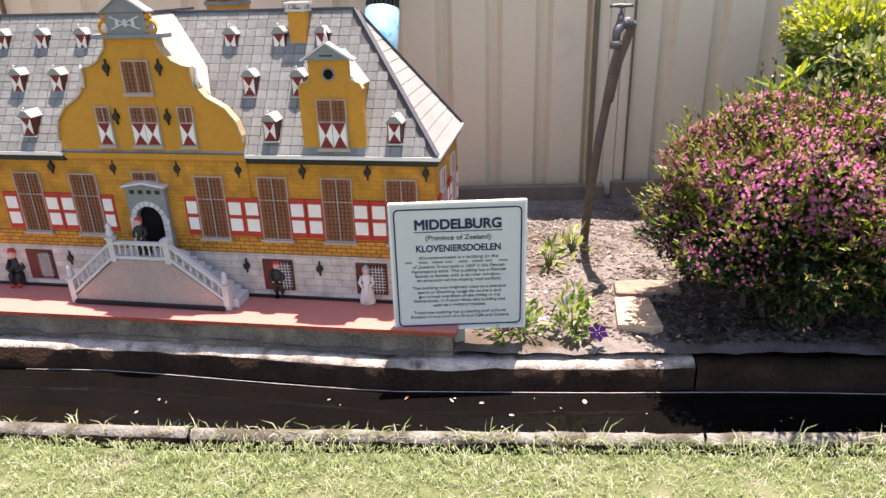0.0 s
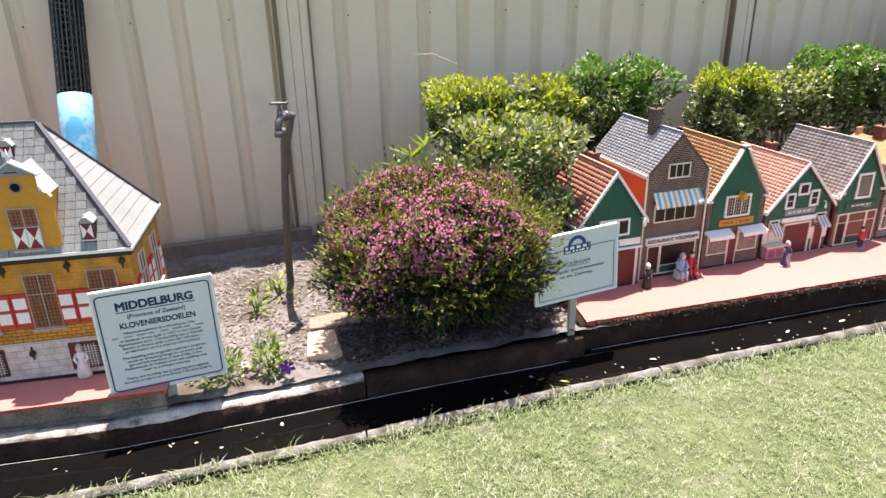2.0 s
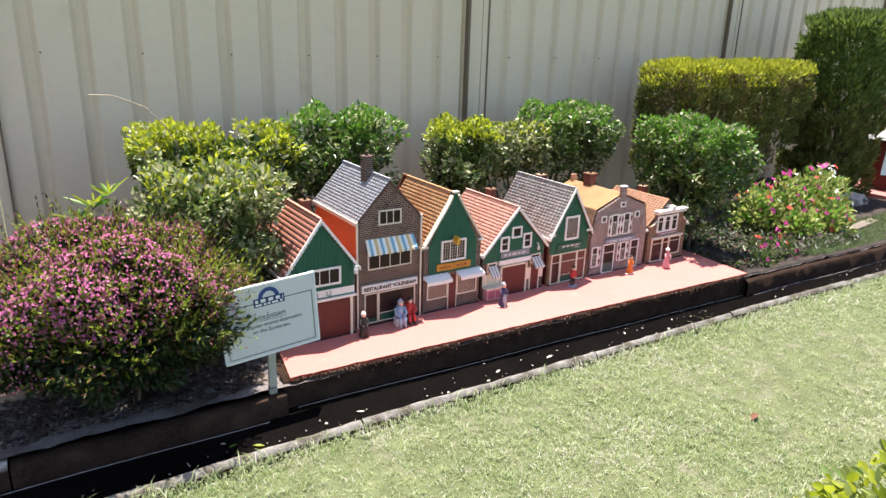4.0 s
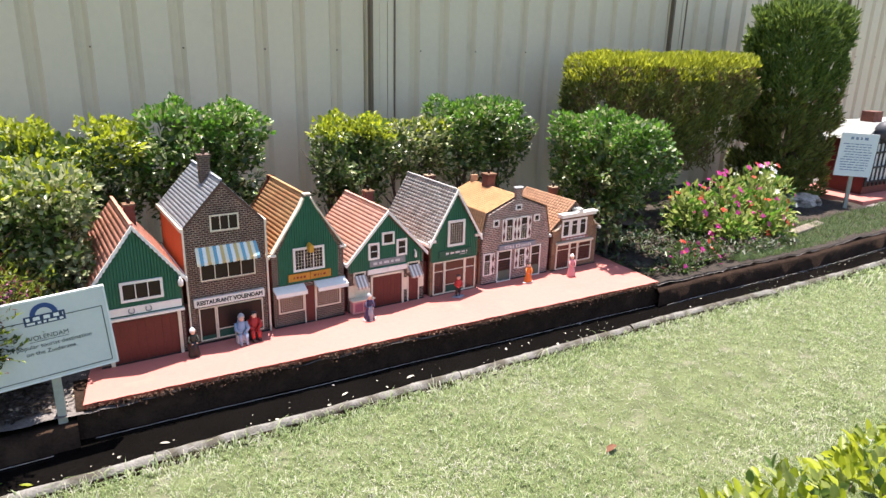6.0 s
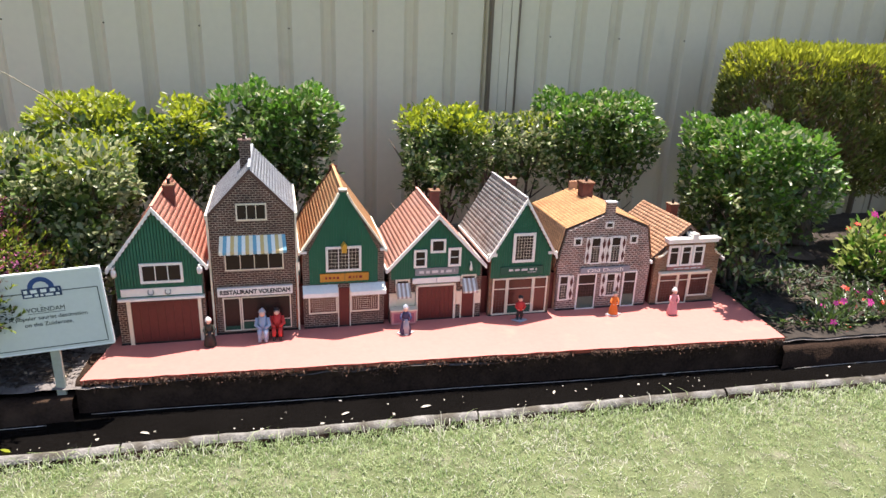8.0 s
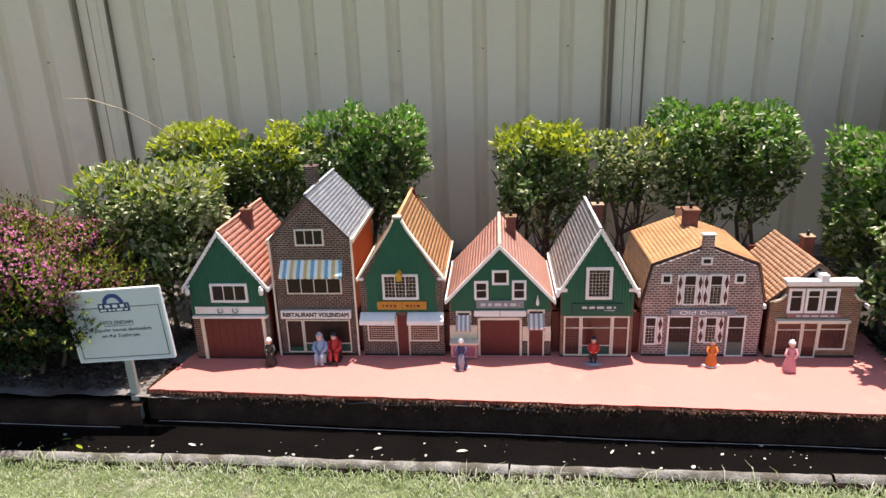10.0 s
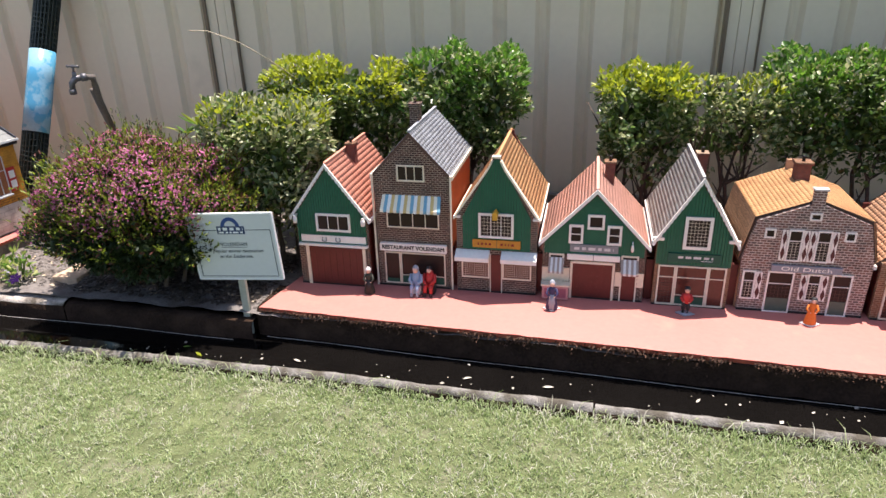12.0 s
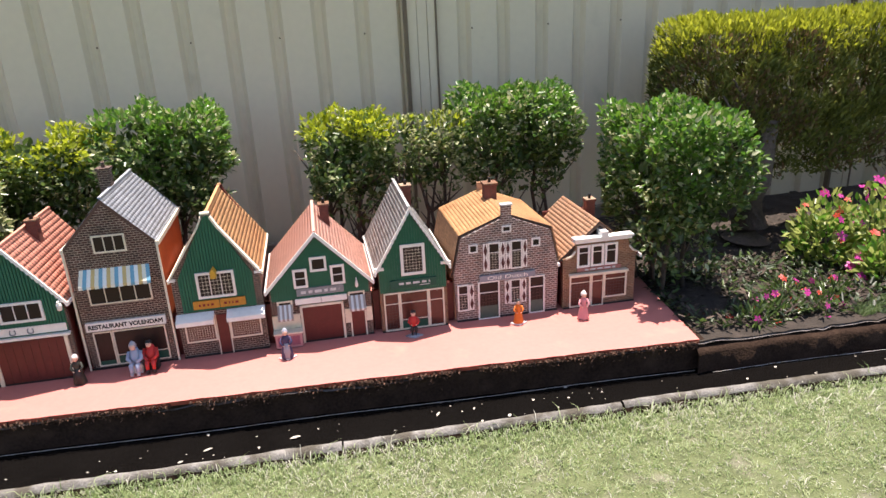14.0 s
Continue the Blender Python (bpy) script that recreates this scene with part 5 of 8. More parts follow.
ped = part("pediment_block", bm, LEAD, gable, "grey-blue stone block with crossed relief")
bm = bmesh.new()
for p, q in (((-0.036, 0.856), (0.036, 0.884)), ((-0.036, 0.884), (0.036, 0.856))):
    beam(bm, (gc + p[0], GY - 0.008, Z(p[1])), (gc + q[0], GY - 0.008, Z(q[1])), 0.004, 0.003)
part("crossed_relief", bm, GREY_WHITE, ped)
for px in (-0.020, 0.0, 0.020):
    bm = bmesh.new()
    box(bm, gc + px - 0.004, gc + px + 0.004, GY - 0.009, GY - 0.006, Z(0.862), Z(0.878))
    part("relief_block", bm, GREY_WHITE, ped)
bm = bmesh.new()
prism(bm, [(gc - 0.058, Z(0.893)), (gc + 0.058, Z(0.893)), (gc, Z(0.930))], GY - 0.010, 0.016)
pd = part("pediment", bm, LEAD, gable, "grey triangular pediment")
bm = bmesh.new()
strip(bm, [(gc - 0.062, GY - 0.002, Z(0.894)), (gc, GY - 0.002, Z(0.934)), (gc + 0.062, GY - 0.002, Z(0.894))], 0.028, 0.005)
part("coping", bm, GREY_WHITE, pd)
bm = bmesh.new()
lathe(bm, [(0.010, 0), (0.012, 0.006), (0.006, 0.012), (0.009, 0.02), (0.006, 0.03), (0.002, 0.036)], gc, -0.002, Z(0.934), 8)
tube(bm, [(gc, -0.002, Z(0.955)), (gc - 0.012, -0.002, Z(0.948)), (gc - 0.018, -0.002, Z(0.936))], 0.003, 6)
tube(bm, [(gc, -0.002, Z(0.955)), (gc + 0.012, -0.002, Z(0.948)), (gc + 0.018, -0.002, Z(0.936))], 0.003, 6)
part("finial", bm, GREY_WHITE, pd)
hall_window(gable, gc - 0.036, gc + 0.036, Z(0.708), Z(0.786), GY, 0.0001)
hall_window(gable, gc - 0.037, gc + 0.037, Z(0.581), Z(0.677), GY, 0.40, True)
for s in (-1, 1):
    hall_window(gable, gc + s * 0.110 - 0.020, gc + s * 0.110 + 0.020, Z(0.581), Z(0.677), GY, 0.40, True)
for u, z in ((-0.797, 0.769), (-0.660, 0.769), (-0.797, 0.652), (-0.660, 0.652)):
    anchor(gable, u, z, GY)
# cross roof behind the gable
bm = bmesh.new()
v = [bm.verts.new(p) for p in ((gc - 0.17, 0.0125, Z(0.70)), (gc + 0.17, 0.0125, Z(0.70)), (gc, 0.0125, Z(0.885)), (gc - 0.02, 0.3, Z(0.86)), (gc + 0.02, 0.3, Z(0.86)), (gc, 0.3, Z(0.885)))]
for f in ((0, 1, 2), (0, 2, 5, 3), (1, 4, 5, 2), (3, 5, 4)):
    bm.faces.new([v[i] for i in f])
bmesh.ops.recalc_face_normals(bm, faces=bm.faces[:])
part("cross_roof", bm, SLATE_PLAIN, hall, "pale smooth cross roof behind the gable")
bm = bmesh.new()
beam(bm, (gc, 0.0, Z(0.889)), (gc, 0.30, Z(0.889)), 0.010, 0.006)
part("ridge_lead", bm, LEAD_DARK, hall)

# portal
px = U(-0.757)
bm = bmesh.new()
arch = [(0.036 * math.cos(a_), 0.036 * math.sin(a_)) for a_ in (math.pi * i / 12 for i in range(13))]
zz = Z(0.387)
outer = [(px - 0.054, Z(0.300)), (px - 0.054, Z(0.470)), (px - 0.060, Z(0.470)), (px - 0.060, Z(0.474)), (px, Z(0.484)), (px + 0.060, Z(0.474)), (px + 0.060, Z(0.470)), (px + 0.054, Z(0.470)), (px + 0.054, Z(0.300))]
inner = [(px + 0.036, Z(0.300))] + [(px + x, zz + z) for x, z in arch] + [(px - 0.036, Z(0.300))]
prism(bm, outer + inner, -0.020, -0.0045)
por = part("portal", bm, LEAD, hall, "grey stone portal with arched doorway")
for s in (-1, 1):
    for k in range(5):
        bm = bmesh.new()
        box(bm, px + s * 0.046 - 0.0085, px + s * 0.046 + 0.0085, -0.0225, -0.0201, Z(0.303 + 0.018 * k), Z(0.303 + 0.018 * k + 0.016))
        part("quoin", bm, GREY_WHITE, por)
for k in range(9):
    a0, a1 = math.pi * k / 9 + 0.03, math.pi * (k + 1) / 9 - 0.03
    bm = bmesh.new()
    prism(bm, [(px + 0.037 * math.cos(a0), zz + 0.037 * math.sin(a0)), (px + 0.050 * math.cos(a0), zz + 0.050 * math.sin(a0)), (px + 0.050 * math.cos(a1), zz + 0.050 * math.sin(a1)), (px + 0.037 * math.cos(a1), zz + 0.037 * math.sin(a1))], -0.0225, -0.0201)
    part("voussoir", bm, GREY_WHITE, por)
for k in range(4):
    bm = bmesh.new()
    box(bm, px - 0.042 + 0.0235 * k, px - 0.042 + 0.0235 * k + 0.013, -0.021, -0.0201, Z(0.456), Z(0.466))
    part("recess", bm, BLACK, por)
bm = bmesh.new()
strip(bm, [(p[0], -0.016, p[1] + 0.002) for p in outer[3:6]], 0.026, 0.005)
part("hood", bm, GREY_WHITE, por)
bm = bmesh.new()
prism(bm, [(px + 0.036, Z(0.300))] + [(px + x, zz + z) for x, z in arch] + [(px - 0.036, Z(0.300))], -0.0042, -0.0012)
part("door", bm, PIT_BLACK, hall, "dark recessed doorway")
hall_window(hall, px - 0.036, px + 0.036, Z(0.486), Z(0.512), -0.004, 0.0001)

# double stair with balustrade
st = new("stair")
st.parent = hall
SY0, SY1 = -0.088, -0.02
bm = bmesh.new()
sx = U(-0.757)
prism(bm, [(sx - 0.215, 0.001), (sx + 0.215, 0.001), (sx + 0.215, 0.016), (sx + 0.074, Z(0.300)), (sx - 0.074, Z(0.300)), (sx - 0.215, 0.016)], SY0, SY1)
part("stair_body", bm, mat("grey_pink_plaster", (0.40, 0.31, 0.27), 0.8, 0.16), st, "grey-pink plastered stair body")
bm = bmesh.new()
box(bm, sx - 0.212, sx + 0.212, SY0 - 0.010, SY0 - 0.0002, 0.0005, 0.010)
part("stair_kerb", bm, BLACK, st)
NS = 9
for s in (-1, 1):
    for k in range(NS):
        x0 = sx + s * (0.074 + 0.0185 * k)
        x1 = sx + s * (0.074 + 0.0185 * (k + 1))
        zt = Z(0.300) - (k + 0.5) * (Z(0.300) - 0.012) / NS
        bm = bmesh.new()
        box(bm, min(x0, x1), max(x0, x1), SY0 + 0.014, SY1 + 0.006, max(zt - 0.02, 0.001), zt + 0.007)
        part("step", bm, GREY_WHITE, st)
bm = bmesh.new()
box(bm, sx - 0.078, sx + 0.078, SY0 + 0.002, SY1 + 0.006, Z(0.300) + 0.0005, Z(0.300) + 0.006)
part("landing", bm, GREY_WHITE, st)
for p, q in (((-0.074, 0.300), (0.074, 0.300)), ((-0.215, 0.19), (-0.078, 0.300)), ((0.078, 0.300), (0.215, 0.19))):
    for nm, dz, th_ in (("handrail", 0.046, 0.007), ("base_rail", 0.008, 0.007)):
        bm = bmesh.new()
        beam(bm, (sx + p[0], SY0 + 0.004, Z(p[1]) + dz), (sx + q[0], SY0 + 0.004, Z(q[1]) + dz), 0.013, th_)
        part(nm, bm, GREY_WHITE, st)
    nb = 9 if abs(p[0] - q[0]) > 0.14 else 8
    for k in range(1, nb):
        f = k / nb
        bm = bmesh.new()
        lathe(bm, [(0.0022, 0), (0.0036, 0.010), (0.0018, 0.020), (0.0034, 0.028), (0.002, 0.036)], sx + p[0] + (q[0] - p[0]) * f, SY0 + 0.004, Z(p[1] + (q[1] - p[1]) * f) + 0.010, 6)
        part("baluster", bm, GREY_WHITE, st)
for x, z in ((-0.076, 0.300), (0.076, 0.300), (-0.217, 0.180), (0.217, 0.180)):
    bm = bmesh.new()
    box(bm, sx + x - 0.008, sx + x + 0.008, SY0 - 0.004, SY0 + 0.012, Z(z) - 0.005 if z > 0.2 else 0.001, Z(z) + 0.056)
    box(bm, sx + x - 0.011, sx + x + 0.011, SY0 - 0.007, SY0 + 0.015, Z(z) + 0.056, Z(z) + 0.061)
    nw = part("newel", bm, GREY_WHITE, st)
    if x not in (0.076,):
        bm = bmesh.new()
        lathe(bm, [(0.007, 0), (0.010, 0.010), (0.006, 0.020), (0.008, 0.028), (0.003, 0.036)], sx + x, SY0 + 0.004, Z(z) + 0.0612, 8)
        part("finial", bm, GREY_WHITE, nw)

# large dormer on the right slope
dx = U(-0.246)
DY = -0.004
dpts = [(-0.077, 0.572), (-0.077, 0.716), (-0.070, 0.728), (-0.050, 0.735), (-0.048, 0.742), (-0.048, 0.781)]
bm = bmesh.new()
prism(bm, [(dx + x, Z(z)) for x, z in dpts] + [(dx - x, Z(z)) for x, z in dpts[::-1]], DY, DY + 0.012)
dor = part("dormer", bm, OCHRE, hall, "ochre dormer with grey pediment")
bm = bmesh.new()
box(bm, dx - 0.066, dx + 0.066, DY + 0.0122, 0.16, Z(0.572), Z(0.722))
part("dormer_body", bm, OCHRE, dor)
bm = bmesh.new()
prism(bm, [(dx - 0.07, Z(0.722)), (dx + 0.07, Z(0.722)), (dx, Z(0.795))], DY + 0.0123, 0.17)
part("dormer_roof", bm, SLATE_PLAIN, dor)
bm = bmesh.new()
prism(bm, [(dx - 0.056, Z(0.782)), (dx + 0.056, Z(0.782)), (dx, Z(0.815))], DY - 0.008, DY + 0.016)
pd = part("pediment", bm, LEAD, dor)
bm = bmesh.new()
strip(bm, [(dx - 0.062, DY + 0.003, Z(0.781)), (dx, DY + 0.003, Z(0.819)), (dx + 0.062, DY + 0.003, Z(0.781))], 0.028, 0.005)
part("coping", bm, GREY_WHITE, pd)
bm = bmesh.new()
lathe(bm, [(0.004, 0), (0.006, 0.008), (0.003, 0.018), (0.001, 0.032)], dx, DY, Z(0.819), 8)
part("finial", bm, GREY_WHITE, pd)
bm = bmesh.new()
box(bm, dx - 0.016, dx + 0.016, DY - 0.009, DY - 0.008, Z(0.790), Z(0.793))
part("slot", bm, BLACK, pd)
bm = bmesh.new()
prism(bm, [(dx + 0.013 * math.cos(0.3927 * i), Z(0.750) + 0.013 * math.sin(0.3927 * i)) for i in range(16)], DY - 0.003, DY - 0.0005)
part("round_window", bm, PIT_BLACK, dor)
bm = bmesh.new()
tube(bm, [(dx + 0.0135 * math.cos(a_), DY - 0.002, Z(0.750) + 0.0135 * math.sin(a_)) for a_ in (0.3 * i for i in range(22))], 0.0022, 6)
part("round_frame", bm, LEAD, dor)
hall_window(dor, dx - 0.036, dx + 0.036, Z(0.578), Z(0.694), DY, 0.45, True)
for s in (-1, 1):
    bm = bmesh.new()
    seq = [(dx + s * x, DY + 0.006, Z(z) + 0.001) for x, z in [(-a_, b2) for a_, b2 in dpts[1:5]]]
    strip(bm, seq, 0.018, 0.004)
    part("coping", bm, GABLE_EDGE, dor)

# chimney
cxx = U(-0.368)
bm = bmesh.new()
box(bm, cxx - 0.021, cxx + 0.021, 0.145, 0.187, Z(0.79), Z(0.880))
ch_ = part("chimney", bm, OCHRE, hall)
bm = bmesh.new()
box(bm, cxx - 0.026, cxx + 0.026, 0.140, 0.192, Z(0.8805), Z(0.886))
for a_, b2 in ((-0.02, 0.146), (0.02, 0.146), (-0.02, 0.186), (0.02, 0.186)):
    box(bm, cxx + a_ - 0.004, cxx + a_ + 0.004, b2 - 0.004, b2 + 0.004, Z(0.886), Z(0.897))
box(bm, cxx - 0.028, cxx + 0.028, 0.138, 0.194, Z(0.897), Z(0.902))
part("chimney_cap", bm, GREY_WHITE, ch_)

# small shuttered roof dormers
for u, yy, zb in ((-0.546, 0.152, 0.785), (-0.416, 0.151, 0.785), (-0.305, 0.151, 0.785), (-0.477, 0.080, 0.690), (-0.351, 0.079, 0.690), (-0.406, 0.009, 0.595), (-0.099, 0.007, 0.593), (-1.082, 0.155, 0.790), (-0.964, 0.155, 0.790), (-1.126, 0.086, 0.696), (-1.010, 0.086, 0.696), (-1.065, 0.014, 0.600), (-1.20, 0.155, 0.79)):
    x, y0, z0 = U(u), yy - 0.010, Z(zb) - 0.002
    bm = bmesh.new()
    box(bm, x - 0.0165, x + 0.0165, y0, y0 + 0.045, z0, z0 + 0.047)
    rd = part("roof_dormer", bm, MAROON, hall, "tiny roof dormer with red and white shutter")
    bm = bmesh.new()
    box(bm, x - 0.0185, x + 0.0185, y0 - 0.005, y0 + 0.004, z0 - 0.003, z0 - 0.0003)
    part("sill", bm, GREY_WHITE, rd)
    bm = bmesh.new()
    prism(bm, [(x - 0.0205, z0 + 0.0472), (x + 0.0205, z0 + 0.0472), (x + 0.005, z0 + 0.064), (x - 0.005, z0 + 0.064)], y0 - 0.006, y0 + 0.052)
    part("dormer_roof", bm, SLATE_PLAIN, rd)
    bm = bmesh.new()
    tube(bm, [(x, y0, z0 + 0.064), (x, y0, z0 + 0.073)], 0.0015, 6)
    part("finial", bm, GREY_WHITE, rd)
    bm = bmesh.new()
    box(bm, x - 0.0138, x + 0.0138, y0 - 0.002, y0 - 0.0003, z0 + 0.003, z0 + 0.045, 1)
    for tri in (((-0.0138, 0.003), (-0.0138, 0.045), (0.0, 0.024)), ((0.0138, 0.003), (0.0, 0.024), (0.0138, 0.045))):
        f = bm.faces.new([bm.verts.new((x + p, y0 - 0.0024, z0 + q)) for p, q in tri])
        f.material_index = 0
    part("shutter", bm, [WHITE, DARK_RED], rd)

# octagonal stair tower at the back
tx, ty = U(-0.675), 0.42
bm = bmesh.new()
lathe(bm, [(0.064, 0), (0.064, Z(0.905))], tx, ty, 0.0, 8)
for f in bm.faces:
    f.smooth = False
tw_ = part("tower", bm, OCHRE, hall, "octagonal ochre stair tower with grey roof")
for nm, r0, z0, z1, m_ in (("tower_band", 0.070, 0.893, 0.903, LEAD), ("tower_lantern", 0.062, 0.9055, 1.012, OCHRE), ("tower_cornice", 0.078, 1.0125, 1.022, LEAD)):
    bm = bmesh.new()
    lathe(bm, [(r0, Z(z0)), (r0, Z(z1))], tx, ty, 0.0, 8)
    for f in bm.faces:
        f.smooth = False
    part(nm, bm, m_, tw_)
bm = bmesh.new()
lathe(bm, [(0.082, Z(1.0225)), (0.040, Z(1.045)), (0.022, Z(1.056))], tx, ty, 0.0, 8)
part("tower_roof", bm, GREY_WHITE, tw_)
bm = bmesh.new()
tube(bm, [(tx - 0.016, ty, Z(1.045)), (tx - 0.010, ty, Z(1.060)), (tx + 0.004, ty, Z(1.085)), (tx + 0.002, ty, Z(1.115)), (tx - 0.002, ty, Z(1.13)), (tx - 0.002, ty, Z(1.15)), (tx, ty, Z(1.19))], [0.020, 0.021, 0.014, 0.010, 0.009, 0.024, 0.022], 10)
part("onion_spire", bm, LEAD_DARK, tw_, "dark lead spire")
for a_ in (-112.5, -67.5, -157.5, -22.5):
    d = Vector((math.cos(radians(a_)), math.sin(radians(a_)), 0)) * 0.0585
    hold = new("lantern_window")
    hold.parent = tw_
    hold.matrix_basis = pose(tx + d.x, ty + d.y, 0, 0, 0, a_ + 90)
    hall_window(hold, -0.016, 0.016, Z(0.915), Z(1.0), 0.0, 0.5, True)

# ---- plants ----
def leaf_arrays(c, axis, nrm, L, W, fold=0.18):
    """Pointed folded leaves: c base points, axis along the leaf, nrm its upper side. Six points and two faces each."""
    n = len(c)
    axis = axis / np.linalg.norm(axis, axis=1, keepdims=True)
    side = np.cross(axis, nrm)
    side /= np.linalg.norm(side, axis=1, keepdims=True) + 1e-9
    up = np.cross(side, axis)
    L, W = L[:, None], W[:, None]
    V = np.zeros((n, 6, 3))
    V[:, 0] = c
    V[:, 1] = c + axis * L * 0.35 + side * W * 0.5 + up * W * fold
    V[:, 2] = c + axis * L * 0.75 + side * W * 0.36 + up * W * fold
    V[:, 3] = c + axis * L
    V[:, 4] = c + axis * L * 0.75 - side * W * 0.36 + up * W * fold
    V[:, 5] = c + axis * L * 0.35 - side * W * 0.5 + up * W * fold
    i = np.arange(n)[:, None] * 6
    F = np.concatenate([i + np.array([0, 1, 2, 3]), i + np.array([0, 3, 4, 5])], axis=1).reshape(-1, 4)
    return V.reshape(-1, 3), F


def crown(name, parent, pts, out, L, W, mats, pick, r, up=0.35, spread=0.8, label=""):
    """A crown of leaves at pts; out is the outward direction at each; pick gives the material index of each."""
    n = len(pts)
    ax = out + r.normal(0, spread, (n, 3)) + np.array([0, 0, up])
    nr = np.array([0, 0, 1.0]) + r.normal(0, 0.55, (n, 3)) + out * 0.4
    V, F = leaf_arrays(pts, ax, nr, L * r.uniform(0.65, 1.2, n), W * r.uniform(0.7, 1.2, n))
    ob = raw_mesh(name, V, F, mats, parent, label, np.repeat(pick, 2))
    ob["kind"] = "stuff"
    return ob


def wobble(p, s, seed):
    return np.array([noise.noise((q[0] * s + seed, q[1] * s, q[2] * s)) for q in p])


def box_points(r, n, x0, x1, y0, y1, z0, z1, seed, shell=0.055, gap=0.0, round_=0.07, lumps=0.035):
    """Points massed near the uneven clipped surface of a box-shaped hedge."""
    c = np.array([(x0 + x1) / 2, (y0 + y1) / 2, (z0 + z1) / 2])
    hh = np.array([(x1 - x0) / 2, (y1 - y0) / 2, (z1 - z0) / 2])
    got, outs = [], []
    tot = 0
    while tot < n:
        q = r.uniform(-1, 1, (n * 3, 3)) * hh
        core = np.clip(q, -(hh - round_), hh - round_)
        d = q - core
        dist = round_ - np.linalg.norm(d, axis=1)
        inside = np.min(hh - np.abs(q), axis=1)
        depth = np.minimum(dist, inside + 0.0 * dist)
        depth = np.where(np.linalg.norm(d, axis=1) < 1e-9, inside, dist)
        keep = (depth > 0) & (r.uniform(0, 1, len(q)) < np.exp(-depth / shell) + 0.04)
        q = q[keep]
        lump = wobble(q + c, 9.0, seed)
        k2 = lump > -0.14 + gap
        q, lump = q[k2], lump[k2]
        o = q / hh
        o = np.sign(o) * np.abs(o) ** 5
        o /= np.linalg.norm(o, axis=1, keepdims=True) + 1e-6
        q = q + o * (lump * lumps)[:, None]
        got.append(q + c)
        outs.append(o)
        tot += len(q)
    return np.concatenate(got)[:n], np.concatenate(outs)[:n]


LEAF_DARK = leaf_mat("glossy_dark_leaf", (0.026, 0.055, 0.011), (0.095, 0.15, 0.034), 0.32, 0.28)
LEAF_MID = leaf_mat("mid_green_leaf", (0.06, 0.12, 0.02), (0.155, 0.23, 0.055), 0.36, 0.3)
LEAF_LIME = leaf_mat("lime_young_leaf", (0.21, 0.27, 0.012), (0.38, 0.42, 0.03), thin=0.42)
LEAF_BRIGHT = leaf_mat("bright_young_leaf", (0.05, 0.15, 0.015), (0.13, 0.26, 0.03), thin=0.4)
LEAF_PALE = leaf_mat("variegated_and_glint_leaf", (0.20, 0.23, 0.10), (0.44, 0.46, 0.25), thin=0.28)
LEAF_DRY = leaf_mat("dry_brown_foliage", (0.11, 0.075, 0.035), (0.20, 0.13, 0.06), 0.8, 0.15)
CONIFER = leaf_mat("conifer_green", (0.07, 0.09, 0.018), (0.18, 0.20, 0.04), 0.6, 0.25)
CYPRESS_TIP = leaf_mat("cypress_green_tip", (0.06, 0.105, 0.018), (0.17, 0.24, 0.045), 0.6, 0.3)
CONIFER_TIP = leaf_mat("conifer_lime_tip", (0.24, 0.27, 0.018), (0.40, 0.42, 0.04), 0.6, 0.4)


def stems(parent, x0, x1, y0, y1, z0, z1, n, r, rad=0.009):
    for i in range(n):
        sx_, sy_ = r.uniform(x0, x1), r.uniform(y0, y1)
        p = [(sx_, sy_, z0 - 0.03)]
        x, y = sx_, sy_
        for k in range(1, 5):
            x += r.uniform(-0.035, 0.035)
            y += r.uniform(-0.03, 0.03)
            p.append((x, y, z0 + (z1 - z0) * k / 4))
        bm = bmesh.new()
        tube(bm, p, [rad * f for f in (1.3, 1.0, 0.85, 0.6, 0.35)], 6)
        for k in (1, 2, 3):
            a = Vector(p[k])
            for _ in range(2):
                b = a + Vector((r.uniform(-0.14, 0.14), r.uniform(-0.09, 0.09), r.uniform(0.08, 0.2)))
                tube(bm, [a, (a + b) / 2 + Vector((0, 0, -0.01)), b], [rad * 0.6, rad * 0.45, rad * 0.2], 5)
        part("stem", bm, BARK, parent)


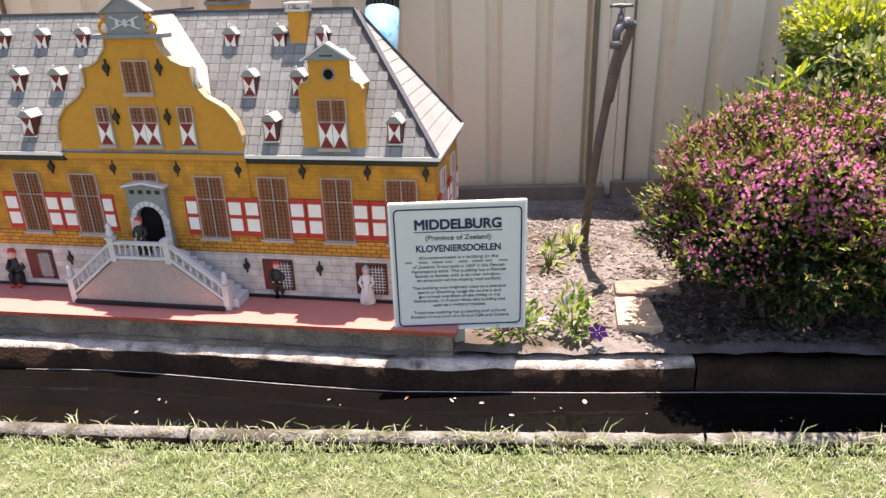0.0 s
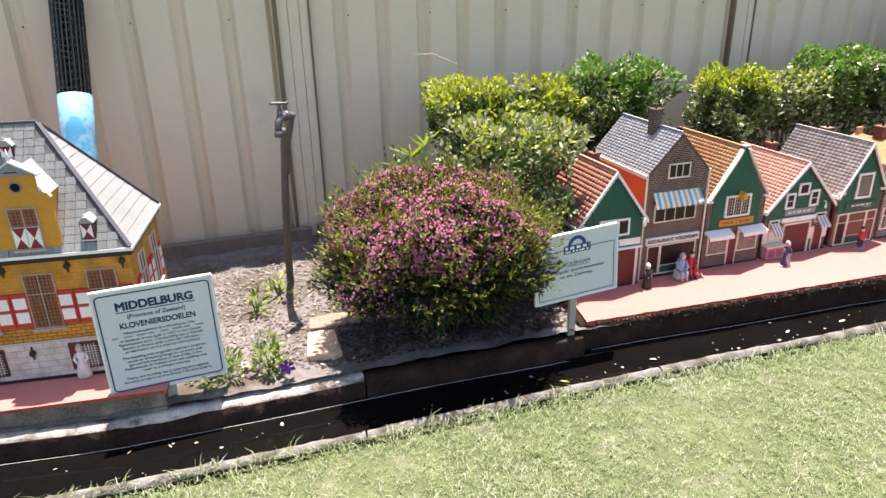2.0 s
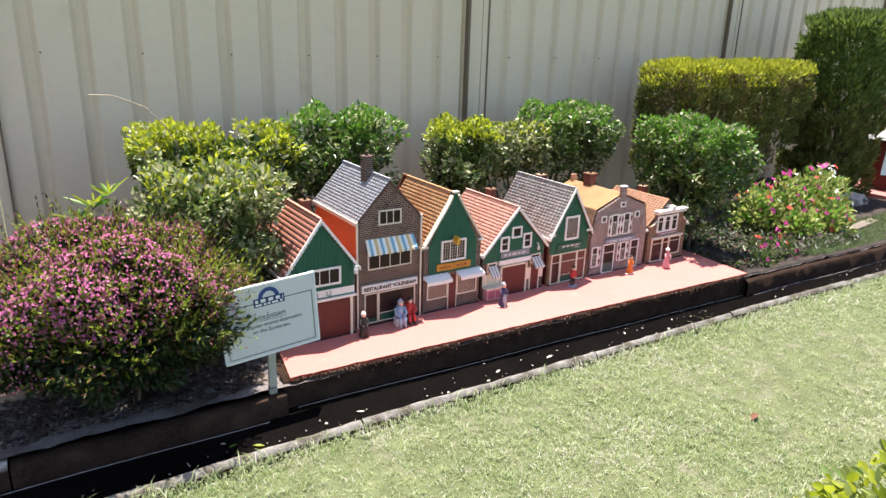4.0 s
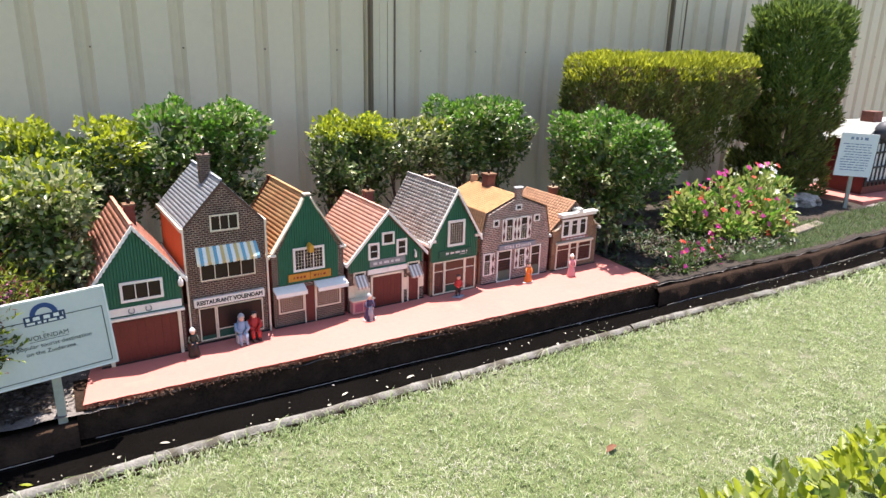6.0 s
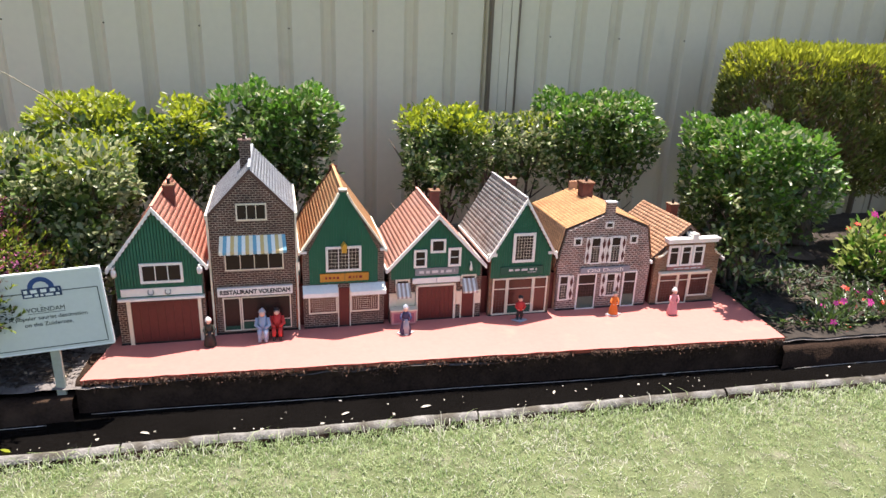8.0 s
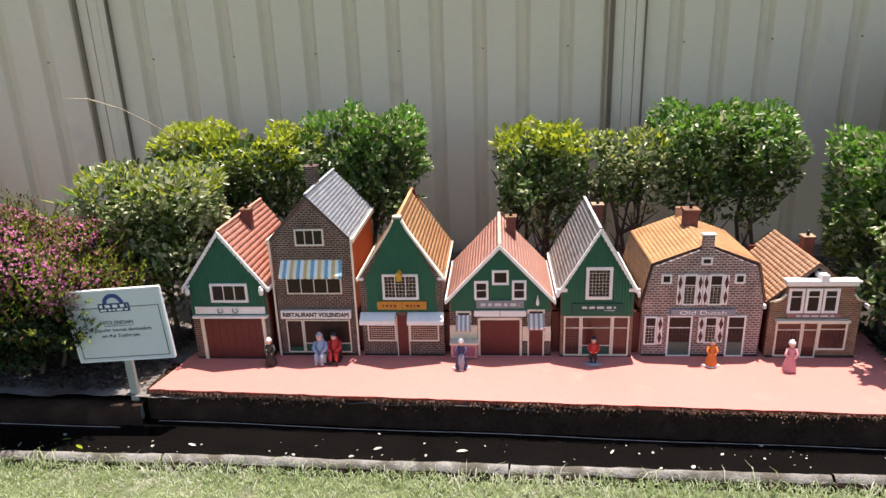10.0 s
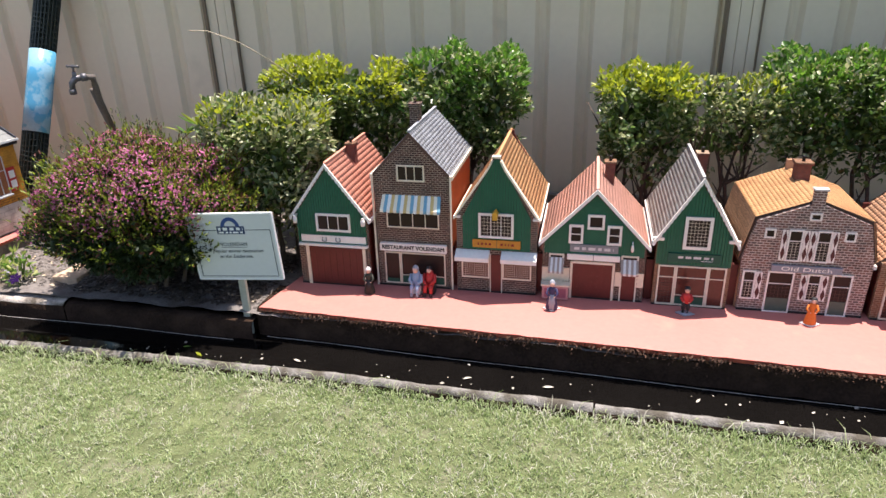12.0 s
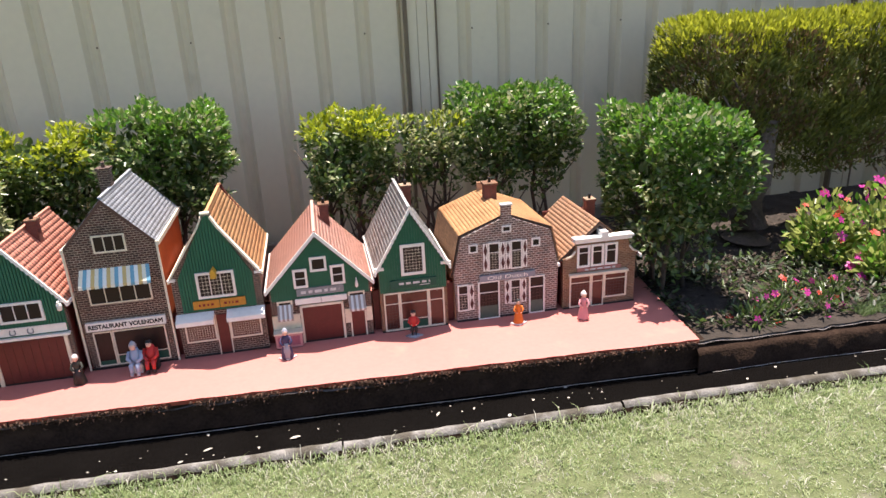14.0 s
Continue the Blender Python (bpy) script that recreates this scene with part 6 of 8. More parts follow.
def hedge(x0, x1, y0, y1, z0, z1, n, kind, label, seed, nst=4, gap=0.0, L=0.030, W=0.0155):
    """A clipped shrub: stems and a crown, young leaves on top."""
    r = np.random.RandomState(seed)
    t = thing("hedge_shrub", (x0 + x1) / 2, (y0 + y1) / 2, 0.05, 0, label, "shrub", "clipped shrubs by the fence")
    ox, oy, oz = (x0 + x1) / 2, (y0 + y1) / 2, 0.05
    p, o = box_points(r, n, x0 - ox, x1 - ox, y0 - oy, y1 - oy, z0 - oz, z1 - oz, seed * 1.7, shell=0.045, gap=gap + 0.05, round_=0.045, lumps=0.085)
    zr = (p[:, 2] - (z0 - oz)) / (z1 - z0)
    # narrower and thinner towards the ground
    p[:, :2] *= (0.66 + 0.34 * np.clip(zr * 2.3, 0, 1))[:, None]
    keep = r.uniform(0, 1, n) < np.clip(0.03 + zr * 1.45, 0, 1)
    p, o, zr = p[keep], o[keep], zr[keep]
    u = r.uniform(0, 1, len(p))
    mats = [LEAF_DARK, LEAF_MID, LEAF_LIME, LEAF_PALE, LEAF_BRIGHT, LEAF_DRY]
    pick = np.where(u < 0.6, 0, 1)
    # Outside the pale kind, LEAF_PALE leaves stand in for glints on glossy leaves.
    if kind == "lime":
        pick = np.where((zr > 0.86) & (u < 0.8), 2, np.where((zr > 0.7) & (u < 0.35), 2, np.where(u > 0.86, 3, pick)))
    elif kind == "bright":
        pick = np.where((zr > 0.8) & (u < 0.7), 4, np.where((zr > 0.5) & (u < 0.2), 4, np.where(u > 0.84, 3, pick)))
    elif kind == "pale":
        pick = np.where(u < 0.62, 3, np.where(u < 0.82, 1, 0))
        pick = np.where((zr > 0.86) & (r.uniform(0, 1, len(p)) < 0.3), 2, pick)
    elif kind == "limepale":
        pick = np.where((zr > 0.84) & (u < 0.8), 2, np.where(u < 0.3, 3, pick))
    crown("crown", t, p, o, L, W, mats, pick, r)
    # Added inner leaves, all dark, paint the shade seen through gaps.
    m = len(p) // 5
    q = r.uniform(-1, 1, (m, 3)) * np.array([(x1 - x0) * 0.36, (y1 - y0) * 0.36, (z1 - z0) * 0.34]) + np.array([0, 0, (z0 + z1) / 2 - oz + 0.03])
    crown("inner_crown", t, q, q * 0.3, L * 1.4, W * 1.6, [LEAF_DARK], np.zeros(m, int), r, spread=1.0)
    stems(t, (x0 - ox) * 0.6, (x1 - ox) * 0.6, (y0 - oy) * 0.4, (y1 - oy) * 0.4, 0.02, (z1 - oz) * 0.8, nst, r)
    return t


hedge(0.79, 1.21, 1.17, 1.50, 0.20, 0.725, 7200, "pale", "clipped shrub with cream-edged leaves beside the terrace", 11, 6)
hedge(0.85, 1.46, 1.64, 1.94, 0.36, 0.80, 8600, "lime", "clipped dark shrub with lime young leaves on top", 12, 6)
hedge(1.47, 1.91, 1.64, 1.94, 0.36, 0.85, 7400, "bright", "clipped glossy dark green shrub behind the restaurant", 13, 5)
hedge(2.24, 2.56, 1.76, 2.04, 0.33, 0.76, 4800, "limepale", "small clipped shrub with lime top on thin stems", 14, 5)
hedge(2.59, 2.90, 1.80, 2.04, 0.36, 0.73, 2000, "pale", "thin sparse shrub with pale variegated leaves", 15, 5, 0.2)
hedge(2.91, 3.39, 1.76, 2.10, 0.38, 0.83, 7400, "bright", "clipped green shrub on branching stems", 16, 5)
hedge(3.44, 3.84, 1.18, 1.66, 0.18, 0.77, 11000, "bright", "clipped green shrub at the end of the terrace", 17, 6)


# clipped conifer hedge and column
def conifer(x0, x1, y0, y1, z0, z1, n, label, seed, tip=0.9, trunk=None, L=0.042, W=0.011, dry=0.5, taper=None, tip_mat=None):
    r = np.random.RandomState(seed)
    ox, oy, oz = (x0 + x1) / 2, (y0 + y1) / 2, 0.05
    t = thing("conifer", ox, oy, oz, 0, label, "conifer", "clipped conifers")
    p, o = box_points(r, n, x0 - ox, x1 - ox, y0 - oy, y1 - oy, z0 - oz, z1 - oz, seed * 2.3, shell=0.06, round_=0.1)
    zr = (p[:, 2] - (z0 - oz)) / (z1 - z0)
    keep = r.uniform(0, 1, n) < np.clip(0.35 + zr * 2.5, 0, 1)
    if taper:
        keep &= p[:, 2] + oz > z0 + taper[1] * np.clip(p[:, 0] + ox - taper[0], 0, 9)
    p, o, zr = p[keep], o[keep], zr[keep]
    u = r.uniform(0, 1, len(p))
    pick = np.where(zr > tip, 1, 0)
    pick = np.where((zr > tip - 0.12) & (u < 0.5), 1, pick)
    br = wobble(p, 5.0, seed + 0.5)
    pick = np.where((br > 0.05) & (zr < tip) & (u < dry), 2, pick)
    crown("foliage", t, p, o * 0.6, L, W, [CONIFER, tip_mat or CONIFER_TIP, LEAF_DRY], pick, r, up=0.9, spread=0.45)
    if trunk:
        bm = bmesh.new()
        tx_, ty_ = trunk[0] - ox, trunk[1] - oy
        tube(bm, [(tx_, ty_, -0.03), (tx_, ty_, 0.03), (tx_ + 0.01, ty_, 0.1), (tx_, ty_, 0.3), (tx_ + 0.04, ty_, 0.6)], [0.17, 0.115, 0.085, 0.08, 0.05], 12)
        trunk_ob = part("trunk", bm, BARK, t)
        for k in range(10):
            a = Vector((tx_, ty_, 0.22 + 0.03 * k))
            b = a + Vector((r.uniform(-0.3, 0.35), r.uniform(-0.08, 0.1), r.uniform(0.25, 0.4)))
            bm = bmesh.new()
            tube(bm, [a, a.lerp(b, 0.5) + Vector((0, 0, 0.04)), b], [0.016, 0.011, 0.004], 6)
            part("branch", bm, BARK, trunk_ob)
    return t


conifer(3.84, 5.34, 1.80, 2.14, 0.36, 1.09, 46000, "flat-topped conifer hedge with lime tips", 21, 0.9, (4.26, 1.84), taper=(4.9, 0.9), L=0.034, dry=0.42)
conifer(5.56, 6.2, 1.72, 2.2, 0.02, 1.44, 26000, "tall dense green conifer column by the fence", 22, 0.6, (5.85, 1.9), L=0.055, W=0.015, dry=0.1, tip_mat=CYPRESS_TIP)

# flowering heather bush
r = np.random.RandomState(31)
t = thing("flowering_bush", 0.65, 1.04, 0.06, 0, "dense round bush covered in small pink-purple flowers", "bush")


def ball_points(r, n, rad, cz, seed, lo=-0.9, shell=0.16, amp=0.16):
    q = r.normal(0, 1, (n * 2, 3))
    q /= np.linalg.norm(q, axis=1, keepdims=True)
    q = q[q[:, 2] > lo][:n]
    flat = (np.abs(q[:, 0]) ** 2.3 + np.abs(q[:, 1]) ** 2.3 + np.abs(q[:, 2]) ** 2.3) ** (-1 / 2.3)
    k = flat * (1 - 0.36 * np.clip(-q[:, 2], 0, 1)) + amp * wobble(q, 2.4, seed) + 0.10 * wobble(q, 6.0, seed + 4)
    dpt = r.exponential(shell, len(q))
    p = q * (k * np.clip(1.04 - dpt, 0.1, 1.1))[:, None] * np.array(rad) + np.array([0, 0, cz])
    return p, q


FUCH = (0.355, 0.295, 0.262)
p, o = ball_points(r, 34000, FUCH, 0.29, 3.0, shell=0.085, amp=0.30)
u = r.uniform(0, 1, len(p))
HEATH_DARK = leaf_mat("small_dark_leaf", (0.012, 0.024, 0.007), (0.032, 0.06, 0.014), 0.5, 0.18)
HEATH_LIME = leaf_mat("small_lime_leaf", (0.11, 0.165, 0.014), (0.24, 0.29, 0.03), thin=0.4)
RUSSET = leaf_mat("small_russet_leaf", (0.10, 0.035, 0.03), (0.16, 0.07, 0.04))
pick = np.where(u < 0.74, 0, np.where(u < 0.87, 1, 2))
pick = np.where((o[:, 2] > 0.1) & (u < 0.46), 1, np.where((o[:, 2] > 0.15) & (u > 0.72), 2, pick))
# The underside gets nearly all dark leaves, its shade set by leaf colour.
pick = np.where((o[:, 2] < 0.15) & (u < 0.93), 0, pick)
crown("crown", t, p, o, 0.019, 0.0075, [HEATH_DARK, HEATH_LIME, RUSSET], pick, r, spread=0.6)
# Added core of dark leaves deepens the shade inside the bush.
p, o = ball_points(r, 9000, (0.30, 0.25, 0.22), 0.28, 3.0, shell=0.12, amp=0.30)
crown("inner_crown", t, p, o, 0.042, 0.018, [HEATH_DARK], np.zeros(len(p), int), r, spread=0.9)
PINK = leaf_mat("pink_purple_petal", (0.48, 0.08, 0.25), (0.64, 0.22, 0.40), 0.6, 0.35)


def blossoms(name, parent, pts, out, size, mats, pick, r, petals=5, label=""):
    """Small open flowers, petals round a centre."""
    n = len(pts)
    V, F, S = [], [], []
    nr = out + r.normal(0, 0.35, (n, 3))
    nr /= np.linalg.norm(nr, axis=1, keepdims=True)
    for i in range(n):
        z = nr[i]
        x = np.cross(z, (0.31, 0.2, 0.93))
        x /= np.linalg.norm(x) + 1e-9
        y = np.cross(z, x)
        s = size * r.uniform(0.7, 1.2)
        a0 = r.uniform(0, 6)
        for k in range(petals):
            a = a0 + 2 * math.pi * k / petals
            d, e = x * math.cos(a) + y * math.sin(a), -x * math.sin(a) + y * math.cos(a)
            b = len(V)
            w = 0.62 if petals > 4 else 0.8
            V += [pts[i], pts[i] + (d * 0.6 + e * w * 0.5 + z * 0.12) * s, pts[i] + (d + z * 0.05) * s, pts[i] + (d * 0.6 - e * w * 0.5 + z * 0.12) * s]
            F.append((b, b + 1, b + 2, b + 3))
            S.append(pick[i])
    ob = raw_mesh(name, np.array(V), np.array(F), mats, parent, label, np.array(S))
    ob["kind"] = "stuff"
    return ob


p, o = ball_points(r, 22000, (0.362, 0.302, 0.268), 0.29, 3.0, -0.45, 0.02, amp=0.30)
w_ = wobble(p, 5.5, 8.0)
hr_ = (p[:, 2] - 0.29) / 0.27
keep = (r.uniform(0, 1, len(p)) < np.clip(-0.04 + hr_ * 1.1 - o[:, 0] * 0.40 + w_ * 0.9, 0.0, 0.85))
sp, so = ball_points(r, 900, FUCH, 0.29, 3.0, -0.2, 0.01, amp=0.30)
sd = so * 0.9 + np.array([0, 0, 0.45]) + r.normal(0, 0.25, so.shape)
sl_ = r.uniform(0.015, 0.06, len(sp))
tip_p = np.concatenate([sp + sd * (sl_ * k / 7)[:, None] for k in range(8)])
crown("shoot_tip", t, tip_p, np.concatenate([sd] * 8), 0.017, 0.006, [HEATH_LIME, RUSSET, HEATH_DARK], r.choice([0, 0, 0, 1, 2], len(tip_p)), r, spread=0.7)
blossoms("blossom", t, p[keep], o[keep], 0.0046, [PINK], np.zeros(int(keep.sum()), int), r, 5, "small pink-purple flowers")
stems(t, -0.12, 0.12, -0.1, 0.1, 0.0, 0.35, 7, r, 0.008)

# leafy shoot rising out of the bush
t = thing("leafy_shoot", 0.46, 1.34, 0.08, 8, "long leafy shoot with narrow bright leaves", "plant")
t.matrix_basis = t.matrix_basis @ Matrix.Diagonal((1, 1, 0.86, 1))
bm = bmesh.new()
path = [(0, 0, 0), (0.02, 0.02, 0.3), (0.06, 0.03, 0.5), (0.17, 0.05, 0.60), (0.26, 0.06, 0.67)]
tube(bm, path, [0.006, 0.005, 0.004, 0.003, 0.002], 6)
part("stem", bm, BARK, t)
pts_, outs_ = [], []
for c in ((0.03, 0.02, 0.47), (0.06, 0.02, 0.515), (0.15, 0.05, 0.59), (0.20, 0.055, 0.63), (0.255, 0.06, 0.67)):
    for k in range(9):
        a = k * 0.7 + c[0] * 9
        pts_.append(c)
        outs_.append((math.cos(a), math.sin(a), 0.6))
crown("leaf_whorl", t, np.array(pts_), np.array(outs_), 0.085, 0.017, [LEAF_BRIGHT, LEAF_LIME], np.arange(len(pts_)) % 2, r, 0.0, 0.25)

# bare arching twig above the shrubs
bm = bmesh.new()
tube(bm, [(0.985, 1.70, 0.76), (0.925, 1.58, 0.86), (0.85, 1.49, 0.94), (0.75, 1.445, 0.985), (0.679, 1.434, 0.988)], [0.0025, 0.0025, 0.0022, 0.002, 0.0025], 6)
tagged(link("bare_twig", bm, mat("pale_dry_twig", (0.42, 0.36, 0.25), 0.8)), "thin bare arching twig above a shrub", "twig")


def small_plant(name, x, y, z, rad, hgt, n, L, W, mats, label, seed, flowers=None, category="plant"):
    """A low leafy plant with optional flowers: (count, size, materials)."""
    r = np.random.RandomState(seed)
    t = thing(name, x, y, z, 0, label, category)
    q = r.normal(0, 1, (n, 3))
    q /= np.linalg.norm(q, axis=1, keepdims=True)
    q[:, 2] = np.abs(q[:, 2])
    p = q * (r.uniform(0.25, 1.0, (n, 1)) ** 0.6) * np.array([rad, rad, hgt]) + np.array([0, 0, 0.012])
    crown("leaf_mass", t, p, q, L, W, mats, r.randint(0, len(mats), n), r, 0.3, 0.5)
    bm = bmesh.new()
    for k in range(7):
        a = r.uniform(0, 6.28)
        tube(bm, [(0, 0, -0.02), (rad * 0.3 * math.cos(a), rad * 0.3 * math.sin(a), hgt * 0.4), (rad * 0.6 * math.cos(a), rad * 0.6 * math.sin(a), hgt * 0.8)], [0.003, 0.0025, 0.0015], 5)
    part("stalks", bm, LEAF_MID, t)
    if flowers:
        m, size, fm = flowers
        q = r.normal(0, 1, (m, 3))
        q /= np.linalg.norm(q, axis=1, keepdims=True)
        q[:, 2] = np.abs(q[:, 2])
        p = q * np.array([rad, rad, hgt]) * 1.02 + np.array([0, 0, 0.015])
        blossoms("blossom", t, p, q * 0.5 + np.array([0, -0.7, 0.4]), size, fm, r.randint(0, len(fm), m), r, 5)
    return t


YELLOW_GREEN = leaf_mat("yellow_green_leaf", (0.19, 0.25, 0.055), (0.36, 0.40, 0.12), thin=0.4)
small_plant("seedling_clump", -0.09, 0.955, 0.075, 0.085, 0.075, 150, 0.035, 0.010, [YELLOW_GREEN, LEAF_BRIGHT], "low yellow-green leafy clump by the sign post", 41)
small_plant("petunia", 0.055, 0.955, 0.075, 0.055, 0.12, 120, 0.03, 0.012, [YELLOW_GREEN, LEAF_BRIGHT], "spindly petunia plant with a dark purple flower", 42)
PURPLE = mat("dark_purple_petal", (0.016, 0.003, 0.042), rough=0.9, spec=0.1)
VIOLET = leaf_mat("pale_violet_petal", (0.30, 0.25, 0.42), (0.42, 0.38, 0.52), 0.6, 0.3)
r = np.random.RandomState(5)
for x, y, z, s, m_, lab in ((0.108, 0.882, 0.128, 0.026, PURPLE, "dark velvety purple petunia bloom"), (0.045, 1.0, 0.155, 0.018, VIOLET, "withered pale violet bloom"), (0.02, 0.985, 0.16, 0.016, VIOLET, "withered pale violet bloom"), (-0.02, 0.97, 0.11, 0.017, VIOLET, "pale violet bloom by the post")):
    t = thing("petunia_bloom", x, y, z, 0, lab, "flower", "petunia blooms")
    blossoms("petals", t, np.array([[0, 0, 0.0]]), np.array([[0.0, -0.8, 0.6]]), s, [m_], np.array([0]), r, 6)
    bm = bmesh.new()
    tube(bm, [(0, 0.004, 0), (-0.01, 0.02, -0.03), (-0.02, 0.03, 0.07 - z)], [0.002, 0.002, 0.0015], 5)
    part("stalk", bm, LEAF_MID, t)
small_plant("seedling", 0.112, 1.55, 0.065, 0.05, 0.085, 26, 0.055, 0.016, [YELLOW_GREEN], "young yellow-green seedling in dry soil", 43)
small_plant("seedling", 0.023, 1.40, 0.07, 0.035, 0.08, 26, 0.04, 0.012, [LEAF_BRIGHT, YELLOW_GREEN], "small wilting seedling in dry soil", 44)

MAGENTA = leaf_mat("magenta_petal", (0.42, 0.02, 0.20), (0.60, 0.05, 0.32), 0.5, 0.3)
SCARLET = leaf_mat("scarlet_petal", (0.55, 0.04, 0.02), (0.68, 0.10, 0.05), 0.5, 0.3)
SNOW = leaf_mat("white_petal", (0.72, 0.70, 0.66), (0.78, 0.74, 0.74), 0.5, 0.3)
for i, (x, y, hgt, rad, cols) in enumerate(((4.42, 1.52, 0.30, 0.16, [MAGENTA, SCARLET]), (4.64, 1.46, 0.36, 0.18, [MAGENTA, MAGENTA, SCARLET]), (4.84, 1.42, 0.40, 0.19, [SNOW, MAGENTA, SCARLET]), (5.04, 1.46, 0.38, 0.19, [SNOW, SNOW, SCARLET, MAGENTA]), (4.78, 1.27, 0.24, 0.16, [SCARLET, MAGENTA]), (4.5, 1.26, 0.17, 0.12, [MAGENTA]))):
    small_plant("balsam", x, y, 0.06, rad, hgt, 560, 0.046, 0.022, [YELLOW_GREEN, YELLOW_GREEN, LEAF_BRIGHT], "bushy balsam with magenta, scarlet and white flowers", 50 + i, (26, 0.021, cols), "flowering plant")
for i, (x, y) in enumerate(((3.90, 1.08), (4.06, 1.05), (4.02, 1.20), (4.18, 1.16), (3.78, 1.02))):
    small_plant("low_flower", x, y, 0.06, 0.08, 0.08, 90, 0.045, 0.008, [LEAF_DARK, LEAF_DARK], "low grassy plant with small red flowers", 60 + i, (8, 0.016, [MAGENTA, SCARLET]), "flowering plant")

# low ground cover at the end of the terrace, leaf colours darkened for shade
r = np.random.RandomState(66)
n = 5200
gx_, gy_ = r.uniform(3.53, 4.75, n), r.uniform(0.97, 1.62, n)
gk = np.array([noise.noise((p * 5, q * 5, 1.0)) for p, q in zip(gx_, gy_)]) + r.uniform(-0.3, 0.3, n) > -0.1
gx_, gy_ = gx_[gk], gy_[gk]
n = len(gx_)
ga = r.uniform(0, 6.28, n)
V, F = leaf_arrays(np.stack([gx_, gy_, np.array([soil_z(p, q) + 0.006 for p, q in zip(gx_, gy_)]) + r.uniform(0, 0.025, n)], 1), np.stack([np.cos(ga), np.sin(ga), r.uniform(0.0, 0.9, n)], 1), np.stack([np.zeros(n), np.zeros(n), np.ones(n)], 1) + r.normal(0, 0.3, (n, 3)), r.uniform(0.02, 0.05, n), r.uniform(0.008, 0.015, n))
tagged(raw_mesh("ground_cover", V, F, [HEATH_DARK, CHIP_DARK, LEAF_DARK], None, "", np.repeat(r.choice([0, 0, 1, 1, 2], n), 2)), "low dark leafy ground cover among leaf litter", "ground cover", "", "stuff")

# lime-leaved shrub in the lawn
r = np.random.RandomState(71)
t = thing("lime_shrub", 2.72, -0.64, 0.01, 0, "low spreading shrub with glossy lime-yellow leaves", "shrub")
p, o = box_points(r, 6200, -0.85, 0.95, -0.25, 0.25, 0.03, 0.27, 9.0, 0.035, 0.0, 0.06)
crown("crown", t, p, o, 0.038, 0.020, [LEAF_LIME, YELLOW_GREEN, LEAF_MID], r.choice([0, 0, 0, 1, 1, 2], len(p)), r, 0.5, 0.6)
stems(t, -0.6, 0.7, -0.15, 0.15, 0.0, 0.2, 9, r, 0.006)


# ---- grass blades of the lawn ----
def grass(name, n, x0, x1, y0, y1f, h, w, seed, label):
    r = np.random.RandomState(seed)
    x = r.uniform(x0, x1, n)
    yk = np.array([kerb_y(a) - 0.05 for a in np.linspace(x0, x1, 200)])
    ymax = np.interp(x, np.linspace(x0, x1, 200), yk) + y1f
    y = y0 + (ymax - y0) * r.uniform(0, 1, n)
    a = r.uniform(0, 6.28, n)
    lean = r.uniform(0.3, 1.5, n)
    clump = np.array([noise.noise((p * 42, q * 42, 5.1)) for p, q in zip(x, y)])
    hh = h * r.uniform(0.5, 1.25, n) * np.clip(1.0 + 1.5 * clump, 0.35, 2.0)
    d = np.stack([np.cos(a), np.sin(a), np.zeros(n)], 1)
    s = np.stack([-np.sin(a), np.cos(a), np.zeros(n)], 1)
    b = np.stack([x, y, np.full(n, 0.008)], 1)
    m = b + d * (hh * lean * 0.35)[:, None] + np.array([0, 0, 1.0]) * (hh * 0.65)[:, None]
    tip = b + d * (hh * lean)[:, None] + np.array([0, 0, 1.0]) * (hh * np.clip(1.05 - lean * 0.35, 0.45, 1))[:, None]
    ww = (w * r.uniform(0.6, 1.2, n))[:, None]
    V = np.stack([b - s * ww / 2, b + s * ww / 2, m + s * ww * 0.42, m - s * ww * 0.42, tip], 1).reshape(-1, 3)
    i = np.arange(n)[:, None] * 5
    F = np.concatenate([i + np.array([0, 1, 2]), i + np.array([0, 2, 3]), i + np.array([3, 2, 4])], 1).reshape(-1, 3)
    patch = np.array([0.6 * noise.noise((p * 3.2, q * 3.2, 0.3)) + 0.8 * noise.noise((p * 13, q * 13, 2.3)) for p, q in zip(x, y)])
    u = r.uniform(0, 1, n)
    pick = np.where(u < 0.10 + 0.45 * np.clip(patch, 0, 1), 1, np.where(u > 0.64 - 0.5 * clump, 2, 0))
    ob = raw_mesh(name, V, F, [GRASS, GRASS_DRY, GRASS_LIGHT], None, label, np.repeat(pick, 3))
    return tagged(ob, label, "grass", "", "stuff")


GRASS = leaf_mat("grass_blade", (0.095, 0.16, 0.045), (0.25, 0.335, 0.13), 0.45, 0.4)
GRASS_DRY = leaf_mat("dry_grass_blade", (0.36, 0.35, 0.27), (0.57, 0.56, 0.47), 0.7, 0.32)
GRASS_LIGHT = leaf_mat("light_grass_blade", (0.25, 0.32, 0.135), (0.42, 0.48, 0.26), 0.45, 0.42)
grass("lawn_grass", 330000, -1.3, 4.6, -0.75, 0.002, 0.0135, 0.0022, 81, "short pale green lawn grass with dry blades")
grass("far_lawn_grass", 42000, 4.6, 10.5, -0.75, 0.0, 0.026, 0.0055, 82, "short lawn grass further off")
grass("kerb_grass", 3000, -1.3, 5.0, 0.60, 0.022, 0.026, 0.0026, 83, "longer grass tufts along the kerb")
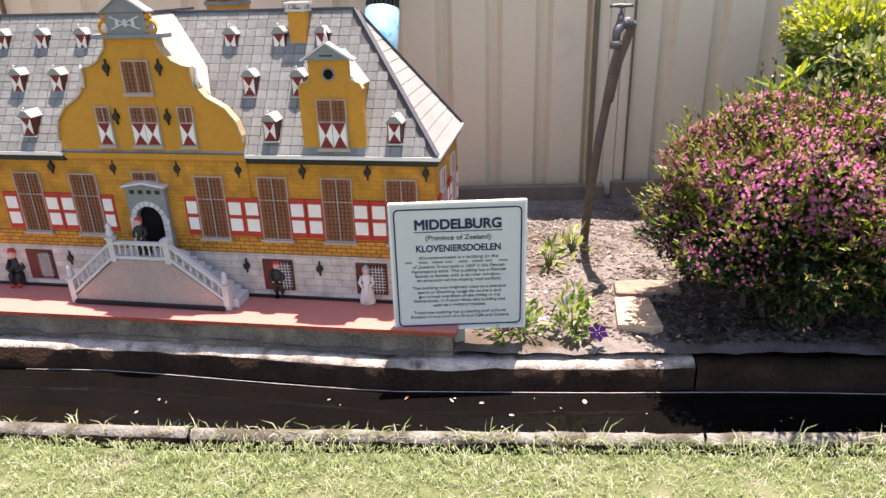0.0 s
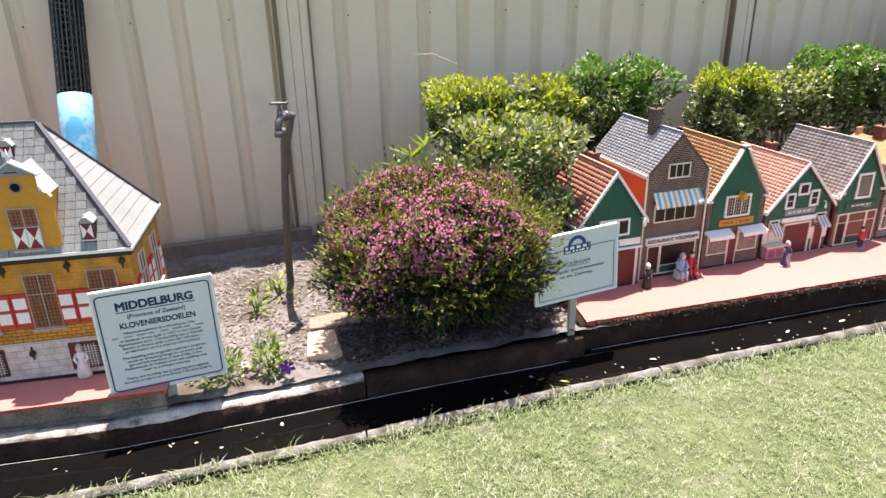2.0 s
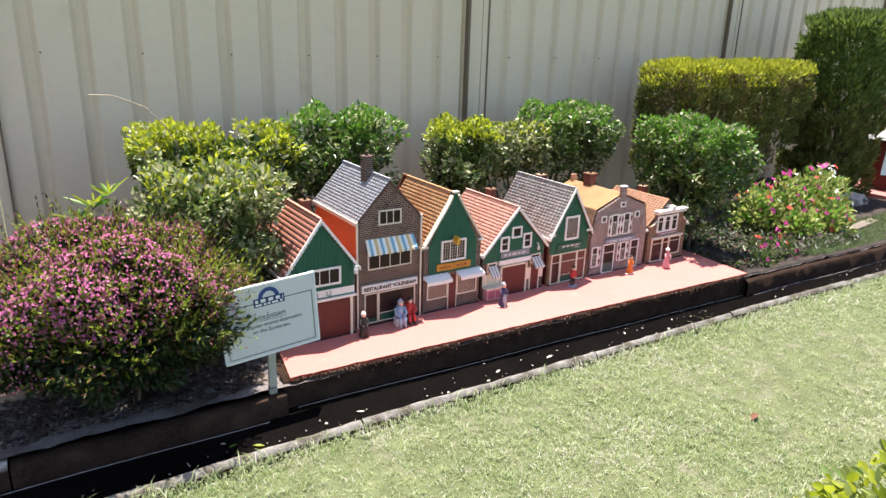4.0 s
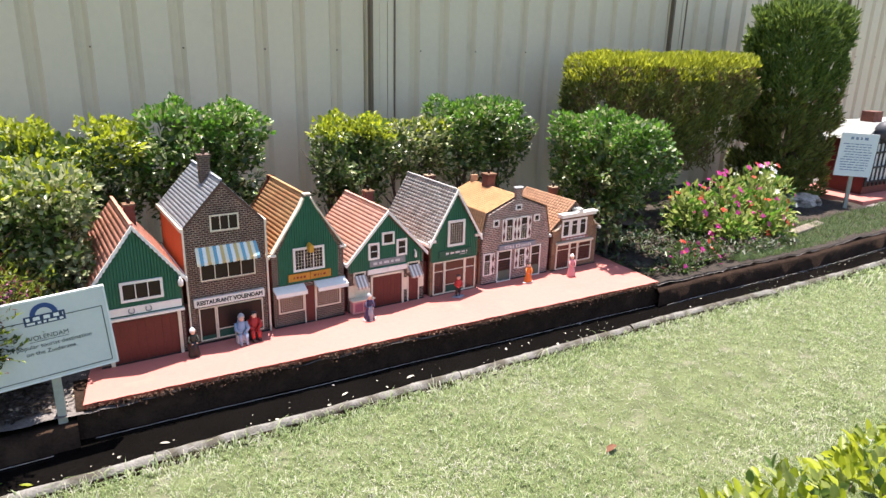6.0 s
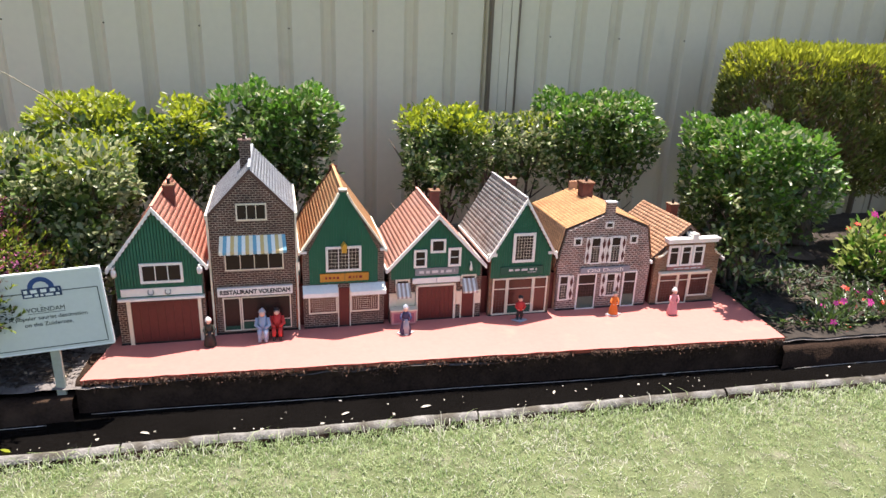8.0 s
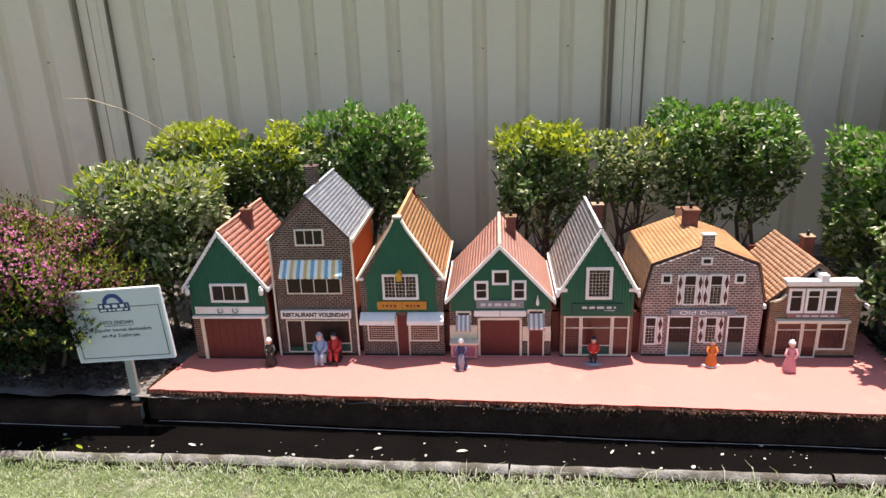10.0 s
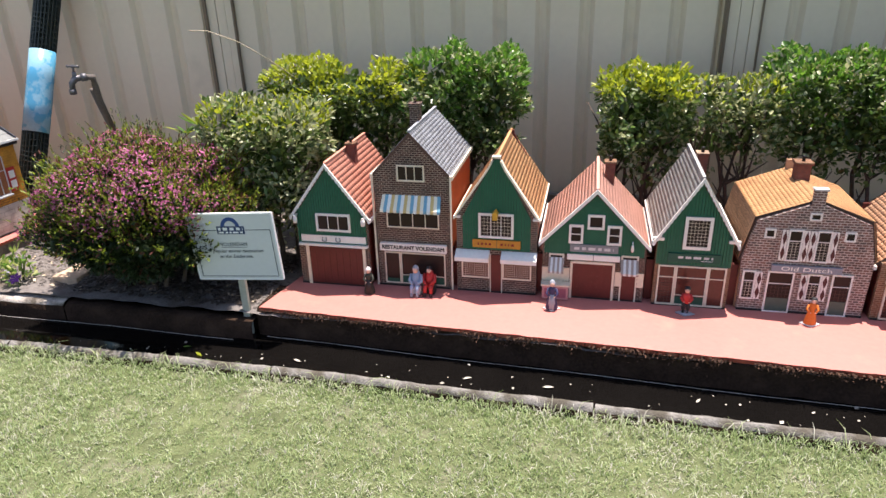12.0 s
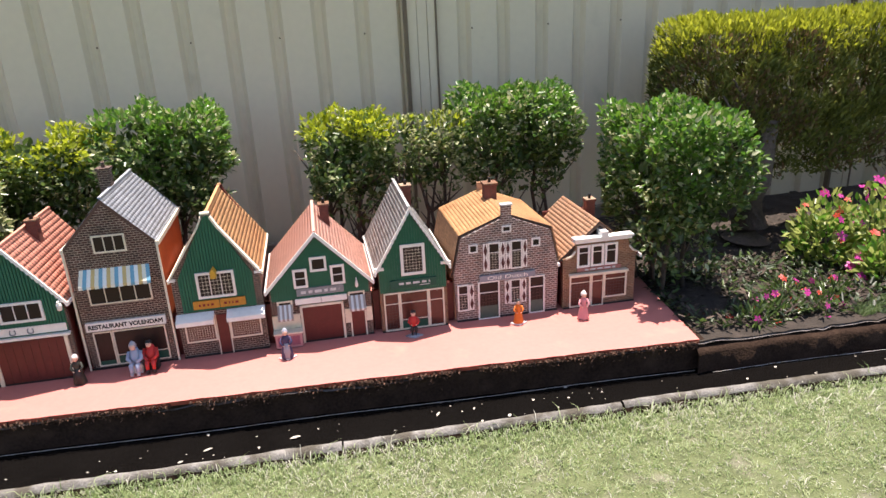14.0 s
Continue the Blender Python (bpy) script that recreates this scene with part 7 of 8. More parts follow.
# grass strip on the far bank
r = np.random.RandomState(84)
n = 16000
x = r.uniform(4.15, 9.5, n)
y = np.array([bank_y(a) + 0.06 for a in x]) + r.uniform(0, 1, n) * np.clip(0.05 + 0.3 * (x - 4.15), 0, 0.30 + 0.04 * (x - 4.2))
a = r.uniform(0, 6.28, n)
V, F = leaf_arrays(np.stack([x, y, np.array([soil_z(p, q) + 0.003 for p, q in zip(x, y)])], 1), np.stack([np.cos(a) * 0.6, np.sin(a) * 0.6, np.ones(n)], 1), np.stack([np.cos(a + 1.5), np.sin(a + 1.5), np.ones(n) * 0.2], 1), r.uniform(0.02, 0.04, n), np.full(n, 0.005))
tagged(raw_mesh("bank_grass", V, F, [GRASS, GRASS_LIGHT], None, "", np.repeat(r.randint(0, 2, n), 2)), "grass strip on the far canal bank", "grass", "", "stuff")

# ---- signs, tap, mesh roll, figures and litter ----
def sign_board(x, y, zc, w, h, rz, roll, label, post_h):
    t = thing("sign", x, y, 0.05, rz, label, "sign", "information signs")
    hold = zc - 0.05
    bm = bmesh.new()
    box(bm, -w / 2, w / 2, -0.004, 0.004, -h / 2, h / 2)
    soften(bm, 0.0015, 1)
    pan = part("panel", bm, SIGN_FACE, t, "pale mint panel")
    pan.matrix_basis = pose(0, 0, hold, 0, roll, 0)
    bm = bmesh.new()
    for a, b, c, d in ((-w / 2 - 0.003, w / 2 + 0.003, h / 2 - 0.001, h / 2 + 0.004), (-w / 2 - 0.003, w / 2 + 0.003, -h / 2 - 0.004, -h / 2 + 0.001), (-w / 2 - 0.004, -w / 2 + 0.001, -h / 2, h / 2), (w / 2 - 0.001, w / 2 + 0.004, -h / 2, h / 2)):
        box(bm, a, b, -0.0055, 0.0055, c, d)
    part("edge", bm, SIGN_EDGE, pan, "white edge strip")
    bm = bmesh.new()
    box(bm, -0.012, 0.012, 0.0045, 0.020, -0.12, hold - h / 2 + 0.12)
    post = part("post", bm, POST_WOOD, t, "grey-green timber post")
    return t, pan


def frame_line(pan, x0, x1, z0, z1, th, material, y=-0.0046, corner=0.0):
    bm = bmesh.new()
    c = corner
    for p, q in (((x0 + c, z0), (x1 - c, z0)), ((x0 + c, z1), (x1 - c, z1)), ((x0, z0 + c), (x0, z1 - c)), ((x1, z0 + c), (x1, z1 - c))):
        beam(bm, (p[0], y, p[1]), (q[0], y, q[1]), th, 0.0008, up=(0, 1, 0))
    if c:
        for sx_, sz_ in ((1, 1), (1, -1), (-1, 1), (-1, -1)):
            cx_, cz_ = (x1 - c if sx_ > 0 else x0 + c), (z1 - c if sz_ > 0 else z0 + c)
            arcp = [(cx_ + sx_ * c * math.cos(a), y, cz_ + sz_ * c * math.sin(a)) for a in (math.pi / 2 * k / 4 for k in range(5))]
            for p, q in zip(arcp, arcp[1:]):
                beam(bm, p, q, th, 0.0008, up=(0, 1, 0))
    part("border", bm, material, pan)


t, pan = sign_board(-0.230, 0.884, 0.299, 0.290, 0.297, 6.1, -0.2, "pale mint sign about the hall on a timber post", 0.3)
t.matrix_basis = t.matrix_basis @ Matrix.Translation((0, 0, -0.022)) @ Matrix.Scale(1.085, 4)
frame_line(pan, -0.137, 0.137, -0.140, 0.138, 0.0032, NAVY, corner=0.010)
lettering("MIDDELBURG", 0.031, 0, -0.0046, 0.102, NAVY, pan, 0.188, bold=0.04)
bm = bmesh.new()
box(bm, -0.096, 0.096, -0.0052, -0.0044, 0.0855, 0.0875)
part("underline", bm, NAVY, pan)
lettering("(Province of Zeeland)", 0.016, 0, -0.0046, 0.072, TEXT_GREY, pan, 0.142, bold=0.012)
lettering("KLOVENIERSDOELEN", 0.022, 0, -0.0046, 0.047, NAVY, pan, 0.185, bold=0.025)
body = ["Kloveniersdoelen is a building on the", None, "of Zeeland. It was built in 1607 in the Flemish", "Renaissance style. The building has a Flemish", "facade (a facade with a dormer window -", "an extension of the sloping roof surface)", "", "The building was originally used as a practice", "space or shooting range for archers and", "gun-armed members of the militia in the", "Netherlands. In French times the building was", "used as a military hospital.", "", "Today the building has a catering and cultural", "function in the form of a Grand Cafe and Cinema"]
widths = [0.172, 0.235, 0.202, 0.208, 0.195, 0.185, 0, 0.208, 0.186, 0.182, 0.205, 0.118, 0, 0.208, 0.222]
zl = 0.026
for line, wd in zip(body, widths):
    if line:
        lettering(line, 0.0105, 0, -0.0046, zl, TEXT_GREY, pan, wd)
    elif line is None:
        bm = bmesh.new()
        for k in range(8):
            box(bm, -wd / 2 + wd * k / 8, -wd / 2 + wd * (k + 0.5 + 0.35 * (k * 7 % 3) / 2) / 8, -0.0048, -0.0042, zl - 0.002, zl + 0.002)
        part("lettering", bm, TEXT_FAINT, pan)
    zl -= 0.0108 if line != "" else 0.0075

t, pan = sign_board(1.085, 0.900, 0.336, 0.308, 0.236, 4.0, -3.4, "pale mint sign about the harbour town with blue emblem", 0.25)
frame_line(pan, -0.142, 0.142, -0.108, 0.062, 0.0022, TEXT_GREY)
bm = bmesh.new()
arc_o = [(0.034 * math.cos(a), 0.074 + 0.034 * math.sin(a)) for a in (math.pi * k / 14 for k in range(15))]
arc_i = [(0.021 * math.cos(a), 0.074 + 0.021 * math.sin(a)) for a in (math.pi * k / 14 for k in range(14, -1, -1))]
prism(bm, arc_o + arc_i, -0.0054, -0.0042)
em = part("emblem", bm, mat("blue_emblem", (0.02, 0.06, 0.20), 0.5), pan, "blue arch emblem over a banner")
bm = bmesh.new()
box(bm, -0.050, 0.050, -0.0058, -0.0042, 0.048, 0.076)
ban = part("banner", bm, mat("dark_blue_banner", (0.02, 0.045, 0.11), 0.5), em)
bm = bmesh.new()
bars(bm, -0.045, 0.045, 0.067, 0.010, -0.0059, random.Random(21))
bars(bm, -0.045, 0.045, 0.0545, 0.006, -0.0059, random.Random(22))
part("banner_mark", bm, SIGN_EDGE, ban)
lettering("VOLENDAM", 0.019, 0, -0.0046, 0.010, TEXT_GREY, pan, 0.098)
bm = bmesh.new()
box(bm, -0.048, 0.048, -0.005, -0.0044, -0.0010, 0.0004)
part("underline", bm, TEXT_GREY, pan)
lettering("A popular tourist destination", 0.017, 0.002, -0.0046, -0.014, TEXT_GREY, pan, 0.202)
lettering("on the Zuiderzee.", 0.017, 0, -0.0046, -0.034, TEXT_GREY, pan, 0.125)

t, pan = sign_board(6.0, 1.47, 0.455, 0.235, 0.29, -38, 2.0, "white information sign on a thin post by the far model", 0.3)
pan.data.materials[0] = SIGN_EDGE
bm = bmesh.new()
rr = random.Random(9)
bars(bm, -0.06, 0.06, 0.115, 0.018, -0.0046, rr)
for k in range(11):
    bars(bm, -0.10 + rr.uniform(0, 0.03), 0.10 - rr.uniform(0, 0.03), 0.075 - 0.018 * k, 0.006, -0.0046, rr)
part("lettering", bm, mat("grey_blue_lettering", (0.18, 0.24, 0.36), 0.5), pan)

# garden tap on a leaning timber stake
t = thing("garden_tap", 0.161, 1.688, 0.027, 0, "garden tap on a leaning weathered stake", "tap")
bm = bmesh.new()
tube(bm, [(0, 0, -0.06), (0.006, -0.06, 0.2), (0.014, -0.15, 0.42), (0.028, -0.255, 0.66), (0.034, -0.285, 0.735)], [0.016, 0.015, 0.014, 0.013, 0.012], 7)
part("stake", bm, STAKE, t, "weathered grey stake")
TX, TY, TZ2 = 0.070, -0.300, 0.795
bm = bmesh.new()
tube(bm, [(0.030, -0.215, 0.56), (0.040, -0.262, 0.68), (0.056, -0.290, 0.752), (TX - 0.006, TY, 0.785), (TX - 0.022, TY - 0.026, 0.79)], [0.011, 0.012, 0.013, 0.014, 0.012], 8)
part("pipe", bm, STAKE, t, "dull galvanised pipe with elbow")
bm = bmesh.new()
tube(bm, [(TX - 0.018, TY - 0.02, 0.79), (TX - 0.032, TY - 0.036, 0.789)], [0.017, 0.017], 6)
part("nut", bm, GALV, t)
bm = bmesh.new()
tube(bm, [(TX - 0.028, TY - 0.032, 0.79), (TX - 0.046, TY - 0.053, 0.787), (TX - 0.056, TY - 0.064, 0.770), (TX - 0.058, TY - 0.067, 0.740)], [0.012, 0.014, 0.012, 0.011], 8)
tube(bm, [(TX - 0.058, TY - 0.067, 0.747), (TX - 0.058, TY - 0.067, 0.727)], [0.014, 0.014], 8)
tube(bm, [(TX - 0.046, TY - 0.051, 0.787), (TX - 0.046, TY - 0.051, 0.815)], [0.011, 0.008], 8)
tube(bm, [(TX - 0.046, TY - 0.051, 0.815), (TX - 0.046, TY - 0.051, 0.832)], [0.004, 0.004], 6)
part("tap_body", bm, GALV, t, "dull metal tap")
bm = bmesh.new()
hx, hy = TX - 0.046, TY - 0.051
tube(bm, [(hx - 0.030, hy + 0.004, 0.835), (hx - 0.020, hy + 0.003, 0.835), (hx, hy, 0.835), (hx + 0.020, hy - 0.003, 0.835), (hx + 0.030, hy - 0.004, 0.835)], [0.006, 0.004, 0.006, 0.004, 0.006], 8)
part("handle", bm, GALV, t, "tee handle")

# roll of black garden mesh with a blue wrapper
A0, A1 = Vector((-0.585, 1.625, 0.055)), Vector((-0.555, 2.14, 1.245))
t = thing("mesh_roll", A0.x, A0.y, A0.z, 0, "leaning roll of black garden mesh with blue wrapper", "mesh roll")
D_ = A1 - A0
q_ = D_.to_track_quat("Z", "Y").to_matrix().to_4x4()
LEN, R0 = D_.length, 0.058
bm = bmesh.new()
for turn_r in (R0, R0 - 0.012, R0 - 0.024):
    for k in range(22):
        a = 2 * math.pi * k / 22 + turn_r * 30
        beam(bm, q_ @ Vector((turn_r * math.cos(a), turn_r * math.sin(a), 0)), q_ @ Vector((turn_r * math.cos(a), turn_r * math.sin(a), LEN)), 0.0045, 0.0045)
    for j in range(48):
        zj = LEN * (j + 0.5) / 48
        ring = [q_ @ Vector((turn_r * math.cos(2 * math.pi * k / 16), turn_r * math.sin(2 * math.pi * k / 16), zj + 0.006 * math.sin(k + j))) for k in range(17)]
        for p, q in zip(ring, ring[1:]):
            beam(bm, p, q, 0.0045, 0.0045)
part("mesh", bm, mat("black_green_plastic_mesh", (0.014, 0.022, 0.02), 0.45, 0.2), t, "black plastic mesh")
bm = bmesh.new()
tube(bm, [q_ @ Vector((0, 0, 0.02)), q_ @ Vector((0, 0, LEN - 0.02))], R0 - 0.028, 12)
part("core", bm, mat("dark_inner_mesh", (0.010, 0.013, 0.012), 0.7), t)
bm = bmesh.new()
tube(bm, [q_ @ Vector((0, 0, z)) for z in (LEN * 0.34, LEN * 0.45, LEN * 0.55, LEN * 0.66)], R0 + 0.004, 20)
lab_ = part("wrapper", bm, mat("pale_blue_film", (0.22, 0.44, 0.56), 0.25, 0.12, scale=12, stain=(16, 0.5, 0.56, (0.08, 0.34, 0.52))), t, "pale blue plastic wrapper with print")
for k, (z0, z1) in enumerate(((0.37, 0.40), (0.42, 0.50), (0.54, 0.56))):
    for a0 in (-2.4, -1.2):
        bm = bmesh.new()
        vs = []
        for j in range(6):
            a = a0 + 0.17 * j
            for z in (z0, z1):
                vs.append(bm.verts.new(q_ @ Vector(((R0 + 0.0052) * math.cos(a), (R0 + 0.0052) * math.sin(a), LEN * z))))
        for j in range(5):
            bm.faces.new((vs[2 * j], vs[2 * j + 2], vs[2 * j + 3], vs[2 * j + 1]))
        part("print", bm, mat("wrapper_blue_print", (0.05, 0.30, 0.45), 0.3), lab_)

# small stones on the bed
def slab(name, pts, th, material, label):
    bm = bmesh.new()
    z = 0.082
    a = [bm.verts.new((x, y, z + th + 0.002 * nz(x, y, 30))) for x, y in pts]
    b = [bm.verts.new((x, y, z - 0.02)) for x, y in pts]
    bm.faces.new(a)
    for i in range(len(a)):
        bm.faces.new((a[i], b[i], b[(i + 1) % len(a)], a[(i + 1) % len(a)]))
    bmesh.ops.recalc_face_normals(bm, faces=bm.faces[:])
    bmesh.ops.bevel(bm, geom=[e for e in bm.edges if min(v.co.z for v in e.verts) > z], offset=0.003, segments=1, affect="EDGES")
    tagged(link(name, bm, material), label, "stone", "stones on the bed")


slab("stone_slab", [(0.175, 0.985), (0.245, 0.975), (0.262, 0.968), (0.290, 0.985), (0.284, 1.145), (0.235, 1.150), (0.190, 1.142)], 0.016, STONE, "broken pale sandstone slab lying on soil")
slab("stone_slab", [(0.20, 1.180), (0.30, 1.172), (0.385, 1.190), (0.392, 1.265), (0.29, 1.270), (0.205, 1.255)], 0.014, mat("grey_brown_stone", (0.26, 0.20, 0.15), 0.95, 0.3, 20), "flat grey-brown stone half sunk in soil")
slab("edging_stone", [(4.62, 1.10), (5.34, 1.22), (5.36, 1.29), (4.62, 1.17)], 0.02, CONCRETE_GREY, "flat concrete edging stone by the flowers")
rk = random.Random(6)
bm = bmesh.new()
bmesh.ops.create_icosphere(bm, subdivisions=3, radius=1)
for v in bm.verts:
    v.co = Vector((v.co.x * 0.16, v.co.y * 0.12, v.co.z * 0.07)) * (1 + 0.25 * noise.noise(v.co * 2.2))
    v.co += Vector((5.86, 1.72, 0.08))
tagged(link("field_stone", bm, CONCRETE), "low rough pale field stone under the conifer", "stone")


# painted figures, each one plain shape
def figure(x, y, z, h, coat, legs, hat, label, rz=0.0, skirt=True, sit=False, apron=None, bonnet=False, plate=None):
    bm = bmesh.new()
    mats = [coat, legs, SKIN, hat, apron or coat, plate or legs]
    if plate:
        lathe(bm, [(0.024, 0.0), (0.024, 0.004)], 0, 0, 0, 4, 5, 1.2, 0.8)
    if sit:
        box(bm, -0.014, 0.014, -0.004, 0.018, 0.001, 0.028, 1)
        tube(bm, [(0, 0.006, 0.024), (0, 0.008, 0.045), (0, 0.008, 0.066)], [0.013, 0.014, 0.009], 10, 0)
        for s in (-1, 1):
            tube(bm, [(s * 0.007, 0.004, 0.028), (s * 0.008, -0.016, 0.029), (s * 0.008, -0.019, 0.010)], [0.007, 0.006, 0.004], 8, 0)
            tube(bm, [(s * 0.008, -0.019, 0.012), (s * 0.008, -0.021, 0.002)], [0.004, 0.0045], 6, 3)
            tube(bm, [(s * 0.013, 0.007, 0.058), (s * 0.017, -0.004, 0.042), (s * 0.006, -0.014, 0.036)], [0.005, 0.005, 0.004], 6, 0)
        top_ = 0.066
    elif skirt:
        lathe(bm, [(h * 0.19, 0.001), (h * 0.20, h * 0.06), (h * 0.15, h * 0.32), (h * 0.09, h * 0.54), (h * 0.115, h * 0.64), (h * 0.105, h * 0.74), (h * 0.045, h * 0.79)], 0, 0, 0, 12, 0, 1.0, 0.85)
        if apron:
            lathe(bm, [(h * 0.165, h * 0.05), (h * 0.125, h * 0.34), (h * 0.08, h * 0.53)], 0, -h * 0.045, 0, 10, 4, 0.9, 0.8)
        top_ = h * 0.78
    else:
        for s in (-1, 1):
            tube(bm, [(s * h * 0.065, 0, 0.001), (s * h * 0.075, 0, h * 0.2), (s * h * 0.05, 0, h * 0.44)], [h * 0.05, h * 0.065, h * 0.06], 8, 1)
        lathe(bm, [(h * 0.10, h * 0.40), (h * 0.13, h * 0.52), (h * 0.135, h * 0.68), (h * 0.05, h * 0.78)], 0, 0, 0, 12, 0, 1.0, 0.75)
        top_ = h * 0.77
    if not sit:
        for s in (-1, 1):
            tube(bm, [(s * h * 0.11, 0, h * 0.71), (s * h * 0.17, -h * 0.03, h * 0.56), (s * h * 0.09, -h * 0.12, h * 0.48)], [h * 0.045, h * 0.042, h * 0.035], 8, 0)
            lathe(bm, [(h * 0.01, -h * 0.02), (h * 0.03, 0), (h * 0.01, h * 0.02)], s * h * 0.08, -h * 0.13, h * 0.48, 6, 2)
    hr = h * 0.085
    lathe(bm, [(hr * 0.4, -hr * 0.4), (hr * 0.8, 0), (hr, hr * 0.7), (hr * 0.85, hr * 1.35), (hr * 0.3, hr * 1.8)], 0, -0.001, top_ + hr * 0.3, 10, 2)
    if bonnet:
        lathe(bm, [(hr * 1.15, hr * 0.6), (hr * 1.2, hr * 1.2), (hr * 0.8, hr * 1.9), (hr * 0.2, hr * 2.5)], 0, hr * 0.25, top_ + hr * 0.3, 10, 3)
    else:
        lathe(bm, [(hr * 1.2, hr * 1.15), (hr * 1.05, hr * 1.3), (hr * 0.95, hr * 1.9), (hr * 0.5, hr * 2.05)], 0, 0.001, top_ + hr * 0.3, 10, 3)
    ob = link("figurine", bm, mats, None, "")
    ob.matrix_basis = pose(x, y, z, 0, 0, rz) @ Matrix.Scale(1.3 if sit else 1.08, 4)
    return tagged(ob, label, "figurine", "painted figurines")


def paint(n_, c):
    return mat(n_, c, 0.55, 0.1, 60, 200)


P_BLACK, P_RED, P_BLUE = paint("figure_black", (0.02, 0.018, 0.018)), paint("figure_red", (0.45, 0.03, 0.025)), paint("figure_blue", (0.29, 0.36, 0.47))
P_WHITE, P_PINK, P_ORANGE = paint("figure_white", (0.68, 0.66, 0.64)), paint("figure_pink", (0.58, 0.25, 0.26)), paint("figure_orange", (0.62, 0.16, 0.02))
P_NAVY, P_GREY, P_GOLD = paint("figure_navy", (0.04, 0.035, 0.09)), paint("figure_grey", (0.30, 0.32, 0.36)), paint("figure_amber", (0.48, 0.22, 0.06))
P_OLIVE = paint("figure_dark_olive", (0.03, 0.032, 0.022))
TF = TZ + 0.0005
figure(1.487, 1.085, TF, 0.095, P_OLIVE, P_BLACK, P_WHITE, "figurine of a woman in dark dress and white cap", 10, bonnet=True, apron=P_BLACK)
figure(1.656, 1.112, TF, 0.094, P_BLUE, P_WHITE, P_GREY, "seated figurine in a pale blue dress", 0, sit=True, bonnet=True)
figure(1.703, 1.122, TF, 0.086, P_RED, P_BLACK, P_BLACK, "seated figurine of a child in a red coat", 0, sit=True)
figure(2.141, 1.100, TF, 0.100, P_NAVY, P_BLACK, P_GREY, "figurine of a woman in navy dress with amber shawl", 6, bonnet=True, apron=P_GREY, plate=P_WHITE)
figure(2.576, 1.155, TF, 0.095, P_RED, P_BLACK, P_BLACK, "figurine of a man in a red jacket", -4, skirt=False, plate=P_GREY)
figure(2.955, 1.165, TF, 0.090, P_ORANGE, P_BLACK, P_BLACK, "round figurine in an orange coat on a pale base", 0, plate=P_WHITE)
figure(3.191, 1.145, TF, 0.100, P_PINK, P_PINK, P_WHITE, "figurine of a woman in a pink dress and cap", 0, bonnet=True)
HF = HZ + 0.0005
figure(-0.728, 1.014, HF, 0.105, P_BLACK, P_BLACK, P_RED, "figurine of a man in black with a red hat", 0, skirt=False)
figure(-0.481, 0.991, HF, 0.100, P_WHITE, P_WHITE, P_GREY, "figurine of a woman in striped white skirt and grey cap", 0, bonnet=True, apron=P_WHITE)
figure(-1.525, 1.079, HF, 0.105, P_BLACK, P_BLACK, P_RED, "seated figurine in dark clothes with red cap", 10, sit=True)
lp = hall.matrix_basis @ Vector((U(-0.762), -0.062, Z(0.300) + 0.007))
figure(lp.x, lp.y, lp.z, 0.098, P_BLACK, P_BLACK, P_RED, "figurine in a long dark coat with red collar", -3)

# far model: slatted warehouse on a red terrace
bm = bmesh.new()
prism(bm, [(6.22, -0.02), (8.2, -0.02), (8.2, 0.1), (6.22, 0.1)], 1.47, 2.05)
tagged(link("terrace_far", bm, [TERRACE]), "salmon red terrace of the far model", "terrace", "", "structure")
t = thing("model_warehouse", 7.0, 1.62, 0.101, 0, "dark slatted model warehouse with pale roof", "model building")
bm = bmesh.new()
box(bm, -0.55, 0.9, 0.0, 0.34, 0.0, 0.40)
part("body", bm, MAROON, t)
for k in range(26):
    bm = bmesh.new()
    x = -0.545 + 0.057 * k
    box(bm, x, x + 0.020, -0.012, -0.0005, 0.06, 0.40)
    part("slat", bm, mat("dark_timber", (0.03, 0.028, 0.026), 0.8, 0.3) if k == 0 else bpy.data.materials["dark_timber"], t)
    bm = bmesh.new()
    box(bm, x + 0.021, x + 0.056, -0.008, -0.0005, 0.10, 0.38)
    part("panel", bm, GREY_WHITE, t)
for z in (0.09, 0.20, 0.31, 0.395):
    bm = bmesh.new()
    box(bm, -0.57, 0.92, -0.022, -0.0125, z, z + 0.014)
    part("rail", bm, bpy.data.materials["dark_timber"], t)
bm = bmesh.new()
prism(bm, [(-0.60, 0.405), (0.94, 0.405), (0.94, 0.52), (-0.42, 0.52)], 0.03, 0.36)
part("roof", bm, SLATE_PLAIN, t, "pale boarded roof")
bm = bmesh.new()
lathe(bm, [(0.02, 0), (0.06, 0.02), (0.075, 0.07), (0.05, 0.12), (0.01, 0.14)], -0.42, -0.01, 0.41, 14)
part("ball_finial", bm, LEAD_DARK, t, "grey ball finial")
bm = bmesh.new()
box(bm, -0.30, -0.18, 0.15, 0.25, 0.52, 0.60)
part("chimney", bm, BRICK_RED, t)

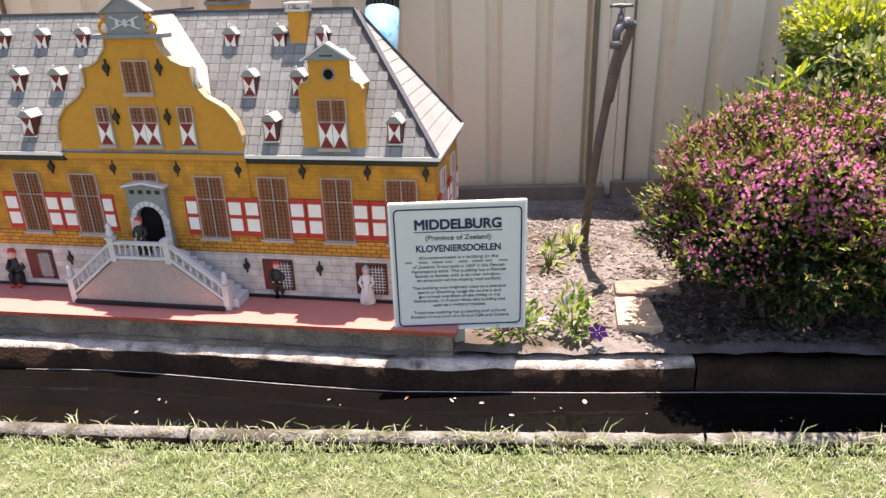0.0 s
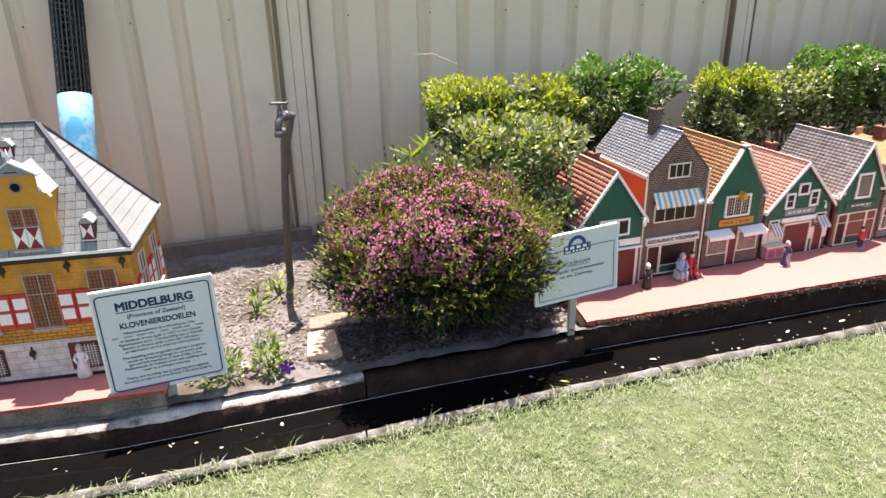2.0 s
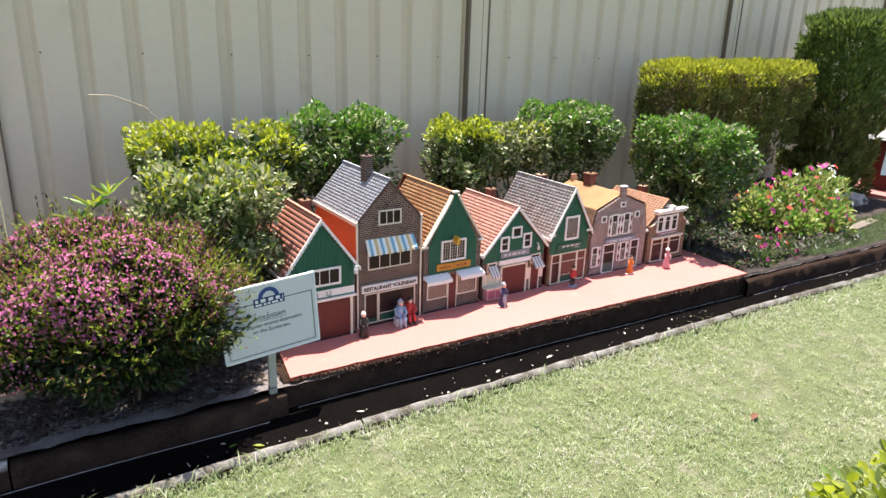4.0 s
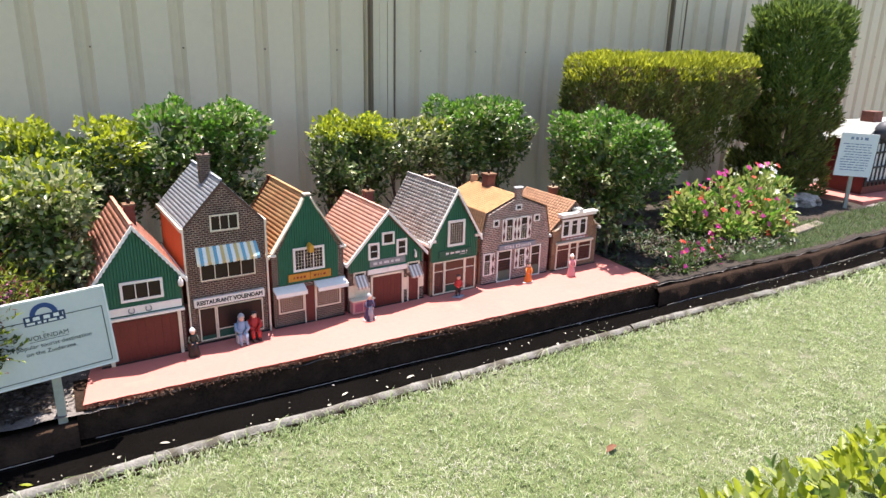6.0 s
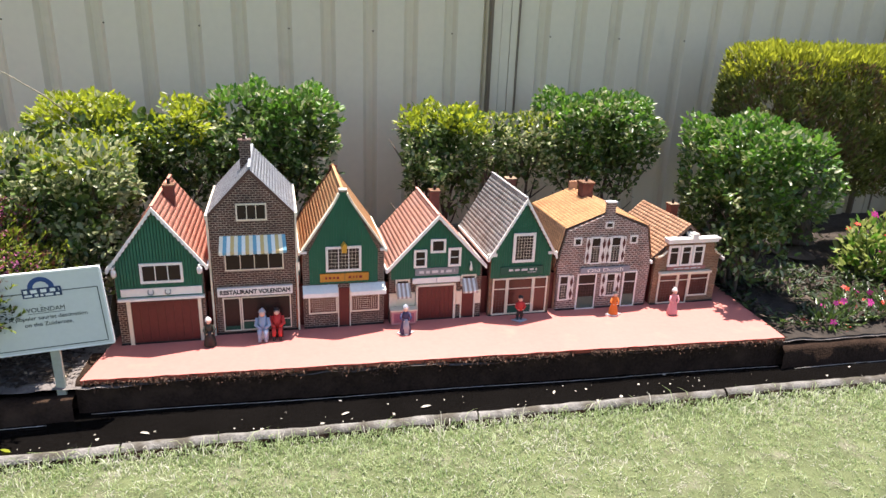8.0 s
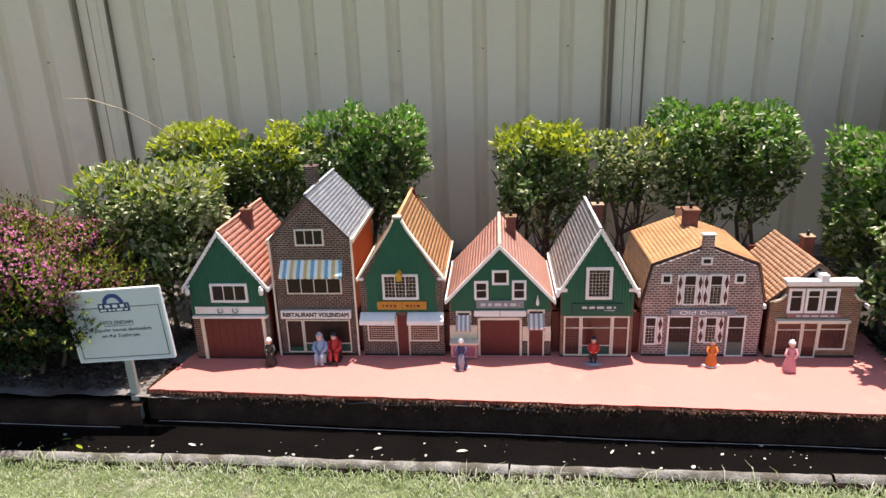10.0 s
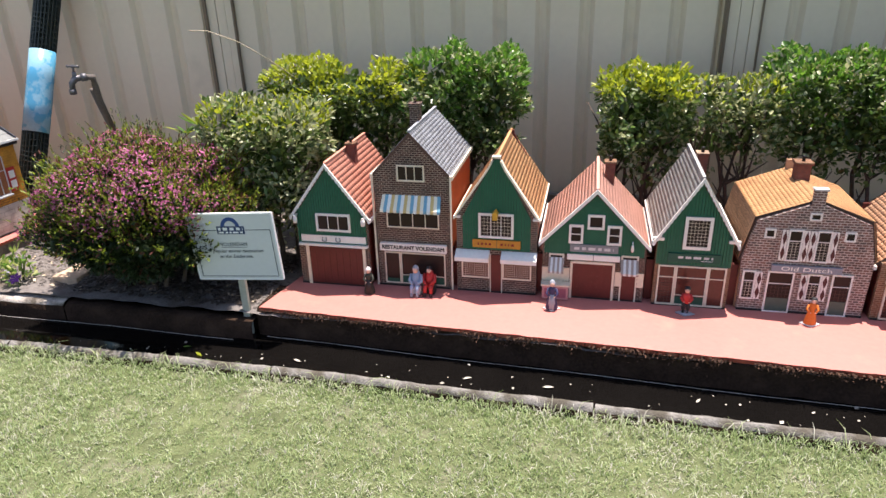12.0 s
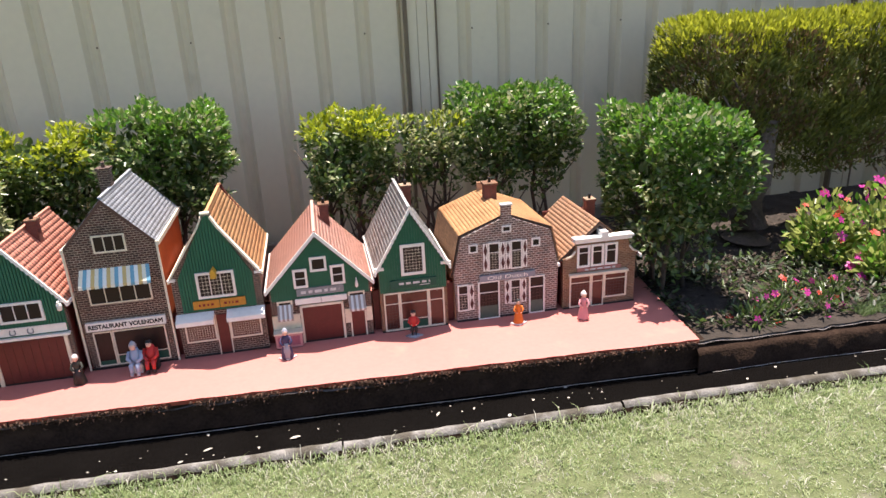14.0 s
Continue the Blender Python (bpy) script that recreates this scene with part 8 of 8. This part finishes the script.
# floating petals and dry bits on the water, waterline thread
r = np.random.RandomState(91)
PETAL = mat("pale_floating_petal", (0.42, 0.39, 0.32), 0.8, 0.2, island=0.5)
n = 150
x = -1.2 + 6.7 * r.uniform(0, 1, n) ** 0.7
y = np.array([kerb_y(a) + 0.03 for a in x]) + r.uniform(0, 1, n) ** 1.2 * 0.14
a = r.uniform(0, 6.28, n)
s = r.choice([0.003, 0.005, 0.008, 0.011], n, p=[0.55, 0.3, 0.12, 0.03])
V, F = leaf_arrays(np.stack([x, y, np.full(n, -0.0065)], 1), np.stack([np.cos(a), np.sin(a), np.zeros(n) + 0.04], 1), np.tile([0, 0, 1.0], (n, 1)), s * 1.6, s, 0.05)
tagged(raw_mesh("floating_petals", V, F, PETAL, None), "pale petals and scraps floating on the dark water", "petals", "", "stuff")
for k, (x, y, ln, rz, c) in enumerate(((-0.55, 0.76, 0.018, 0.3, 0), (-0.36, 0.77, 0.03, 1.0, 1), (-0.24, 0.765, 0.03, 2.2, 0), (0.9, 0.77, 0.05, 0.2, 2), (1.35, 0.77, 0.05, 2.9, 0), (1.9, 0.79, 0.05, 0.4, 0), (2.15, 0.80, 0.06, 0.1, 0), (2.6, 0.82, 0.04, 1.0, 0), (1.0, 0.73, 0.06, 2.7, 3))):
    V, F = leaf_arrays(np.array([[0, 0, 0.0]]), np.array([[math.cos(rz), math.sin(rz), 0.05]]), np.array([[0, 0, 1.0]]), np.array([ln * 0.6]), np.array([ln * 0.2]), 0.15)
    o = raw_mesh("floating_leaf", V, F, (PETAL, mat("brown_dead_leaf", (0.30, 0.16, 0.07), 0.8), LEAF_BRIGHT, LEAF_LIME)[c], None)
    o.matrix_basis = pose(x, y, -0.005)
    tagged(o, "single fallen leaf floating on the water", "leaf", "floating leaves")
bm = bmesh.new()
for x0, x1, yf in ((-1.4, 1.05, lambda q: bank_y(q) - 0.012), (1.16, 3.5, lambda q: 0.895), (3.55, 6.5, lambda q: bank_y(q) - 0.012)):
    k = int((x1 - x0) / 0.1)
    tube(bm, [(x0 + (x1 - x0) * i / k, yf(x0 + (x1 - x0) * i / k) + 0.003 * math.sin(7 * i), -0.004) for i in range(k + 1)], 0.0007, 5)
tagged(link("waterline_thread", bm, mat("pale_thread", (0.62, 0.58, 0.50), 0.7)), "thin pale line lying along the waterline", "line", "", "structure")
bm = bmesh.new()
o = raw_mesh("dead_leaf", *leaf_arrays(np.array([[2.44, 0.09, 0.02]]), np.array([[1.0, 0.2, 0.1]]), np.array([[0, 0, 1.0]]), np.array([0.05]), np.array([0.022]), 0.4), mat("curled_brown_leaf", (0.14, 0.06, 0.03), 0.8), None)
bm.free()
tagged(o, "curled brown dead leaf on the lawn", "leaf")


# parts of parts of parts go up one level
def depth(ob):
    return 0 if ob.parent is None else 1 + depth(ob.parent)


for ob in sorted(list(scene.objects), key=depth):
    while depth(ob) > 2:
        ob.matrix_basis = ob.parent.matrix_basis @ ob.matrix_basis
        ob.parent = ob.parent.parent
for ob in [o for o in scene.objects if o.type == "EMPTY" and o.parent and not o.children]:
    bpy.data.objects.remove(ob)
